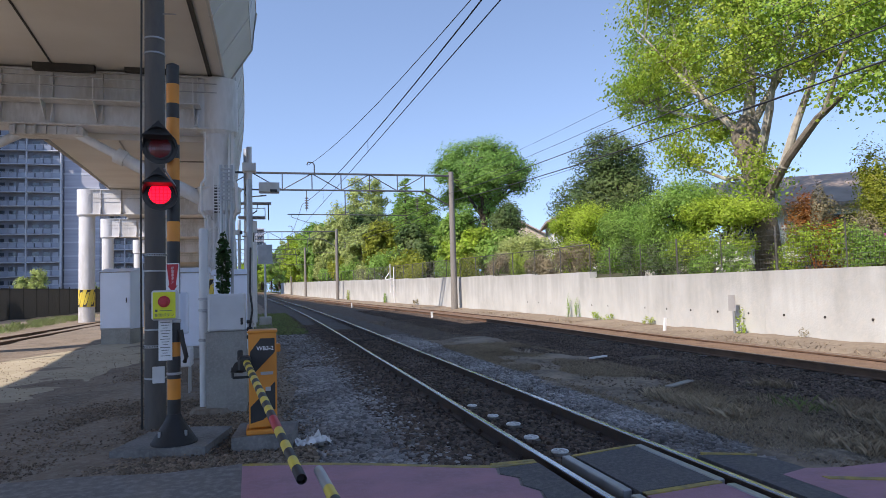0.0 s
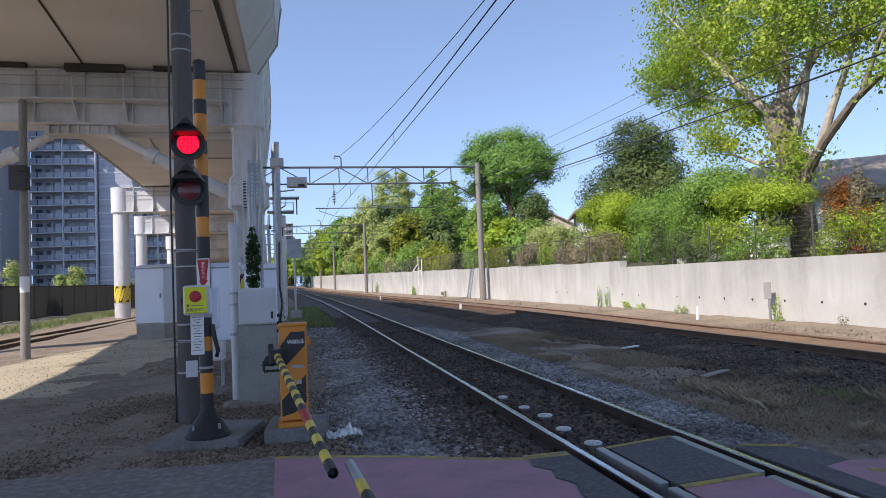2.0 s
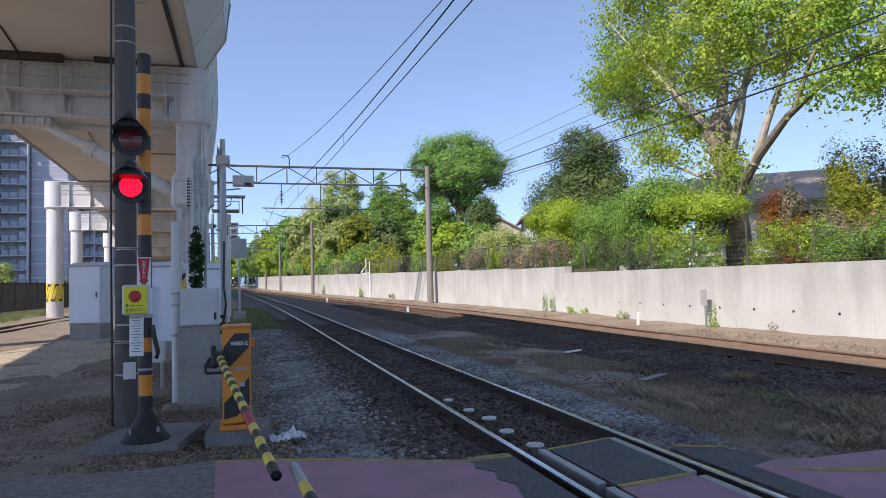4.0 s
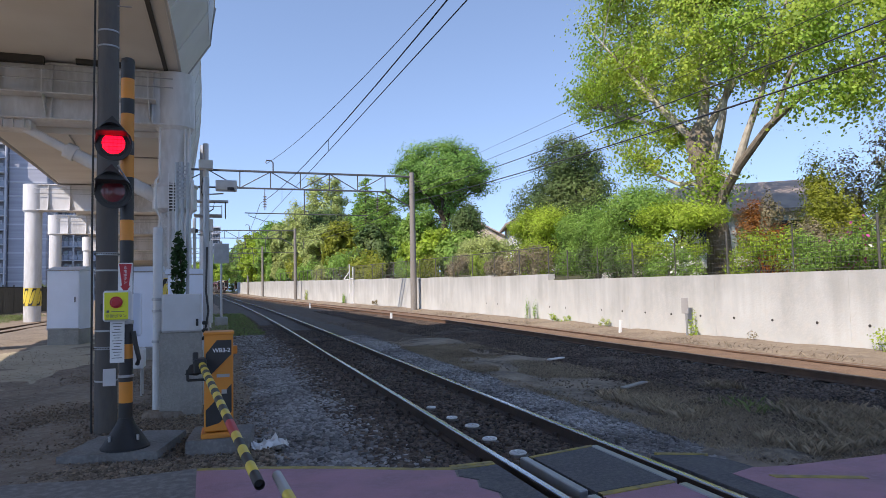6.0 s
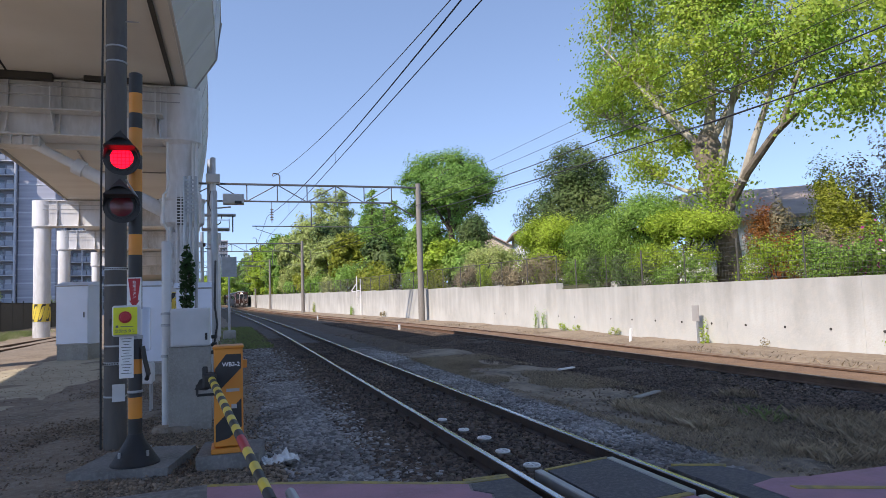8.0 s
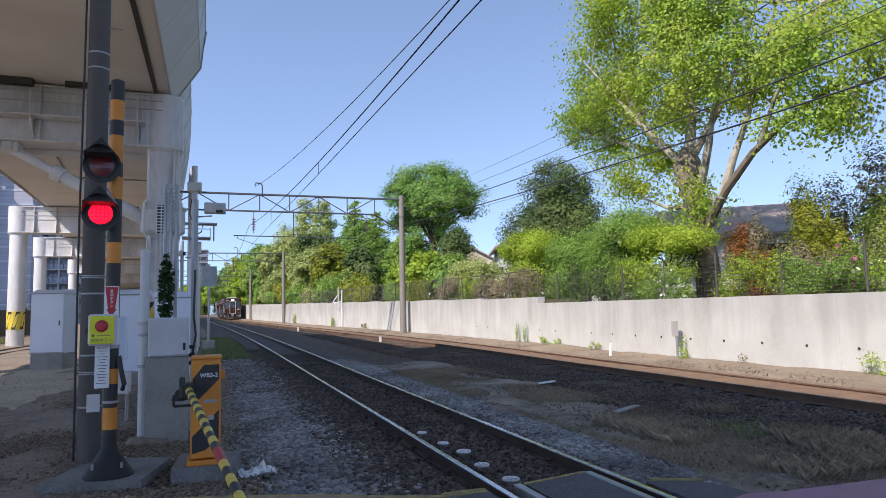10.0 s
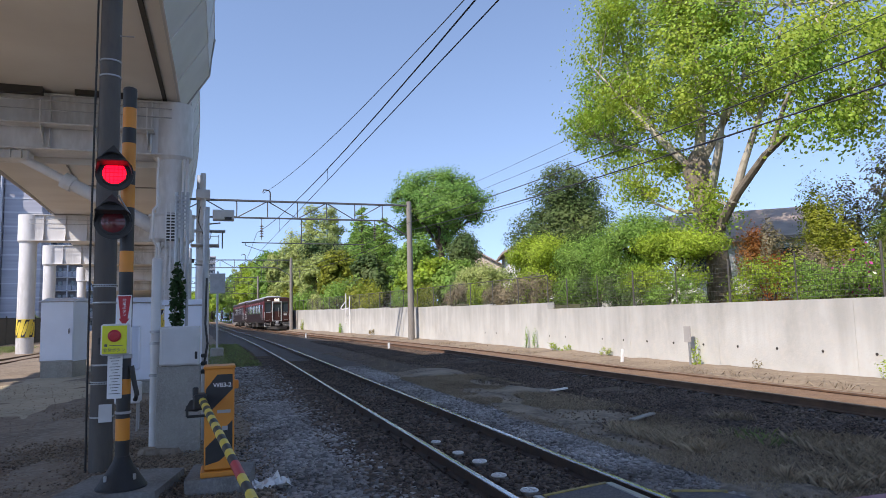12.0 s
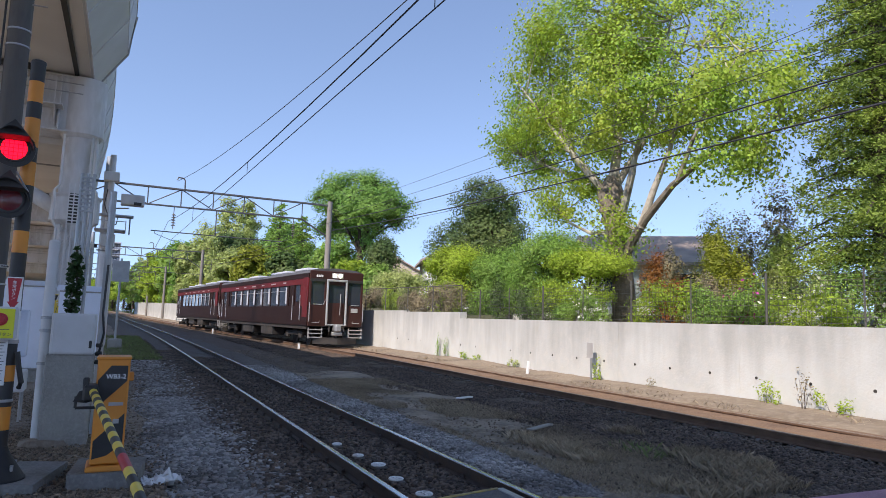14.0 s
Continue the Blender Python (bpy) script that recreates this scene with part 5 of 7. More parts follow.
# ---- diesel train ----
def rail_car(label, cab):
    """A two-bogie diesel car; its front stands at the origin and looks along -y."""
    c = thing("diesel_railcar", label, "train car", group="train cars")
    L, W = 19.6, 1.4
    wins = [3.3 + 1.62 * i for i in range(9)]
    for s in (-1, 1):
        x = s * (W - 0.03)
        part("lower_side", MB().box((x, L / 2, 1.42), (0.06, L - 0.3, 0.94), 0.01), M["maroon"], c, "maroon lower side panel in a shaded tone")
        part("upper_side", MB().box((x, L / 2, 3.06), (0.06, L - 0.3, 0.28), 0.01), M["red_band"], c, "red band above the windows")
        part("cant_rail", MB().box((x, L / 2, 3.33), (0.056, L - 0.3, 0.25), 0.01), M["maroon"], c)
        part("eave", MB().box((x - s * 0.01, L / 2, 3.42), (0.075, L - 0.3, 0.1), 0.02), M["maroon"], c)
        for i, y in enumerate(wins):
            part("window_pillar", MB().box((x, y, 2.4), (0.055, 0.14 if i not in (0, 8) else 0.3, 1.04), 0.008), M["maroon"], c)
        for y in wins[:-1]:
            w = part("side_window", MB().box((x - s * 0.012, y + 0.81, 2.4), (0.02, 1.5, 0.98), 0.004), M["pane"], c, "reflecting tinted window")
            part("window_rail", MB().box((x + s * 0.0, y + 0.81, 2.66), (0.03, 1.5, 0.025)), M["silver"], w)
            part("curtain", MB().box((x - s * 0.001, y + 0.3, 2.42), (0.012, 0.32, 0.86)), M["facade"], w, "pale curtain behind the glass")
        for y in (1.75, 18.0):
            dr = part("door", MB().box((x - s * 0.035, y, 2.1), (0.04, 0.95, 2.2), 0.01), M["maroon"], c, "recessed maroon door")
            part("door_window", MB().box((x - s * 0.01, y, 2.5), (0.02, 0.55, 0.8), 0.01), M["pane"], dr)
            for k in (-0.6, 0.6):
                part("handrail", MB().rod((x + s * 0.06, y + k, 1.2), (x + s * 0.06, y + k, 2.4), 0.018, n=6), M["silver"], dr)
            for k in (-0.85, 0.85):
                part("door_surround", MB().box((x, y + k, 2.4), (0.058, 0.72, 1.06), 0.008), M["red_band"] if y < 5 and k < 0 else M["maroon"], c)
        br = MB()
        for i in range(6):
            br.box((x + s * 0.032, 3.9 + 2.1 * i, 3.08), (0.012, 0.9 if i % 2 else 0.5, 0.07))
        part("writing_bar", br, M["silver"], c, "pale lettering bars along the band")
        part("skirt", MB().box((x - s * 0.05, L / 2, 0.88), (0.05, L - 0.6, 0.2), 0.01), M["under"], c)
    if cab:
        for s in (-1, 1):
            part("corner_panel", MB().box((s * (W - 0.024), 0.52, 2.3), (0.06, 0.72, 1.9), 0.012), M["red_band"], c, "red corner panel beside the cab")
    rf = MB()
    prof = [(-1.41, 3.45), (-1.3, 3.58), (-0.95, 3.68), (0, 3.74), (0.95, 3.68), (1.3, 3.58), (1.41, 3.45)]
    rf.v = [(x, y, z) for y in (0.04, L - 0.04) for x, z in prof]
    k = len(prof)
    rf.f = [(i, i + 1, k + i + 1, k + i) for i in range(k - 1)] + [tuple(range(k))[::-1], tuple(range(k, 2 * k)), (0, k, 2 * k - 1, k - 1)]
    part("roof", rf, M["roof_grey"], c, smooth=True)
    for y, ln in ((3.4, 2.0), (7.5, 3.0), (13.0, 2.4), (16.6, 1.4)):
        part("roof_unit", MB().box((0, y, 3.79), (1.5, ln, 0.16), 0.05), M["facade"], c, "pale air conditioning cover")
    part("floor_frame", MB().box((0, L / 2, 0.98), (2.6, L - 0.2, 0.12)), M["under"], c)
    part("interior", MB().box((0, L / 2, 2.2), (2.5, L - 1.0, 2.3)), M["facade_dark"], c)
    # ends
    for y, s in ((0.0, -1), (L, 1)):
        for x in (-0.95, 0.95):
            part("front_panel", MB().box((x, y - s * 0.06, 1.45), (0.84, 0.12, 1.0), 0.015), M["maroon_lit_end"], c, "maroon end panel in a lit, reddish brown tone")
        part("front_brow", MB().box((0, y - s * 0.06, 3.35), (2.72, 0.12, 0.46), 0.03), M["maroon_lit_end"], c)
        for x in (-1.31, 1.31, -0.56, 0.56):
            part("front_pillar", MB().box((x, y - s * 0.07, 2.5), (0.1, 0.12, 1.3), 0.015), M["maroon_lit_end"], c)
        for x in (-0.93, 0.93):
            part("cab_window", MB().box((x, y - s * 0.09, 2.5), (0.68, 0.06, 1.2), 0.01), M["pane"], c, "dark cab window")
        for x in (-0.95, 0.95):
            part("number_band", MB().box((x, y + s * 0.006, 3.13), (0.78, 0.02, 0.13), 0.003), M["black"], c)
        gd = part("gangway_door", MB().box((0, y - s * 0.1, 1.52), (0.86, 0.06, 1.1), 0.01).box((0, y - s * 0.1, 3.02), (0.86, 0.06, 0.2), 0.01), M["maroon_lit_end"], c)
        part("door_window", MB().box((0, y - s * 0.1, 2.5), (0.86, 0.04, 0.9), 0.01), M["pane"], gd)
        part("door_rail", MB().rod((0.2, y + s * 0.0, 1.5), (0.2, y + s * 0.0, 2.5), 0.018, n=6), M["silver"], gd)
        fr = MB()
        for x in (-0.48, 0.48):
            fr.box((x, y + s * 0.03, 2.1), (0.09, 0.1, 2.15), 0.02)
        fr.box((0, y + s * 0.03, 3.14), (1.05, 0.1, 0.1), 0.02).box((0, y + s * 0.05, 1.02), (1.05, 0.14, 0.06), 0.01)
        part("gangway_frame", fr, M["silver"], c, "pale metal frame round the end door")
        for x in (-1.36, 1.36):
            part("corner_rail", MB().line([(x, y + s * 0.02, 1.15), (x, y + s * 0.08, 1.2), (x, y + s * 0.08, 2.0), (x, y + s * 0.02, 2.05)], 0.02, 6), M["silver"], c)
            part("hand_hold", MB().line([(x * 0.88, y + s * 0.05, 1.12), (x * 0.62, y + s * 0.05, 1.12), (x * 0.62, y + s * 0.05, 1.2)], 0.015, 5).box((x * 0.7, y + s * 0.012, 1.98), (0.42, 0.02, 0.03)), M["silver"], c)
            st0 = MB()
            for z in (0.42, 0.6, 0.78):
                st0.box((x * 0.75, y + s * 0.05, z), (0.72, 0.06, 0.045), 0.008)
            st0.box((x * 0.5, y + s * 0.02, 0.62), (0.05, 0.05, 0.5)).box((x * 0.98, y + s * 0.02, 0.62), (0.05, 0.05, 0.5))
            part("step_guard", st0, M["grey_dark"], c, "grey barred step guard")
        part("coupler", MB().box((0, y + s * 0.22, 0.86), (0.3, 0.5, 0.32), 0.06).box((0, y + s * 0.2, 0.6), (0.5, 0.25, 0.2), 0.04), M["galv"], c, "worn grey coupler head")
        part("hose", MB().line([(0.35, y + s * 0.1, 0.95), (0.38, y + s * 0.2, 0.7), (0.34, y + s * 0.1, 0.55)], 0.03, 6).line([(-0.35, y + s * 0.1, 0.95), (-0.38, y + s * 0.2, 0.7), (-0.34, y + s * 0.1, 0.55)], 0.03, 6), M["under"], c)
        part("plough", MB().add([(-1.1, y, 0.12), (1.1, y, 0.12), (1.1, y, 0.42), (-1.1, y, 0.42), (0, y + s * 0.3, 0.1), (0, y + s * 0.25, 0.42)], [(0, 4, 5, 3), (4, 1, 2, 5), (0, 3, 2, 1), (3, 5, 2), (0, 1, 4)]), M["under"], c)
        if cab and s == -1:
            for x in (-0.14, 0.14):
                part("headlight", MB().lathe([(0.095, 0), (0.095, 0.03), (0.0, 0.04)], 16, Matrix.Translation((x, y - 0.01, 3.38)) @ FACE), M["headlight"], c, "lit warm headlight", smooth=True)
            part("headlight_case", MB().box((0, y - 0.005, 3.38), (0.58, 0.03, 0.24), 0.01), M["silver"], c)
            for i in range(4):
                part("writing_bar", MB().box((-1.03 + 0.09 * i, y - 0.012, 3.33), (0.06, 0.02, 0.11)), M["white"], c)
            part("emblem", MB().box((0.93, y - 0.014, 1.73), (0.36, 0.012, 0.2), 0.004), M["silver"], c, "plain pale emblem plate")
            part("wiper", MB().rod((-0.7, y - 0.06, 1.95), (-0.5, y - 0.06, 2.35), 0.012, n=5), M["silver"], c)
    for yb in (3.0, L - 3.0):
        bg = part("bogie", MB().box((-1.0, yb, 0.55), (0.14, 2.6, 0.22), 0.03).box((1.0, yb, 0.55), (0.14, 2.6, 0.22), 0.03).box((0, yb, 0.6), (2.0, 0.5, 0.25), 0.03), M["under"], c)
        for yy in (-1.05, 1.05):
            for s in (-1, 1):
                wh = part("wheel", MB().lathe([(0.1, -0.07), (0.43, -0.065), (0.43, 0.05), (0.1, 0.06)], 24, Matrix.Translation((s * 0.56, yb + yy, 0.43)) @ pose(0, 0, 0, 0, 90, 0)), M["under"], bg, smooth=True)
                part("axle_box", MB().box((s * 1.02, yb + yy, 0.46), (0.2, 0.34, 0.3), 0.04), M["under"], bg)
    for x, y, sy in ((-0.95, 7.2, 2.2), (0.95, 7.4, 2.4), (-0.9, 11.6, 2.6), (0.9, 11.4, 2.0)):
        part("equipment_box", MB().box((x, y, 0.62), (0.75, sy, 0.6), 0.04), M["under"], c)
    return c


CARS = [rail_car("dark maroon diesel railcar with a red window band, lit headlights", True)]
CARS.append(rail_car("dark maroon diesel railcar coupled behind the leading car", False))


# ---- trees and planting ----
def blob_points(rng, n, c, r, hollow=0.35):
    d = rng.normal(size=(n, 3))
    d /= np.linalg.norm(d, axis=1)[:, None]
    k = rng.uniform(hollow, 1.0, n) ** 0.6
    return np.array(c) + d * k[:, None] * np.array(r)


def tree(name, label, at, trunk_h, trunk_r, lobes, clusters, per, spread, leaf, leaf_m, bark, seed, lean=(0, 0), limbs=7, category="tree", group="", flat=0.2, thick=0.5, upright=0.0):
    """A tapered trunk with limbs and a crown of leaf clusters round the limb ends. lobes: (centre, radii, share)."""
    rng = np.random.default_rng(seed)
    t = thing(name, label, category, at, 0, group)
    top = Vector((lean[0], lean[1], trunk_h))
    tr = MB()
    tr.line([(0, 0, -0.3), (lean[0] * 0.2, lean[1] * 0.2, trunk_h * 0.3), (lean[0] * 0.6, lean[1] * 0.6, trunk_h * 0.7), tuple(top)], [trunk_r * 1.35, trunk_r, trunk_r * 0.9, trunk_r * 0.8], 10)
    part("trunk", tr, M["bark_dark"], t, smooth=True)
    pts = np.concatenate([blob_points(rng, max(3, int(clusters * s)), c, r) for c, r, s in lobes])
    lb = MB()
    ends = pts[rng.choice(len(pts), min(limbs, len(pts)), replace=False)]
    nodes = [top]
    for e in ends:
        e = Vector(e)
        m1 = top.lerp(e, 0.35) + Vector(rng.normal(size=3) * 0.25) + Vector((0, 0, 0.08 * (e - top).length))
        m2 = top.lerp(e, 0.7) + Vector(rng.normal(size=3) * 0.25) + Vector((0, 0, 0.06 * (e - top).length))
        if upright:
            g = e - top
            m1 = top + Vector((g.x * 0.2, g.y * 0.2, 0.42 * max(g.z, 1.0))) + Vector(rng.normal(size=3) * 0.12)
            m2 = top + Vector((g.x * 0.5, g.y * 0.5, 0.75 * max(g.z, 1.0))) + Vector(rng.normal(size=3) * 0.2)
        lb.line([top - Vector((0, 0, 0.3)), m1, m2, e], [trunk_r * thick, trunk_r * thick * 0.68, trunk_r * thick * 0.38, trunk_r * 0.06], 7)
        nodes += [m1, m2, top.lerp(m1, 0.6), m1.lerp(m2, 0.5), e]
    na = np.array([tuple(q) for q in nodes])
    for p in pts:
        d = np.linalg.norm(na - p, axis=1) + 0.4 * np.maximum(0, na[:, 2] - p[2])
        q = Vector(na[int(d.argmin())])
        p = Vector(p)
        mid = q.lerp(p, 0.5) + Vector(rng.normal(size=3) * 0.12)
        lb.line([q, mid, p], [trunk_r * 0.13, trunk_r * 0.08, trunk_r * 0.03], 4)
    part("branchwork", lb, bark, t, smooth=True, fix=False)
    n = per * len(pts)
    base = np.repeat(pts, per, 0)
    d = rng.normal(size=(n, 3)) * np.array([1, 1, 0.7])
    d /= np.maximum(1.0, np.linalg.norm(d, axis=1) / 1.7)[:, None]
    p = base + d * spread * np.repeat(rng.uniform(0.7, 1.25, len(pts)), per)[:, None]
    mid = pts.mean(0)
    v, f = leaves(n, None, None, leaf, rng, flat, p, out=d * 0.8 + (base - mid) / np.linalg.norm(base - mid, axis=1)[:, None])
    leaf_part("crown", v, f, leaf_m, t)
    return t


def conifer(label, at, h, r, leaf_m, seed, leaf=0.11, tiers=20, per=26, bare=0.08, group="", droop=0.25, name="conifer", power=0.75):
    rng = np.random.default_rng(seed)
    t = thing(name, label, "tree", at, 0, group)
    part("trunk", MB().line([(0, 0, -0.3), (0, 0, h * 0.5), (0, 0, h)], [h * 0.022, h * 0.014, 0.02], 8), M["bark_dark"], t, smooth=True)
    br, ps = MB(), []
    for i in range(tiers):
        u = bare + (1 - bare) * i / tiers
        n = 7 if u < 0.8 else 5
        for k in range(n):
            a = 2 * math.pi * (k + rng.uniform(-0.3, 0.3)) / n + i * 0.7
            ln = r * (1 - u) ** power * rng.uniform(0.65, 1.15) + 0.15
            z = h * u + rng.uniform(-0.5, 0.5) * h / tiers
            e = Vector((math.cos(a) * ln, math.sin(a) * ln, z - droop * ln))
            m0 = Vector((e.x * 0.5, e.y * 0.5, z + 0.04 * ln))
            br.line([(0, 0, z), m0, e], [0.05, 0.03, 0.008], 4)
            for s in np.linspace(0.2, 1.0, max(3, int(ln * 3.2))):
                q = m0.lerp(e, s * 2 - 1) if s > 0.5 else Vector((0, 0, z)).lerp(m0, s * 2)
                w = 0.1 + 0.22 * ln * (1.1 - s)
                g0 = rng.normal(size=(per // 3, 3)) * np.array([w, w, 0.07]) + np.array(q)
                ps.append(g0)
    tagged(part("branchwork", br, M["bark_dark"], t, fix=False), kind="stuff")
    p = np.concatenate(ps)
    v, f = leaves(len(p), None, None, leaf * 0.78, rng, 0.45, p, 0.45)
    leaf_part("crown", v, f, leaf_m, t)
    return t


def shrub(label, at, size, n, leaf, leaf_m, seed, name="shrub", petals=None, lumps=7, group="shrubs on the terrace"):
    rng = np.random.default_rng(seed)
    t = thing(name, label, "shrub", at, 0, group)
    cs = rng.normal(size=(lumps, 3)) * np.array([0.42, 0.42, 0.25]) * np.array(size)
    cs[:, 2] += size[2] * 0.55
    st0 = MB()
    ps, outs = [], []
    for c in cs:
        k = min(1.0, size[2] * 0.35)
        st0.line([(0, 0, -0.15), tuple(c * 0.5 + np.array([0, 0, 0.05])), tuple(c)], [0.03 * k, 0.02 * k, 0.008 * k], 4)
        k = n // lumps
        d = rng.normal(size=(k, 3))
        d /= np.linalg.norm(d, axis=1)[:, None]
        lump = 1 + 0.35 * np.sin(d @ rng.normal(size=3) * 5.0 + rng.uniform(0, 6))[:, None]
        ps.append(c + d * lump * (rng.uniform(0.45, 1, (k, 1)) ** 0.5) * np.array(size) * rng.uniform(0.3, 0.55))
        outs.append(d)
    part("stem", st0, M["bark_dark"], t, fix=False)
    p = np.concatenate(ps)
    p[:, 2] = np.maximum(p[:, 2], 0.0)
    v, f = leaves(len(p), None, None, leaf, rng, 0.15, p, out=np.concatenate(outs))
    leaf_part("foliage", v, f, leaf_m, t)
    if petals:
        q = p[rng.choice(len(p), min(len(p), 160), replace=False)]
        q = q[q[:, 0] < size[0] * 0.2]
        v, f = leaves(len(q), None, None, 0.05, rng, 0.0, q + np.array([-0.05, 0, 0.03]))
        leaf_part("blossom", v, f, petals, t)
    return t


# the great plane tree
def plane_tree():
    """A knotted trunk with upright pale limbs, a second stem that leans far out, and leaf clusters on twigs."""
    rng = np.random.default_rng(11)
    x0, y0, z0 = 16.0, 18.1, 1.6
    t = thing("plane_tree", "large airy plane tree with fresh yellow-green leaves", "tree", (x0, y0, z0))
    loc = lambda x, y, z: (x, y - y0, z - z0)
    tr = MB().line([loc(0, 18.0, 1.3), loc(0, 18.05, 2.2), loc(0, 18.1, 3.1), loc(0.05, 18.3, 4.3), loc(0, 18.55, 5.2), loc(0, 18.72, 5.9), loc(0, 18.8, 6.5), loc(0, 18.7, 7.1)], [0.52, 0.42, 0.38, 0.36, 0.37, 0.43, 0.5, 0.22], 14)
    for a in range(9):
        k = Vector(loc(0.36 * math.sin(a * 2.4), 18.75 + 0.36 * math.cos(a * 2.4), 5.5 + 0.15 * a))
        tr.lathe([(0.02, -0.16), (0.14, -0.1), (0.17, 0.0), (0.13, 0.11), (0.02, 0.16)], 8, Matrix.Translation(k))
    part("trunk", tr, M["bark_mid"], t, "dark knotted trunk", smooth=True)
    limbs = [
        ([(0, 18.9, 6.3), (-0.2, 19.46, 7.08), (-0.5, 20.4, 8.2), (-0.7, 21.2, 9.9), (-0.6, 21.9, 11.8), (-0.5, 22.3, 13.2)], 0.2),
        ([(0, 18.7, 6.6), (0.1, 18.5, 8.4), (0.0, 18.5, 9.9), (0.1, 18.5, 12.6), (0.0, 18.7, 14.2)], 0.21),
        ([(0, 18.2, 5.5), (-0.3, 17.33, 6.9), (-0.3, 17.04, 7.86), (-0.1, 16.77, 9.0), (0.2, 16.2, 11.3), (0.3, 15.8, 13.0)], 0.16),
        ([(0, 18.85, 6.8), (0.6, 19.2, 8.6), (0.9, 19.6, 10.8), (0.8, 20.2, 13.0)], 0.16),
        ([(0, 18.6, 6.6), (1.0, 18.0, 8.6), (1.6, 17.4, 10.6), (1.8, 16.6, 12.6)], 0.15),
        ([(-0.2, 18.9, 6.5), (-1.2, 19.6, 8.0), (-1.8, 20.6, 9.6), (-2.0, 21.6, 10.8)], 0.13),
        ([(0, 19.4, 7.0), (-0.3, 21.0, 7.6), (-0.6, 22.8, 8.4), (-0.7, 24.6, 9.2)], 0.12),
        ([(0, 18.4, 4.9), (-0.4, 19.44, 5.0), (-0.7, 20.4, 5.5), (-0.8, 21.2, 6.3)], 0.1),
        ([(0.0, 18.0, 2.6), (-0.1, 17.9, 3.9), (-0.15, 17.6, 4.4), (-0.2, 16.78, 5.21), (-0.25, 15.5, 6.17), (-0.2, 14.45, 6.71), (0, 13.28, 7.25), (0.2, 11.95, 7.6)], 0.24),
        ([(-0.2, 17.0, 4.95), (-0.1, 16.5, 6.2), (0.0, 15.9, 7.4), (0.1, 15.3, 9.0), (0.1, 14.6, 10.6)], 0.15),
        ([(-0.25, 15.3, 6.25), (-0.5, 14.4, 7.4), (-0.6, 13.4, 8.6), (-0.5, 12.6, 9.6)], 0.09),
    ]
    nodes = []
    for pts, r in limbs:
        n = len(pts)
        part("limb", MB().line([loc(*p) for p in pts], [max(0.025, r * (1 - i / (n - 0.6))) for i in range(n)], 9), M["bark_mid"] if r == 0.24 else M["bark"], t, "pale flaking limb", smooth=True)
        for a, b in zip(pts[1:], pts[2:]):
            nodes += [Vector(loc(*a)).lerp(Vector(loc(*b)), u) for u in (0.0, 0.5, 1.0)]
    lobes = [((0, 21.0, 11.3), (2.8, 4.2, 2.9), 95), ((0.2, 16.4, 10.6), (2.8, 3.9, 3.2), 95), ((0.1, 18.8, 13.3), (2.8, 4.6, 1.9), 95), ((0, 13.0, 8.4), (1.5, 2.1, 1.7), 42), ((-0.4, 23.4, 9.6), (1.5, 2.3, 1.9), 48),
             ((0, 18.6, 9.2), (2.8, 4.6, 1.6), 40), ((0.0, 13.6, 6.7), (1.0, 1.9, 0.7), 16), ((-0.5, 21.0, 6.6), (1.0, 1.6, 1.1), 24), ((-0.3, 18.6, 4.9), (0.8, 1.0, 1.2), 14)]
    ps = np.concatenate([blob_points(rng, k, loc(*c), r, 0.45) for c, r, k in lobes])
    na = np.array([tuple(q) for q in nodes])
    tw = MB()
    for p in ps:
        d = np.linalg.norm(na - p, axis=1) + 0.5 * np.maximum(0, na[:, 2] - p[2])
        q, p = Vector(na[int(d.argmin())]), Vector(p)
        tw.line([q, q.lerp(p, 0.5) + Vector(rng.normal(size=3) * 0.14), p], [0.035, 0.022, 0.008], 4)
    tagged(part("twig", tw, M["bark"], t, fix=False), kind="stuff")
    per = 190
    n = per * len(ps)
    d = rng.normal(size=(n, 3)) * np.array([1, 1, 0.8])
    base = np.repeat(ps, per, 0)
    p = base + d * 0.37 * np.repeat(rng.uniform(0.6, 1.4, len(ps)), per)[:, None]
    c = np.array(loc(0, 18.3, 9.5))
    v, f = leaves(n, None, None, 0.057, rng, 0.2, p, 0.75, out=d * 0.5 + (base - c) / 5.0)
    leaf_part("crown", v, f, M["leaf_plane"], t)


plane_tree()

conifer("tall conifer with drooping yellow-green boughs", (17.4, 9.9, 1.7), 15.0, 2.9, M["leaf_conifer"], 21, 0.06, 30, 420, power=1.0, droop=0.2)
conifer("tall conifer with drooping yellow-green boughs", (20.5, 5.0, 1.8), 12.0, 3.0, M["leaf_conifer"], 22, 0.09, 26, 60)
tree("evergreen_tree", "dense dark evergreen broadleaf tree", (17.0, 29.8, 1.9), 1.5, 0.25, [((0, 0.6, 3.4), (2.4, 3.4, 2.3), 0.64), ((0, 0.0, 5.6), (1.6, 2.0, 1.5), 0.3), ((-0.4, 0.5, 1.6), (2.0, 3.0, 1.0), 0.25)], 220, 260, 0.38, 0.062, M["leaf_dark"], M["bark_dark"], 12)
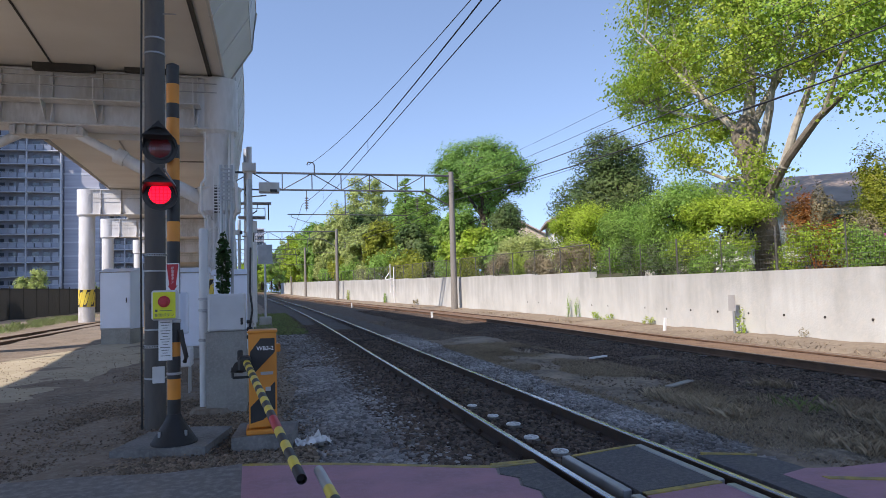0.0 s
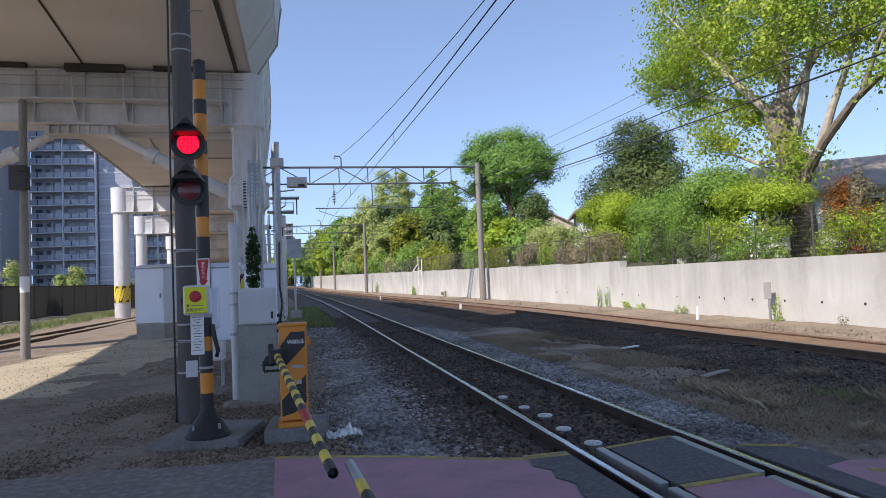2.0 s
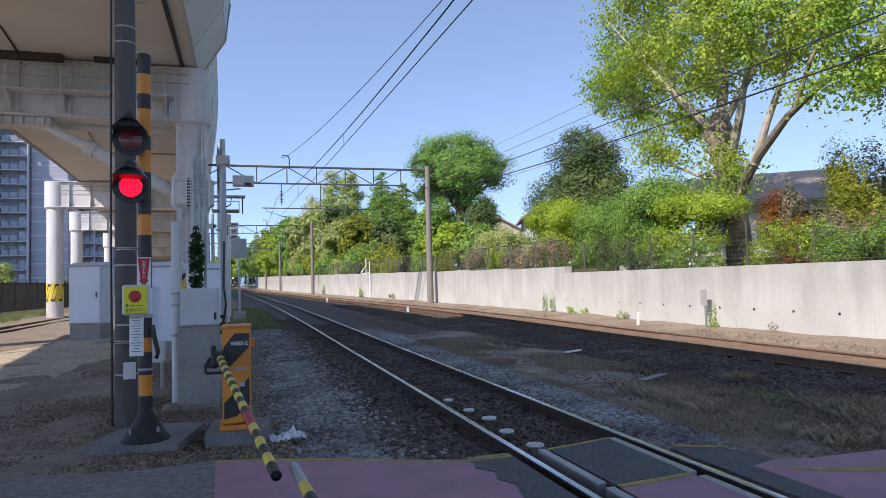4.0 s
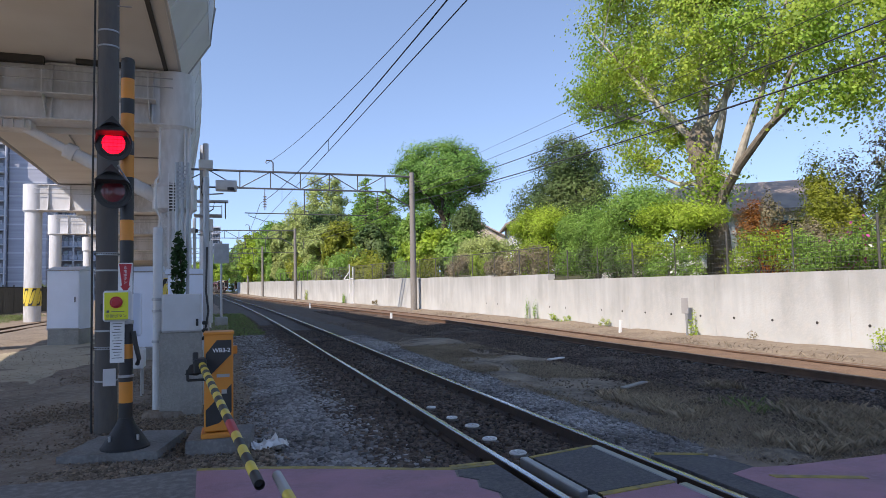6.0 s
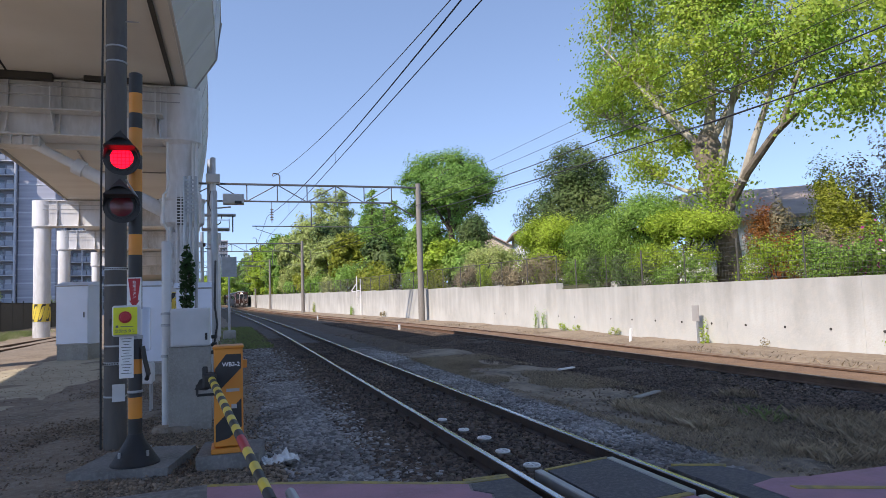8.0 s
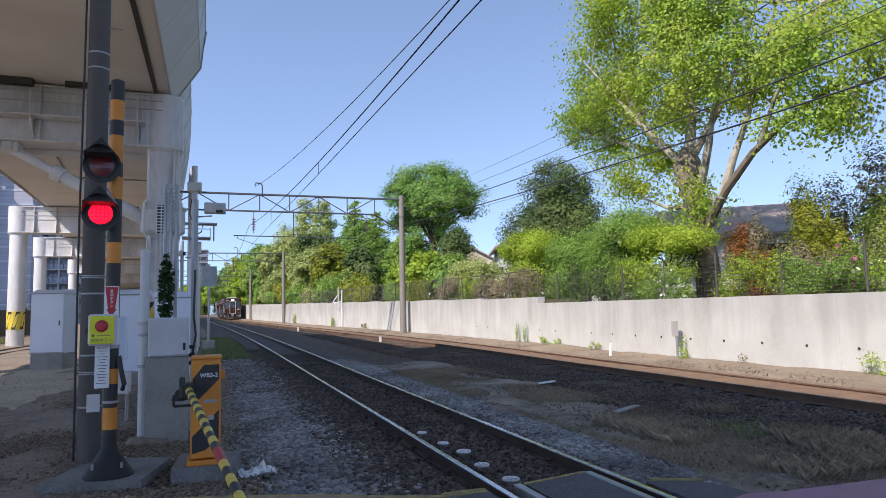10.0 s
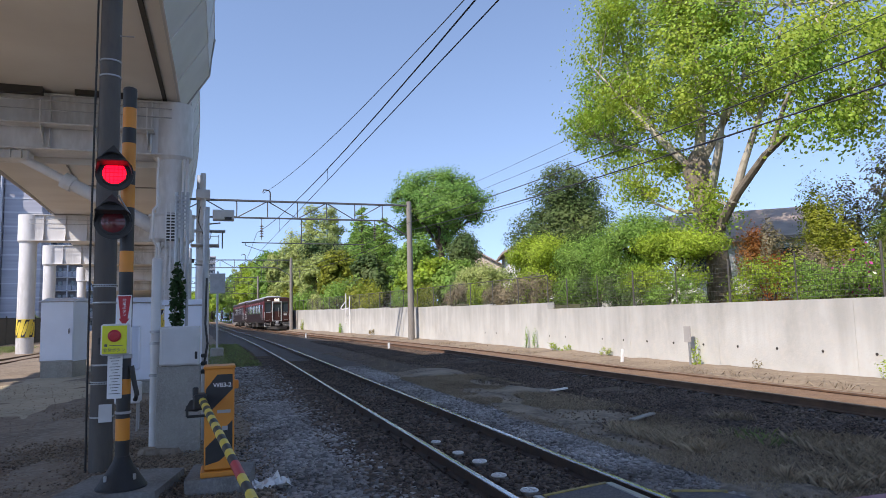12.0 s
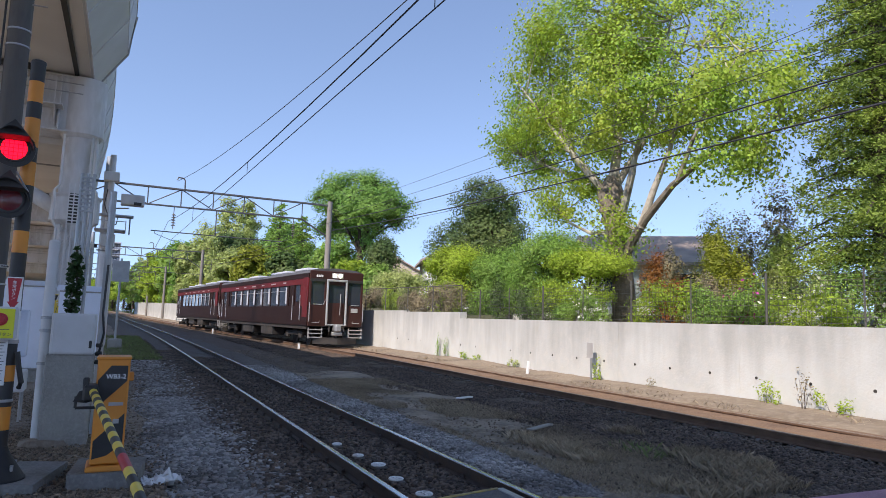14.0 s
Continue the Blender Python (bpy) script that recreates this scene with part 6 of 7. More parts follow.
tree("round_tree", "broad round-crowned green tree with layered boughs", (18.6, 55.0, 2.2), 5.4, 0.35, [((0, 0, 9.0), (4.8, 5.4, 2.0), 0.5), ((0, 0.6, 10.9), (3.7, 3.9, 1.5), 0.28), ((-1, -3.4, 8.0), (2.0, 2.2, 1.3), 0.1), ((-1, 4.0, 7.6), (2.0, 2.4, 1.3), 0.1), ((0, 0, 5.6), (3.0, 4.4, 1.5), 0.1)], 250, 190, 0.48, 0.095, M["leaf_round"], M["bark_dark"], 13, limbs=12, flat=0.5)
tree("conifer_tree", "dark grey-green tree beside the round tree", (18.8, 50.0, 2.2), 2.6, 0.15, [((0, 0, 3.8), (1.1, 1.3, 2.2), 1.0)], 90, 120, 0.38, 0.1, M["leaf_dark"], M["bark_dark"], 14)
BUSH = "mid-green bushy tree behind the mesh fence"
tree("bushy_tree", BUSH, (14.9, 21.4, 1.7), 1.2, 0.16, [((0, 0.2, 2.2), (1.2, 1.5, 1.1), 0.45), ((0, -0.9, 2.7), (0.9, 0.9, 0.7), 0.3), ((-0.6, 0, 0.8), (0.8, 1.9, 0.7), 0.25)], 110, 300, 0.34, 0.044, M["leaf_mid"], M["bark_dark"], 15)
tree("bushy_tree", "fresh bright green maple bush behind the fence", (14.5, 18.2, 1.65), 1.0, 0.1, [((0, 0, 2.0), (1.1, 1.9, 0.42), 0.6), ((-0.3, 0.6, 0.9), (0.8, 1.7, 0.6), 0.4)], 100, 280, 0.27, 0.04, M["leaf_bright"], M["bark_dark"], 16, flat=0.7)
tree("bushy_tree", "fresh bright green maple bush before the dark tree", (14.4, 28.0, 1.8), 1.1, 0.12, [((0, 0.3, 2.5), (1.1, 2.0, 0.75), 0.65), ((-0.4, 0, 1.0), (0.9, 2.0, 0.8), 0.35)], 100, 260, 0.33, 0.046, M["leaf_bright"], M["bark_dark"], 17, flat=0.7)
tree("bushy_tree", BUSH, (15.0, 24.6, 1.7), 1.2, 0.15, [((0, 0, 1.9), (1.2, 1.5, 1.1), 0.7), ((-0.5, 0, 0.8), (0.9, 1.8, 0.8), 0.3)], 105, 300, 0.34, 0.046, M["leaf_mid"], M["bark_dark"], 18)
tree("bushy_tree", "loose green bush before the pale house", (15.5, 38.5, 2.0), 1.0, 0.12, [((0, 0, 1.5), (1.6, 2.6, 1.0), 1.0)], 60, 170, 0.34, 0.075, M["leaf_pale"], M["bark_dark"], 19)
rows = [
    ("dense clipped green shrub along the wall top", 12.65, 12.7, 0.75, 1.2, 1.1, "leaf_bright", None), ("dense clipped green shrub along the wall top", 12.7, 11.2, 0.7, 1.0, 0.8, "leaf_mid", None),
    ("low shrub with white blossom on the wall top", 12.7, 8.6, 0.7, 1.1, 0.75, "leaf_bright", "petal_white"), ("low shrub with white blossom on the wall top", 12.8, 6.6, 0.8, 1.1, 0.8, "leaf_mid", "petal_white"),
    ("azalea bush with pink blossom", 12.9, 10.3, 0.5, 0.6, 0.85, "leaf_mid", "petal_pink"), ("low shrub with white blossom on the wall top", 12.6, 15.6, 0.5, 0.9, 0.7, "leaf_mid", "petal_white"),
    ("loose green shrub overgrowing the mesh fence", 13.0, 17.5, 0.5, 0.7, 0.7, "leaf_mid", None), ("loose green shrub overgrowing the mesh fence", 13.1, 19.5, 0.6, 0.9, 1.0, "leaf_dark", None), ("loose green shrub overgrowing the mesh fence", 13.1, 21.3, 0.6, 0.9, 1.15, "leaf_dark", None),
    ("shrub with copper-red young leaves", 15.4, 15.3, 0.85, 0.9, 2.1, "leaf_red", None), ("tall yellow-green shrub behind the fence", 16.5, 14.1, 1.0, 1.2, 2.35, "leaf_yellow", None), ("tall yellow-green shrub behind the fence", 19.6, 16.9, 1.2, 1.3, 2.7, "leaf_yellow", None), ("dry tangled brush on the bank below the conifer", 19.6, 15.2, 1.3, 1.4, 3.2, "leaf_dry", None), ("dry tangled brush behind the fence", 14.6, 13.4, 0.7, 0.9, 1.5, "leaf_dry", None), ("tall white-flowering shrub beside the conifer", 18.6, 13.7, 0.9, 1.0, 3.2, "leaf_pale", "petal_white"),
    ("dry tangled brush behind the fence", 14.2, 11.3, 0.8, 1.1, 1.1, "leaf_dry", None), ("tall white-flowering shrub beside the conifer", 14.2, 9.4, 0.6, 0.6, 1.0, "leaf_pale", "petal_white"), ("green shrub below the conifer", 14.2, 7.4, 1.0, 1.2, 1.6, "leaf_mid", None),
    # Evergreen shrubs round the conifer take the darkest leaf colour.
    ("dark evergreen shrub near the conifer", 15.4, 7.6, 1.2, 1.7, 1.9, "leaf_dark", None), ("dark evergreen shrub near the conifer", 15.0, 10.0, 0.9, 1.1, 1.3, "leaf_dark", None), ("dark evergreen shrub near the conifer", 13.4, 5.6, 0.8, 1.4, 1.4, "leaf_dark", "petal_white"),
    ("dark evergreen shrub near the conifer", 18.6, 7.8, 1.8, 2.2, 2.3, "leaf_dark", None), ("dark evergreen shrub near the conifer", 16.6, 5.2, 1.5, 1.9, 2.2, "leaf_dark", None),
    ("green shrub below the conifer", 14.0, 4.6, 1.0, 1.6, 1.6, "leaf_dark", "petal_white"),
    ("dry tangled brush behind the chain fence", 12.7, 25.5, 0.6, 1.6, 1.1, "leaf_dry", None), ("dry tangled brush behind the chain fence", 12.5, 29.0, 0.6, 2.0, 1.1, "leaf_dry", None), ("bright green weed clump on the wall top", 12.2, 31.5, 0.5, 0.9, 0.9, "leaf_bright", None), ("dry tangled brush behind the chain fence", 12.3, 34.0, 0.6, 2.0, 1.0, "leaf_dry", None),
    ("green weeds behind the chain fence", 12.2, 38.5, 0.7, 2.0, 1.2, "leaf_yellow", None), ("green weeds behind the chain fence", 12.0, 43.5, 0.7, 2.4, 1.2, "leaf_mid", None), ("green weeds behind the chain fence", 11.8, 49.0, 0.8, 2.6, 1.4, "leaf_yellow", None),
]
for i, (lab, x, y, rx, ry, rz, lm0, pet) in enumerate(rows):
    x = x if y < 24 else x_wall(y) + 0.95
    shrub(lab, (x, y, wall_top(y) - 0.1), (rx, ry, rz), int(5200 * max(1.0, rz)) if y < 24 else 3400, 0.022 + 0.008 * rz if y < 24 else 0.045, M[lm0], 100 + i, petals=M[pet] if pet else None)
# pale rocks of the garden behind the fence
rng = np.random.default_rng(505)
for x, y, s in ((13.4, 17.9, 0.3), (13.9, 17.1, 0.42), (13.2, 16.6, 0.22), (14.2, 18.6, 0.36), (13.5, 19.0, 0.25), (14.0, 9.6, 0.4), (14.5, 10.2, 0.5), (13.7, 10.4, 0.3), (13.0, 20.3, 0.2)):
    bm = bmesh.new()
    bmesh.ops.create_icosphere(bm, subdivisions=2, radius=s)
    for vt0 in bm.verts:
        k = 1.0 + 0.35 * noise.noise(vt0.co * 2.2 / s + Vector((x, y, 0)))
        vt0.co = Vector((vt0.co.x * k * 1.1, vt0.co.y * k * 1.2, vt0.co.z * k * 0.75))
    me = bpy.data.meshes.new("garden_rock")
    bm.to_mesh(me)
    bm.free()
    me.materials.append(M["rock"])
    ob = new("garden_rock", me)
    ob.matrix_world = pose(x, y, wall_top(y) + s * 0.45, 0, 0, rng.uniform(0, 180))
    tagged(ob, "pale weathered garden rock among the shrubs", "rock", "garden rocks")
# weeds at the wall's foot
for i, (y, h, w, lm0) in enumerate(((23.9, 0.85, 0.14, "leaf_mid"), (23.2, 0.6, 0.12, "leaf_mid"), (21.9, 0.25, 0.5, "leaf_bright"), (20.9, 0.2, 0.4, "leaf_bright"), (14.15, 0.45, 0.18, "leaf_bright"), (18.2, 0.22, 0.3, "leaf_pale"), (9.0, 0.4, 0.35, "leaf_bright"), (8.2, 0.7, 0.25, "leaf_dry"), (7.6, 0.35, 0.3, "leaf_bright"), (12.2, 0.22, 0.25, "leaf_dry"), (46, 0.4, 0.8, "leaf_dry"), (55, 0.9, 0.8, "leaf_mid"), (72, 0.9, 1.0, "leaf_pale"))):
    shrub("wild weed tuft growing at the wall foot", (x_wall(y) - 0.18, y, 0.08 + rise(y)), (min(0.12, w), w, h), 90 if lm0 == "leaf_dry" else 260, 0.024 if y < 30 else 0.06, M[lm0], 200 + i, name="weed", lumps=5, group="weeds")

# the wooded slope beyond
rng = np.random.default_rng(77)
far = [
    (16.6, 57.5, 2.4, 6.6, 2.3, "leaf_mid", 0), (15.4, 51.5, 2.2, 4.6, 1.9, "leaf_bright", 0), (17.6, 49.0, 2.2, 4.4, 1.7, "leaf_mid", 0), (16.0, 66, 3, 9.5, 2.8, "leaf_mid", 1), (13.5, 60, 2, 6.0, 2.2, "leaf_dark", 0), (15.2, 73, 3, 12.0, 3.0, "leaf_mid", 1), (12.5, 70, 2.4, 7.0, 2.4, "leaf_yellow", 0), (18.0, 84, 3, 12.0, 3.5, "leaf_round", 0), (11.5, 80, 2.4, 7.5, 2.6, "leaf_pale", 0), (14.0, 92, 3, 11, 3.2, "leaf_dark", 0),
    (10.2, 92, 2.6, 7.5, 2.8, "leaf_pale", 0), (15.0, 104, 3, 17.5, 5.0, "leaf_pale", 0), (9.5, 104, 2.6, 10, 3.0, "leaf_pale", 0), (13.0, 118, 3, 15, 4.4, "leaf_pale", 0), (8.0, 118, 2.8, 10, 3.2, "leaf_mid", 0), (9.5, 132, 3, 13, 3.6, "leaf_round", 0), (6.4, 130, 2.8, 9, 3.0, "leaf_bright", 0),
    (9.0, 148, 3, 14, 4.0, "leaf_mid", 0), (5.6, 146, 2.8, 10, 3.2, "leaf_bright", 0), (7.0, 165, 3, 14, 4.2, "leaf_bright", 0), (4.6, 168, 2.8, 11, 3.4, "leaf_mid", 0), (5.0, 190, 3, 14, 4.6, "leaf_pale", 0), (2.8, 205, 3, 12, 4.4, "leaf_mid", 0), (0.5, 232, 3, 13, 5.0, "leaf_bright", 0), (22, 96, 3, 13, 4.0, "leaf_mid", 0), (20, 125, 3, 15, 5, "leaf_mid", 0), 
    (-3, 258, 3, 13, 5.0, "leaf_mid", 0), (-9, 272, 2, 12, 5.0, "leaf_bright", 0), (-15, 262, 1, 11, 5, "leaf_mid", 0), (5, 262, 3, 14, 5, "leaf_pale", 0),
]
for i, (x, y, z, h, r, lm0, kind0) in enumerate(far):
    if kind0:
        conifer("tiered mid-green conifer on the wooded slope", (x, y, z - 0.6), h, r, M[lm0], 300 + i, 0.15, 18, 60, 0.05, "slope trees", 0.1)
    else:
        tree("slope_tree", "leafy tree on the wooded slope above the railway", (x, y, z - 0.6), h * 0.3, 0.14 + 0.012 * h, [((0, 0, h * 0.5), (r, r * 1.1, h * 0.36), 0.6), ((rng.normal() * 0.5, rng.normal() * 0.6, h * 0.76), (r * 0.7, r * 0.75, h * 0.22), 0.4)], 110, 100, 0.09 * r + 0.14, 0.12 + 0.0007 * y, M[lm0], M["bark_dark"], 400 + i, limbs=6, group="slope trees")
# undergrowth on the far wall top
for i in range(16):
    y = 54 + 8.5 * i
    shrub("dense undergrowth along the top of the far wall", (x_wall(y) + 1.5, y, wall_top(y)), (1.2, 4.4, 2.0 + 0.6 * math.sin(i * 2.1)), 3000, 0.085 + 0.0005 * y, M[("leaf_yellow", "leaf_mid", "leaf_pale", "leaf_mid")[i % 4]], 500 + i, name="undergrowth", lumps=10)

for i in range(8):
    shrub("dense distant hedge closing the end of the railway", (-34 + 7.5 * i, 300 + 4 * (i % 3), -0.4), (5.0, 3.0, 5.5 + (i % 3)), 2200, 0.28, M[("leaf_mid", "leaf_pale", "leaf_round")[i % 3]], 560 + i, name="hedge", lumps=9, group="distant hedge")


# ---- fences ----
fn = thing("mesh_fence", "dark welded mesh fence with posts on the wall", "fence", kind="structure")
hz, vt = MB(), MB()
for y in np.arange(-8.8, 22.2, 2.0):
    part("post", MB().rod((x_wall(y) + 0.17, y, 1.6), (x_wall(y) + 0.17, y, 2.74), 0.026 if round(y) % 4 == 1 else 0.015, n=8), M["fence_mesh"], fn)
for z in [1.72 + 0.115 * i for i in range(9)]:
    hz.rod((x_wall(-9) + 0.13, -9, z), (x_wall(22) + 0.13, 22.2, z), 0.004, n=4)
for y in np.arange(-9, 22.2, 0.1):
    vt.line([(x_wall(y) + 0.13, y, 1.68), (x_wall(y) + 0.13, y, 2.62), (x_wall(y) + 0.05, y, 2.7)], 0.0032, 3)
part("horizontal_wire", hz, M["fence_mesh"], fn)
tagged(part("vertical_wire", vt, M["fence_mesh"], fn, fix=False), kind="stuff")
fn = thing("chain_fence", "weathered chain-link fence with slim posts on the wall", "fence", kind="structure")
for y in np.arange(22.6, 100, 2.5):
    z = wall_top(y)
    part("post", MB().rod((x_wall(y) + 0.15, y, z - 0.05), (x_wall(y) + 0.15, y, z + 1.05), 0.025, n=6), M["fence_mesh"], fn)
dz, tp = MB(), MB()
for y in np.arange(22.6, 70, 0.22):
    for s in (-1, 1):
        dz.rod((x_wall(y) + 0.15, y, wall_top(y) + 0.02), (x_wall(y + s) + 0.15, y + s * 1.0, wall_top(y) + 1.0), 0.004, n=3, cap=False)
tagged(part("mesh", dz, M["fence_mesh"], fn, fix=False), kind="stuff")
part("top_rail", MB().line([(x_wall(y) + 0.15, y, wall_top(y) + 1.05) for y in np.arange(22.6, 100, 2.5)], 0.02, 6), M["fence_mesh"], fn)
gt = thing("white_stair_rail", "white pipe handrail standing out from the wall", "handrail", (x_wall(52) - 0.1, 52, 0.1))
part("post", MB().rod((-0.05, 0, 0), (-0.05, 0, 3.1), 0.04, n=8).rod((-0.05, 1.6, 1.0), (-0.05, 1.6, 3.4), 0.04, n=8), M["white"], gt)
part("loop", MB().line([(-0.05, 0, 2.2), (-0.5, 0.8, 2.1), (-0.5, 1.5, 2.2), (-0.05, 1.6, 2.8)], 0.035, 6), M["white"], gt)

bf = thing("panel_fence", "black slatted panel fence beside the siding", "fence", kind="structure")
pv = MB()
for i in range(40):
    pv.box((0, 0.05 + 0.048 * i, 1.16), (0.012, 0.03, 2.1))
pv.box((0, 1.0, 0.12), (0.03, 1.98, 0.06)).box((0, 1.0, 2.2), (0.03, 1.98, 0.06))
pm = pv.mesh("fence_panel", M["fence_black"])
pmm = MB().box((0, 0, 1.18), (0.08, 0.08, 2.36), 0.01).mesh("fence_post", M["fence_black"])
A, B = Vector((-18.2, 36.0, 0)), Vector((-14.0, 74.0, 0))
nn = 20
ang = -math.degrees(math.atan2(B.x - A.x, B.y - A.y))
for i in range(-8, nn):
    q = A.lerp(B, i / nn)
    for me in (pm, pmm):
        o = part("fence_panel" if me is pm else "fence_post", me, None, bf)
        o.matrix_basis = pose(q.x, q.y, -0.05, 0, 0, ang)


# ---- houses and the apartment block ----
def house(label, at, turn, w, d, h, rise, wall_m, roof_m=None):
    hs0 = thing("house", label, "house", at, turn, "houses beyond the wall")
    part("wall", MB().prism([(-w / 2, -d / 2), (w / 2, -d / 2), (w / 2, d / 2), (-w / 2, d / 2)], -1.0, h), wall_m, hs0)
    part("gable", MB().add([(-w / 2, -d / 2, h), (-w / 2, d / 2, h), (-w / 2, 0, h + rise), (w / 2, -d / 2, h), (w / 2, d / 2, h), (w / 2, 0, h + rise)], [(0, 1, 2), (3, 5, 4), (0, 2, 5, 3), (1, 4, 5, 2), (0, 3, 4, 1)]), wall_m, hs0)
    o = 0.5
    k = rise / (d / 2)
    rf = MB()
    for s in (-1, 1):
        rf.add([(-w / 2 - o, s * (d / 2 + o), h - k * o + 0.03), (w / 2 + o, s * (d / 2 + o), h - k * o + 0.03), (w / 2 + o, 0, h + rise + 0.03), (-w / 2 - o, 0, h + rise + 0.03), (-w / 2 - o, s * (d / 2 + o), h - k * o + 0.2), (w / 2 + o, s * (d / 2 + o), h - k * o + 0.2), (w / 2 + o, 0, h + rise + 0.2), (-w / 2 - o, 0, h + rise + 0.2)],
               [(0, 1, 2, 3), (4, 7, 6, 5), (0, 4, 5, 1), (1, 5, 6, 2), (2, 6, 7, 3), (3, 7, 4, 0)])
    part("roof", rf, roof_m or M["roof_tile"], hs0, "dark tiled pitched roof")
    for x in (-w * 0.25, w * 0.25):
        wd = part("window", MB().box((x, -d / 2 - 0.02, h * 0.62), (1.4, 0.08, 1.1), 0.02), M["white"], hs0)
        part("pane", MB().box((x, -d / 2 - 0.05, h * 0.62), (1.25, 0.05, 0.95)), M["pane"], wd)
    for y in (-d * 0.2, d * 0.22):
        wd = part("window", MB().box((-w / 2 - 0.02, y, h * 0.62), (0.08, 1.3, 1.0), 0.02), M["white"], hs0)
        part("pane", MB().box((-w / 2 - 0.05, y, h * 0.62), (0.05, 1.15, 0.85)), M["pane"], wd)
    return hs0


house("pale plastered house with a brown hipped tile roof", (23.6, 24.9, 1.9), -38.7, 6.0, 5.4, 2.7, 1.35, M["house_wall"])
house("pinkish rendered house with a dark gable roof", (32.5, 82.0, 2.5), 62, 9, 8.0, 5.2, 2.2, M["house_pink"])
house("white rendered house with a grey gable roof", (24.5, 46.5, 2.4), 70, 7, 6.5, 3.7, 1.6, M["house_wall"])


def block(label, x0, x1, y, depth, floors, bays, fh=2.9, z0=0.0, skew=0.0, name="apartment_building"):
    """A slab block with a balcony along each floor."""
    a = thing(name, label, "apartment building", (x0, y, z0), skew, "apartment blocks")
    w, H = x1 - x0, floors * fh
    # The wall behind the balconies is coloured dark to hold their shade.
    part("wall", MB().box((w / 2, depth / 2 + 1.5, H / 2), (w, depth, H)), M["facade_dark"], a, "recessed facade with its shade put into the colour")
    part("roof", MB().box((w / 2, depth / 2 + 0.6, H + 0.3), (w + 0.4, depth + 2.0, 0.6), 0.05), M["facade"], a)
    slab = MB().box((w / 2, 0.75, 0), (w, 1.5, 0.2)).mesh("balcony_slab", M["facade"])
    bw = w / bays
    pan = MB().box((0, 0, 0), (bw * 0.21, 0.05, 0.95)).mesh("balcony_panel", M["balcony"])
    win = MB().box((0, 0, 0), (bw * 0.2, 0.1, 1.9)).mesh("window", M["pane"])
    cur = MB().box((0, 0, 0), (bw * 0.16, 0.1, 1.9)).mesh("window", M["facade"])
    for k in range(floors):
        o = part("balcony", slab, None, a)
        o.location = (0, 0, k * fh + 0.1)
        part("railing", MB().box((w / 2, 0.06, k * fh + 1.3), (w, 0.06, 0.06)), M["facade"], a)
        for b in range(bays):
            for u, me, yy, zz in ((0.13, pan, 0.05, 0.72), (0.38, pan, 0.05, 0.72), (0.62, pan, 0.05, 0.72), (0.87, pan, 0.05, 0.72), (0.22, win, 1.48, 1.25), (0.55, win, 1.48, 1.25), (0.8, cur, 1.47, 1.25)):
                o = part("railing_panel" if me is pan else "window", me, None, a)
                o.location = (bw * (b + u), yy, k * fh + zz)
    for b in range(bays + 1):
        part("pier", MB().box((bw * b, 0.4, H / 2), (0.22, 0.8, H)), M["facade"], a)
    return a


block("tall grey apartment block with glass balconies", -54.5, -41.8, 150, 12, 15, 2)
block("tall grey apartment block with glass balconies", -76.0, -55.5, 138, 12, 15, 4)
block("tall grey apartment block with glass balconies", -34.8, -24.0, 158, 12, 15, 3)
tw = thing("stair_tower", "lavender tiled stair tower between apartment blocks", "tower", (-38.3, 152, 0))
part("shaft", MB().box((0, 3, 22), (6.8, 6, 44.5), 0.1), M["facade_tile"], tw)
for k in range(15):
    part("string_course", MB().box((0, 3, 2.9 * k + 1.4), (6.95, 6.15, 0.3)), M["facade"], tw)
block("distant white apartment block beyond the tracks", -9.5, -2.5, 330, 12, 11, 2, 2.9)
block("distant white apartment block beyond the tracks", -32, -20, 300, 12, 13, 2, 2.9)
for i, (x, y, h) in enumerate(((-30.5, 100, 6.5), (-33, 102, 5), (-26, 108, 4.0), (-36.5, 95, 7))):
    tree("street_tree", "young green street tree before the apartment block", (x, y, 0), h * 0.3, 0.1, [((0, 0, h * 0.55), (1.0, 1.0, h * 0.36), 1.0)], 50, 60, 0.3, 0.14, M["leaf_pale"], M["bark_dark"], 600 + i, limbs=5, group="street trees")
for i, (x, y) in enumerate(((-24.5, 74), (-20.5, 86), (-29, 66))):
    cr = thing("parked_car", "pale parked car behind the black fence", "car", (x, y, -0.1), 80, "parked cars")
    part("body", MB().box((0, 0, 0.65), (4.2, 1.7, 0.7), 0.15), M["white"], cr)
    part("cabin", MB().box((-0.2, 0, 1.2), (2.3, 1.5, 0.55), 0.2), M["pane"], cr)
    for a in (-1.3, 1.3):
        for b in (-0.8, 0.8):
            part("wheel", MB().lathe([(0.05, -0.1), (0.32, -0.1), (0.32, 0.1), (0.05, 0.1)], 16, Matrix.Translation((a, b, 0.32)) @ pose(0, 0, 0, 90, 0, 0)), M["rubber"], cr)


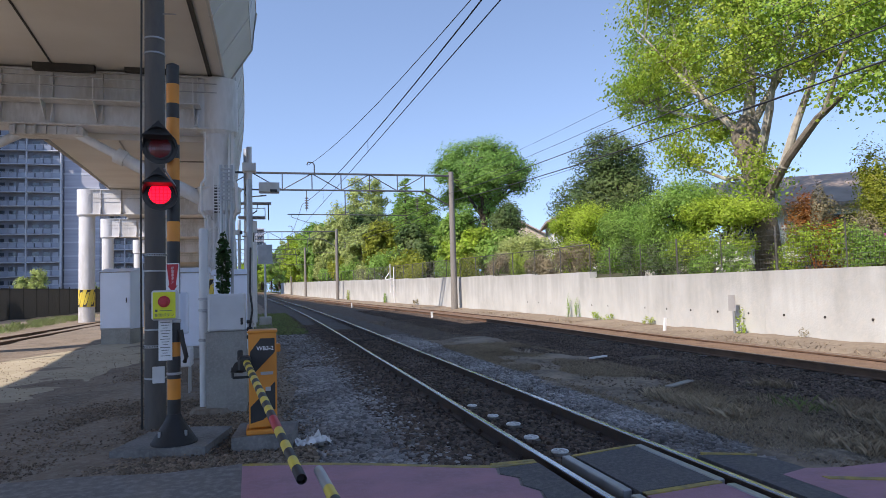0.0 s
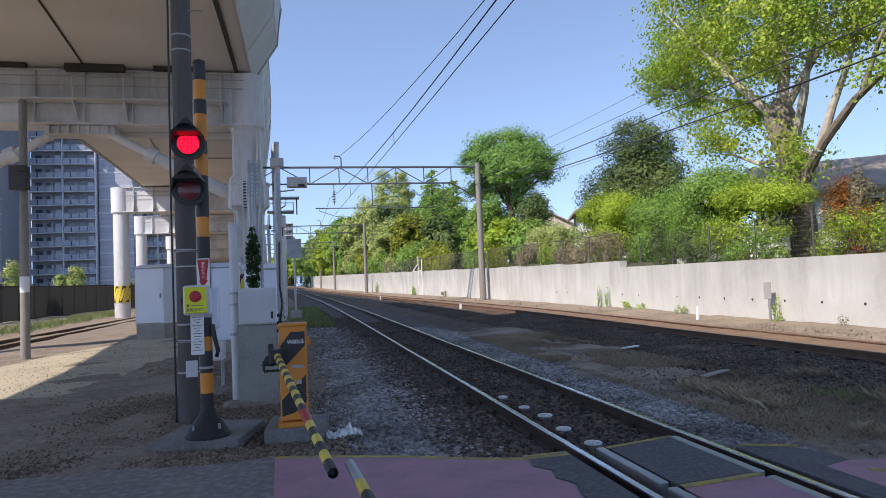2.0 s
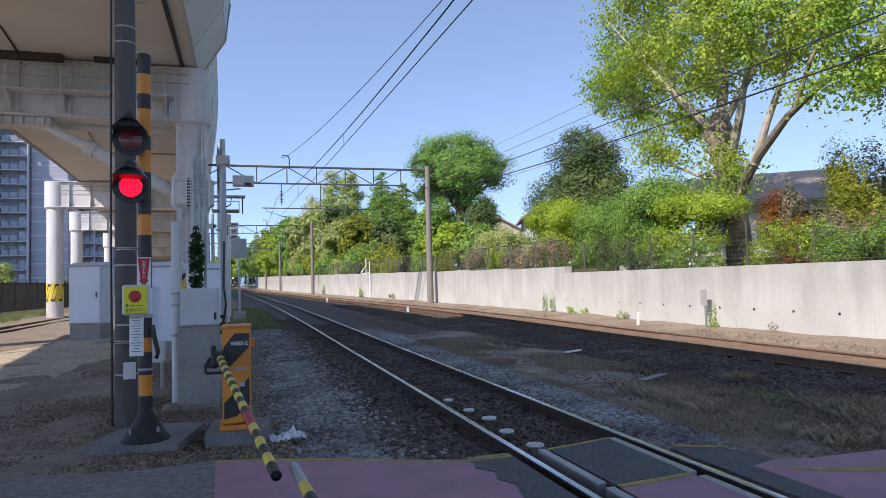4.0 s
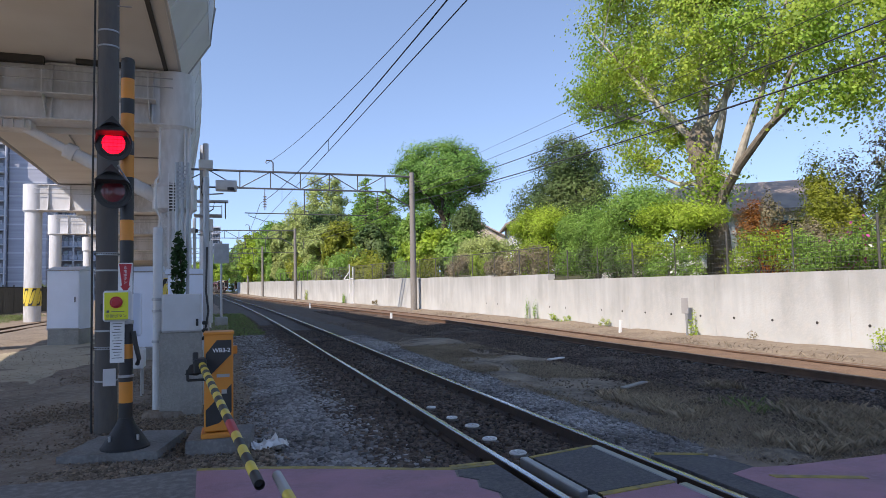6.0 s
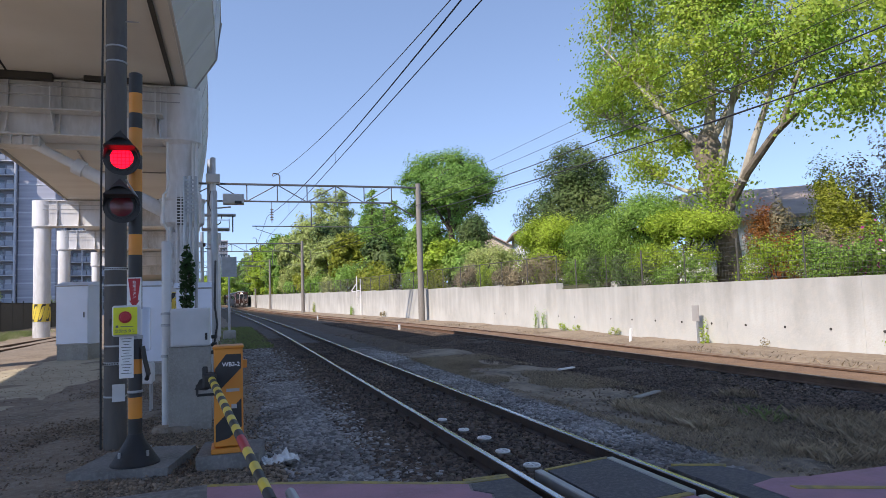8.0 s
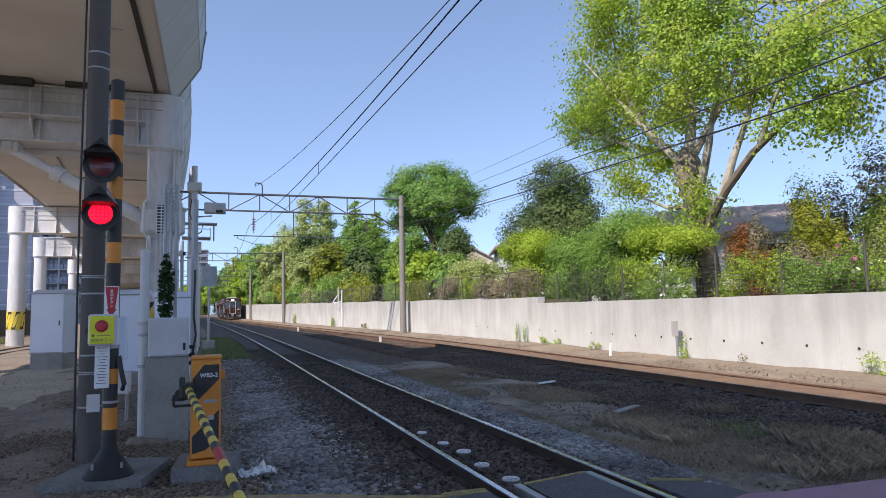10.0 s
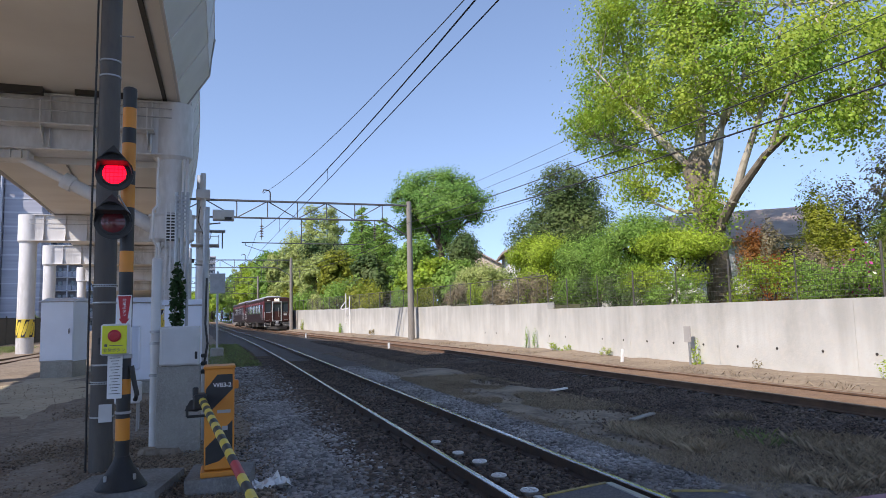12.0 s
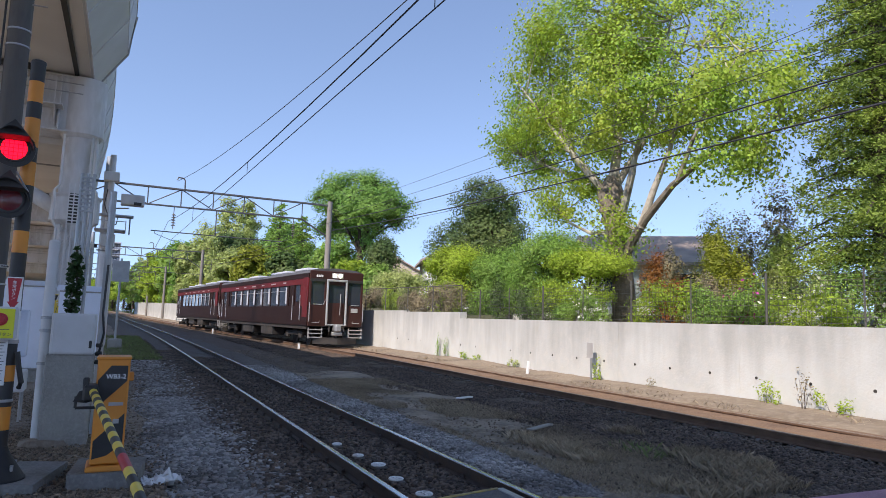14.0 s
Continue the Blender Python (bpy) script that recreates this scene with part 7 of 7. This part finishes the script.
# ---- loose ground cover ----
def stones(name, label, n, area, size, material, seed, z, edge=0.0):
    """Loose angular stones over an area (x0, x1, y0, y1); edge: how far its sides fray."""
    rng = np.random.default_rng(seed)
    x = rng.uniform(area[0], area[1], n)
    x += edge * np.sin(rng.uniform(0, 6.28, n)) * rng.random(n)
    u = rng.uniform(0, 1, n) ** 1.5
    y = area[2] + (area[3] - area[2]) * u
    cube = np.array([(i, j, k) for i in (-1, 1) for j in (-1, 1) for k in (-1, 1)], float)
    faces = np.array([(0, 1, 3, 2), (4, 6, 7, 5), (0, 4, 5, 1), (2, 3, 7, 6), (0, 2, 6, 4), (1, 5, 7, 3)])
    s = size * rng.uniform(0.45, 1.25, n)
    v = cube[None] * rng.uniform(0.45, 1.0, (n, 8, 3)) * s[:, None, None] * np.array([1, 0.8, 0.62])
    a = rng.uniform(0, 6.28, n)
    tl = rng.uniform(-0.7, 0.7, n)
    vy = v[:, :, 1] * np.cos(tl)[:, None] - v[:, :, 2] * np.sin(tl)[:, None]
    vz = v[:, :, 1] * np.sin(tl)[:, None] + v[:, :, 2] * np.cos(tl)[:, None]
    vx = v[:, :, 0] * np.cos(a)[:, None] - vy * np.sin(a)[:, None]
    vy = v[:, :, 0] * np.sin(a)[:, None] + vy * np.cos(a)[:, None]
    off = np.array([near_follow(q) for q in y])
    zz = z + rng.uniform(-0.01, 0.022, n) + np.array([rise(q) for q in y])
    p = np.stack([vx + (x + off)[:, None], vy + y[:, None], vz + zz[:, None]], 2).reshape(-1, 3)
    f = (np.arange(n)[:, None, None] * 8 + faces[None]).reshape(-1, 4)
    return tagged(leaf_part(name, p, f, material, None), label, "gravel", kind="stuff")


stones("ballast_stones", "loose grey crushed ballast stones", 30000, (0.25, 1.35, 5.5, 24), 0.034, M["stone"], 1, -0.14, 0.5)
stones("ballast_stones", "loose grey ballast stones between the rails", 12000, (2.36, 3.32, 5.4, 26), 0.03, M["cinder_stone"], 2, -0.15)
stones("ballast_stones", "loose grey crushed ballast stones", 20000, (3.8, 4.4, 4.9, 22), 0.03, M["stone"], 3, -0.14, 0.3)
stones("ballast_stones", "loose dark oily ballast stones beside the rail", 16000, (1.2, 2.15, 5.5, 30), 0.032, M["cinder_stone"], 9, -0.14)
stones("ballast_stones", "loose dark ballast stones spread along the yard edge", 14000, (-0.5, 1.6, 14, 40), 0.034, M["cinder_stone"], 10, -0.14)
stones("ballast_stones", "loose dark cinder stones by the far track", 60000, (6.2, 8.6, 4.2, 44), 0.025, M["cinder_stone"], 4, -0.11, 0.4)
stones("gravel_stones", "small stones scattered over the dry verge", 6000, (4.5, 6.8, 4.3, 30), 0.016, M["brown_stone"], 7, -0.1)
stones("gravel_stones", "small stones scattered over the sandy path", 1800, (-6.5, -2.5, 6.2, 20), 0.011, M["brown_stone"], 8, 0.0)
stones("gravel_stones", "loose small brown gravel of the yard", 26000, (-2.5, 0.1, 6.2, 18), 0.013, M["brown_stone"], 5, -0.05, 0.6)
stones("gravel_stones", "loose gravel at the edge of the road", 3500, (-1.6, 0.4, 6.0, 6.6), 0.022, M["brown_stone"], 6, -0.05)


def grass(name, label, n, area, h, material, seed, z, clump=0.0):
    rng = np.random.default_rng(seed)
    x = rng.uniform(area[0], area[1], n)
    y = rng.uniform(area[2], area[3], n)
    if clump:
        k = np.array([noise.noise(Vector((a * 0.9, b * 0.6, seed))) for a, b in zip(x, y)])
        keep = k > clump
        x, y = x[keep], y[keep]
        n = len(x)
    a = rng.uniform(0, 6.28, n)
    hh = h * rng.uniform(0.35, 1.15, n)
    rs0 = np.array([rise(q) for q in y])
    w = 0.002 + 0.002 * rng.random(n) + 0.004 * (area[3] > 40)
    d = rng.uniform(0.2, 1.3, n) * hh
    px, py = np.cos(a), np.sin(a)
    off = np.array([bend(q) if area[0] > 9 else bend_near(q) for q in y])
    x = x + off
    zz = z + rs0
    v = np.stack([np.stack([x - py * w, y + px * w, zz], 1), np.stack([x + py * w, y - px * w, zz], 1), np.stack([x + px * d * 0.4 + py * w * 0.7, y + py * d * 0.4 - px * w * 0.7, zz + hh * 0.65], 1), np.stack([x + px * d, y + py * d, zz + hh], 1)], 1).reshape(-1, 3)
    return tagged(leaf_part(name, v, np.arange(4 * n).reshape(-1, 4), material, None), label, "grass", kind="stuff")


grass("dry_grass", "dry straw-coloured grass between the tracks", 90000, (4.4, 6.5, 4.2, 17), 0.045, M["grass_dry"], 11, -0.11, -0.12)
grass("dry_grass", "tall dry weed tufts near the crossing", 16000, (5.0, 7.2, 4.6, 8.2), 0.13, M["grass_dry"], 12, -0.11, 0.05)
grass("green_grass", "green grass patch among the dry weeds", 160, (6.0, 6.9, 6.2, 7.2), 0.14, M["grass_green"], 13, -0.12, 0.15)
grass("green_grass", "fresh green grass beside the near track", 9000, (-0.6, 1.4, 24, 44), 0.14, M["grass_green"], 14, -0.16)
grass("dry_grass", "dry weeds round the concrete pads", 2200, (-0.75, 0.45, 6.05, 6.5), 0.07, M["grass_dry"], 15, -0.06, -0.1)
grass("dry_grass", "dry weeds along the dirt bank", 7000, (10.5, 11.9, 6, 50), 0.1, M["grass_dry"], 16, 0.02, 0.05)
grass("green_grass", "grass along the old siding", 7000, (-13.5, -10.8, 22, 50), 0.22, M["grass_green"], 17, -0.08, -0.1)


def motions():
    """The crossing lamps flash in turn, and the two-car train comes in along the far track."""
    for k, drum in enumerate(LAMPS):
        rows = []
        c = drum.location.copy()

        def key(t, a):
            rows.append((t, pose(c.x, c.y, c.z, 0, 0, a)))

        angle = 0.0 if k == 1 else 180.0
        key(0.0, angle)
        for i in range(23):
            f0 = round((0.58 + 0.606 * i) * FPS)
            f0 -= max(0, f0 % 15 - 12)
            for s in range(4):
                if f0 + s <= 14 * FPS:
                    key((f0 + s) / FPS, angle + 60 * s)
            angle += 180
        if rows[-1][0] < 14.0:
            key(14.0, angle)
        walk(drum, rows)

    front = [(0.0, 344.0), (4.0, 254.0), (8.0, 164.0), (8.6, 151.0), (10.8, 102.0), (11.5, 86.5), (12.0, 75.5), (12.5, 64.6), (13.0, 53.3), (13.5, 42.0), (14.0, 30.5)]
    for k, car in enumerate(CARS):
        rows = []
        for i in range(57):
            t = 0.25 * i
            y = float(np.interp(t, [a for a, b in front], [b for a, b in front])) + 20.1 * k
            ya, yb = y + 3.0, y + 16.6
            xa, xb = x_far(ya), x_far(yb)
            d = (xb - xa) / (yb - ya)
            rows.append((t, pose(xa - 3.0 * d, y, ZF + rise(y + 10), 0, 0, -math.degrees(math.atan(d)))))
        walk(car, rows)


motions()
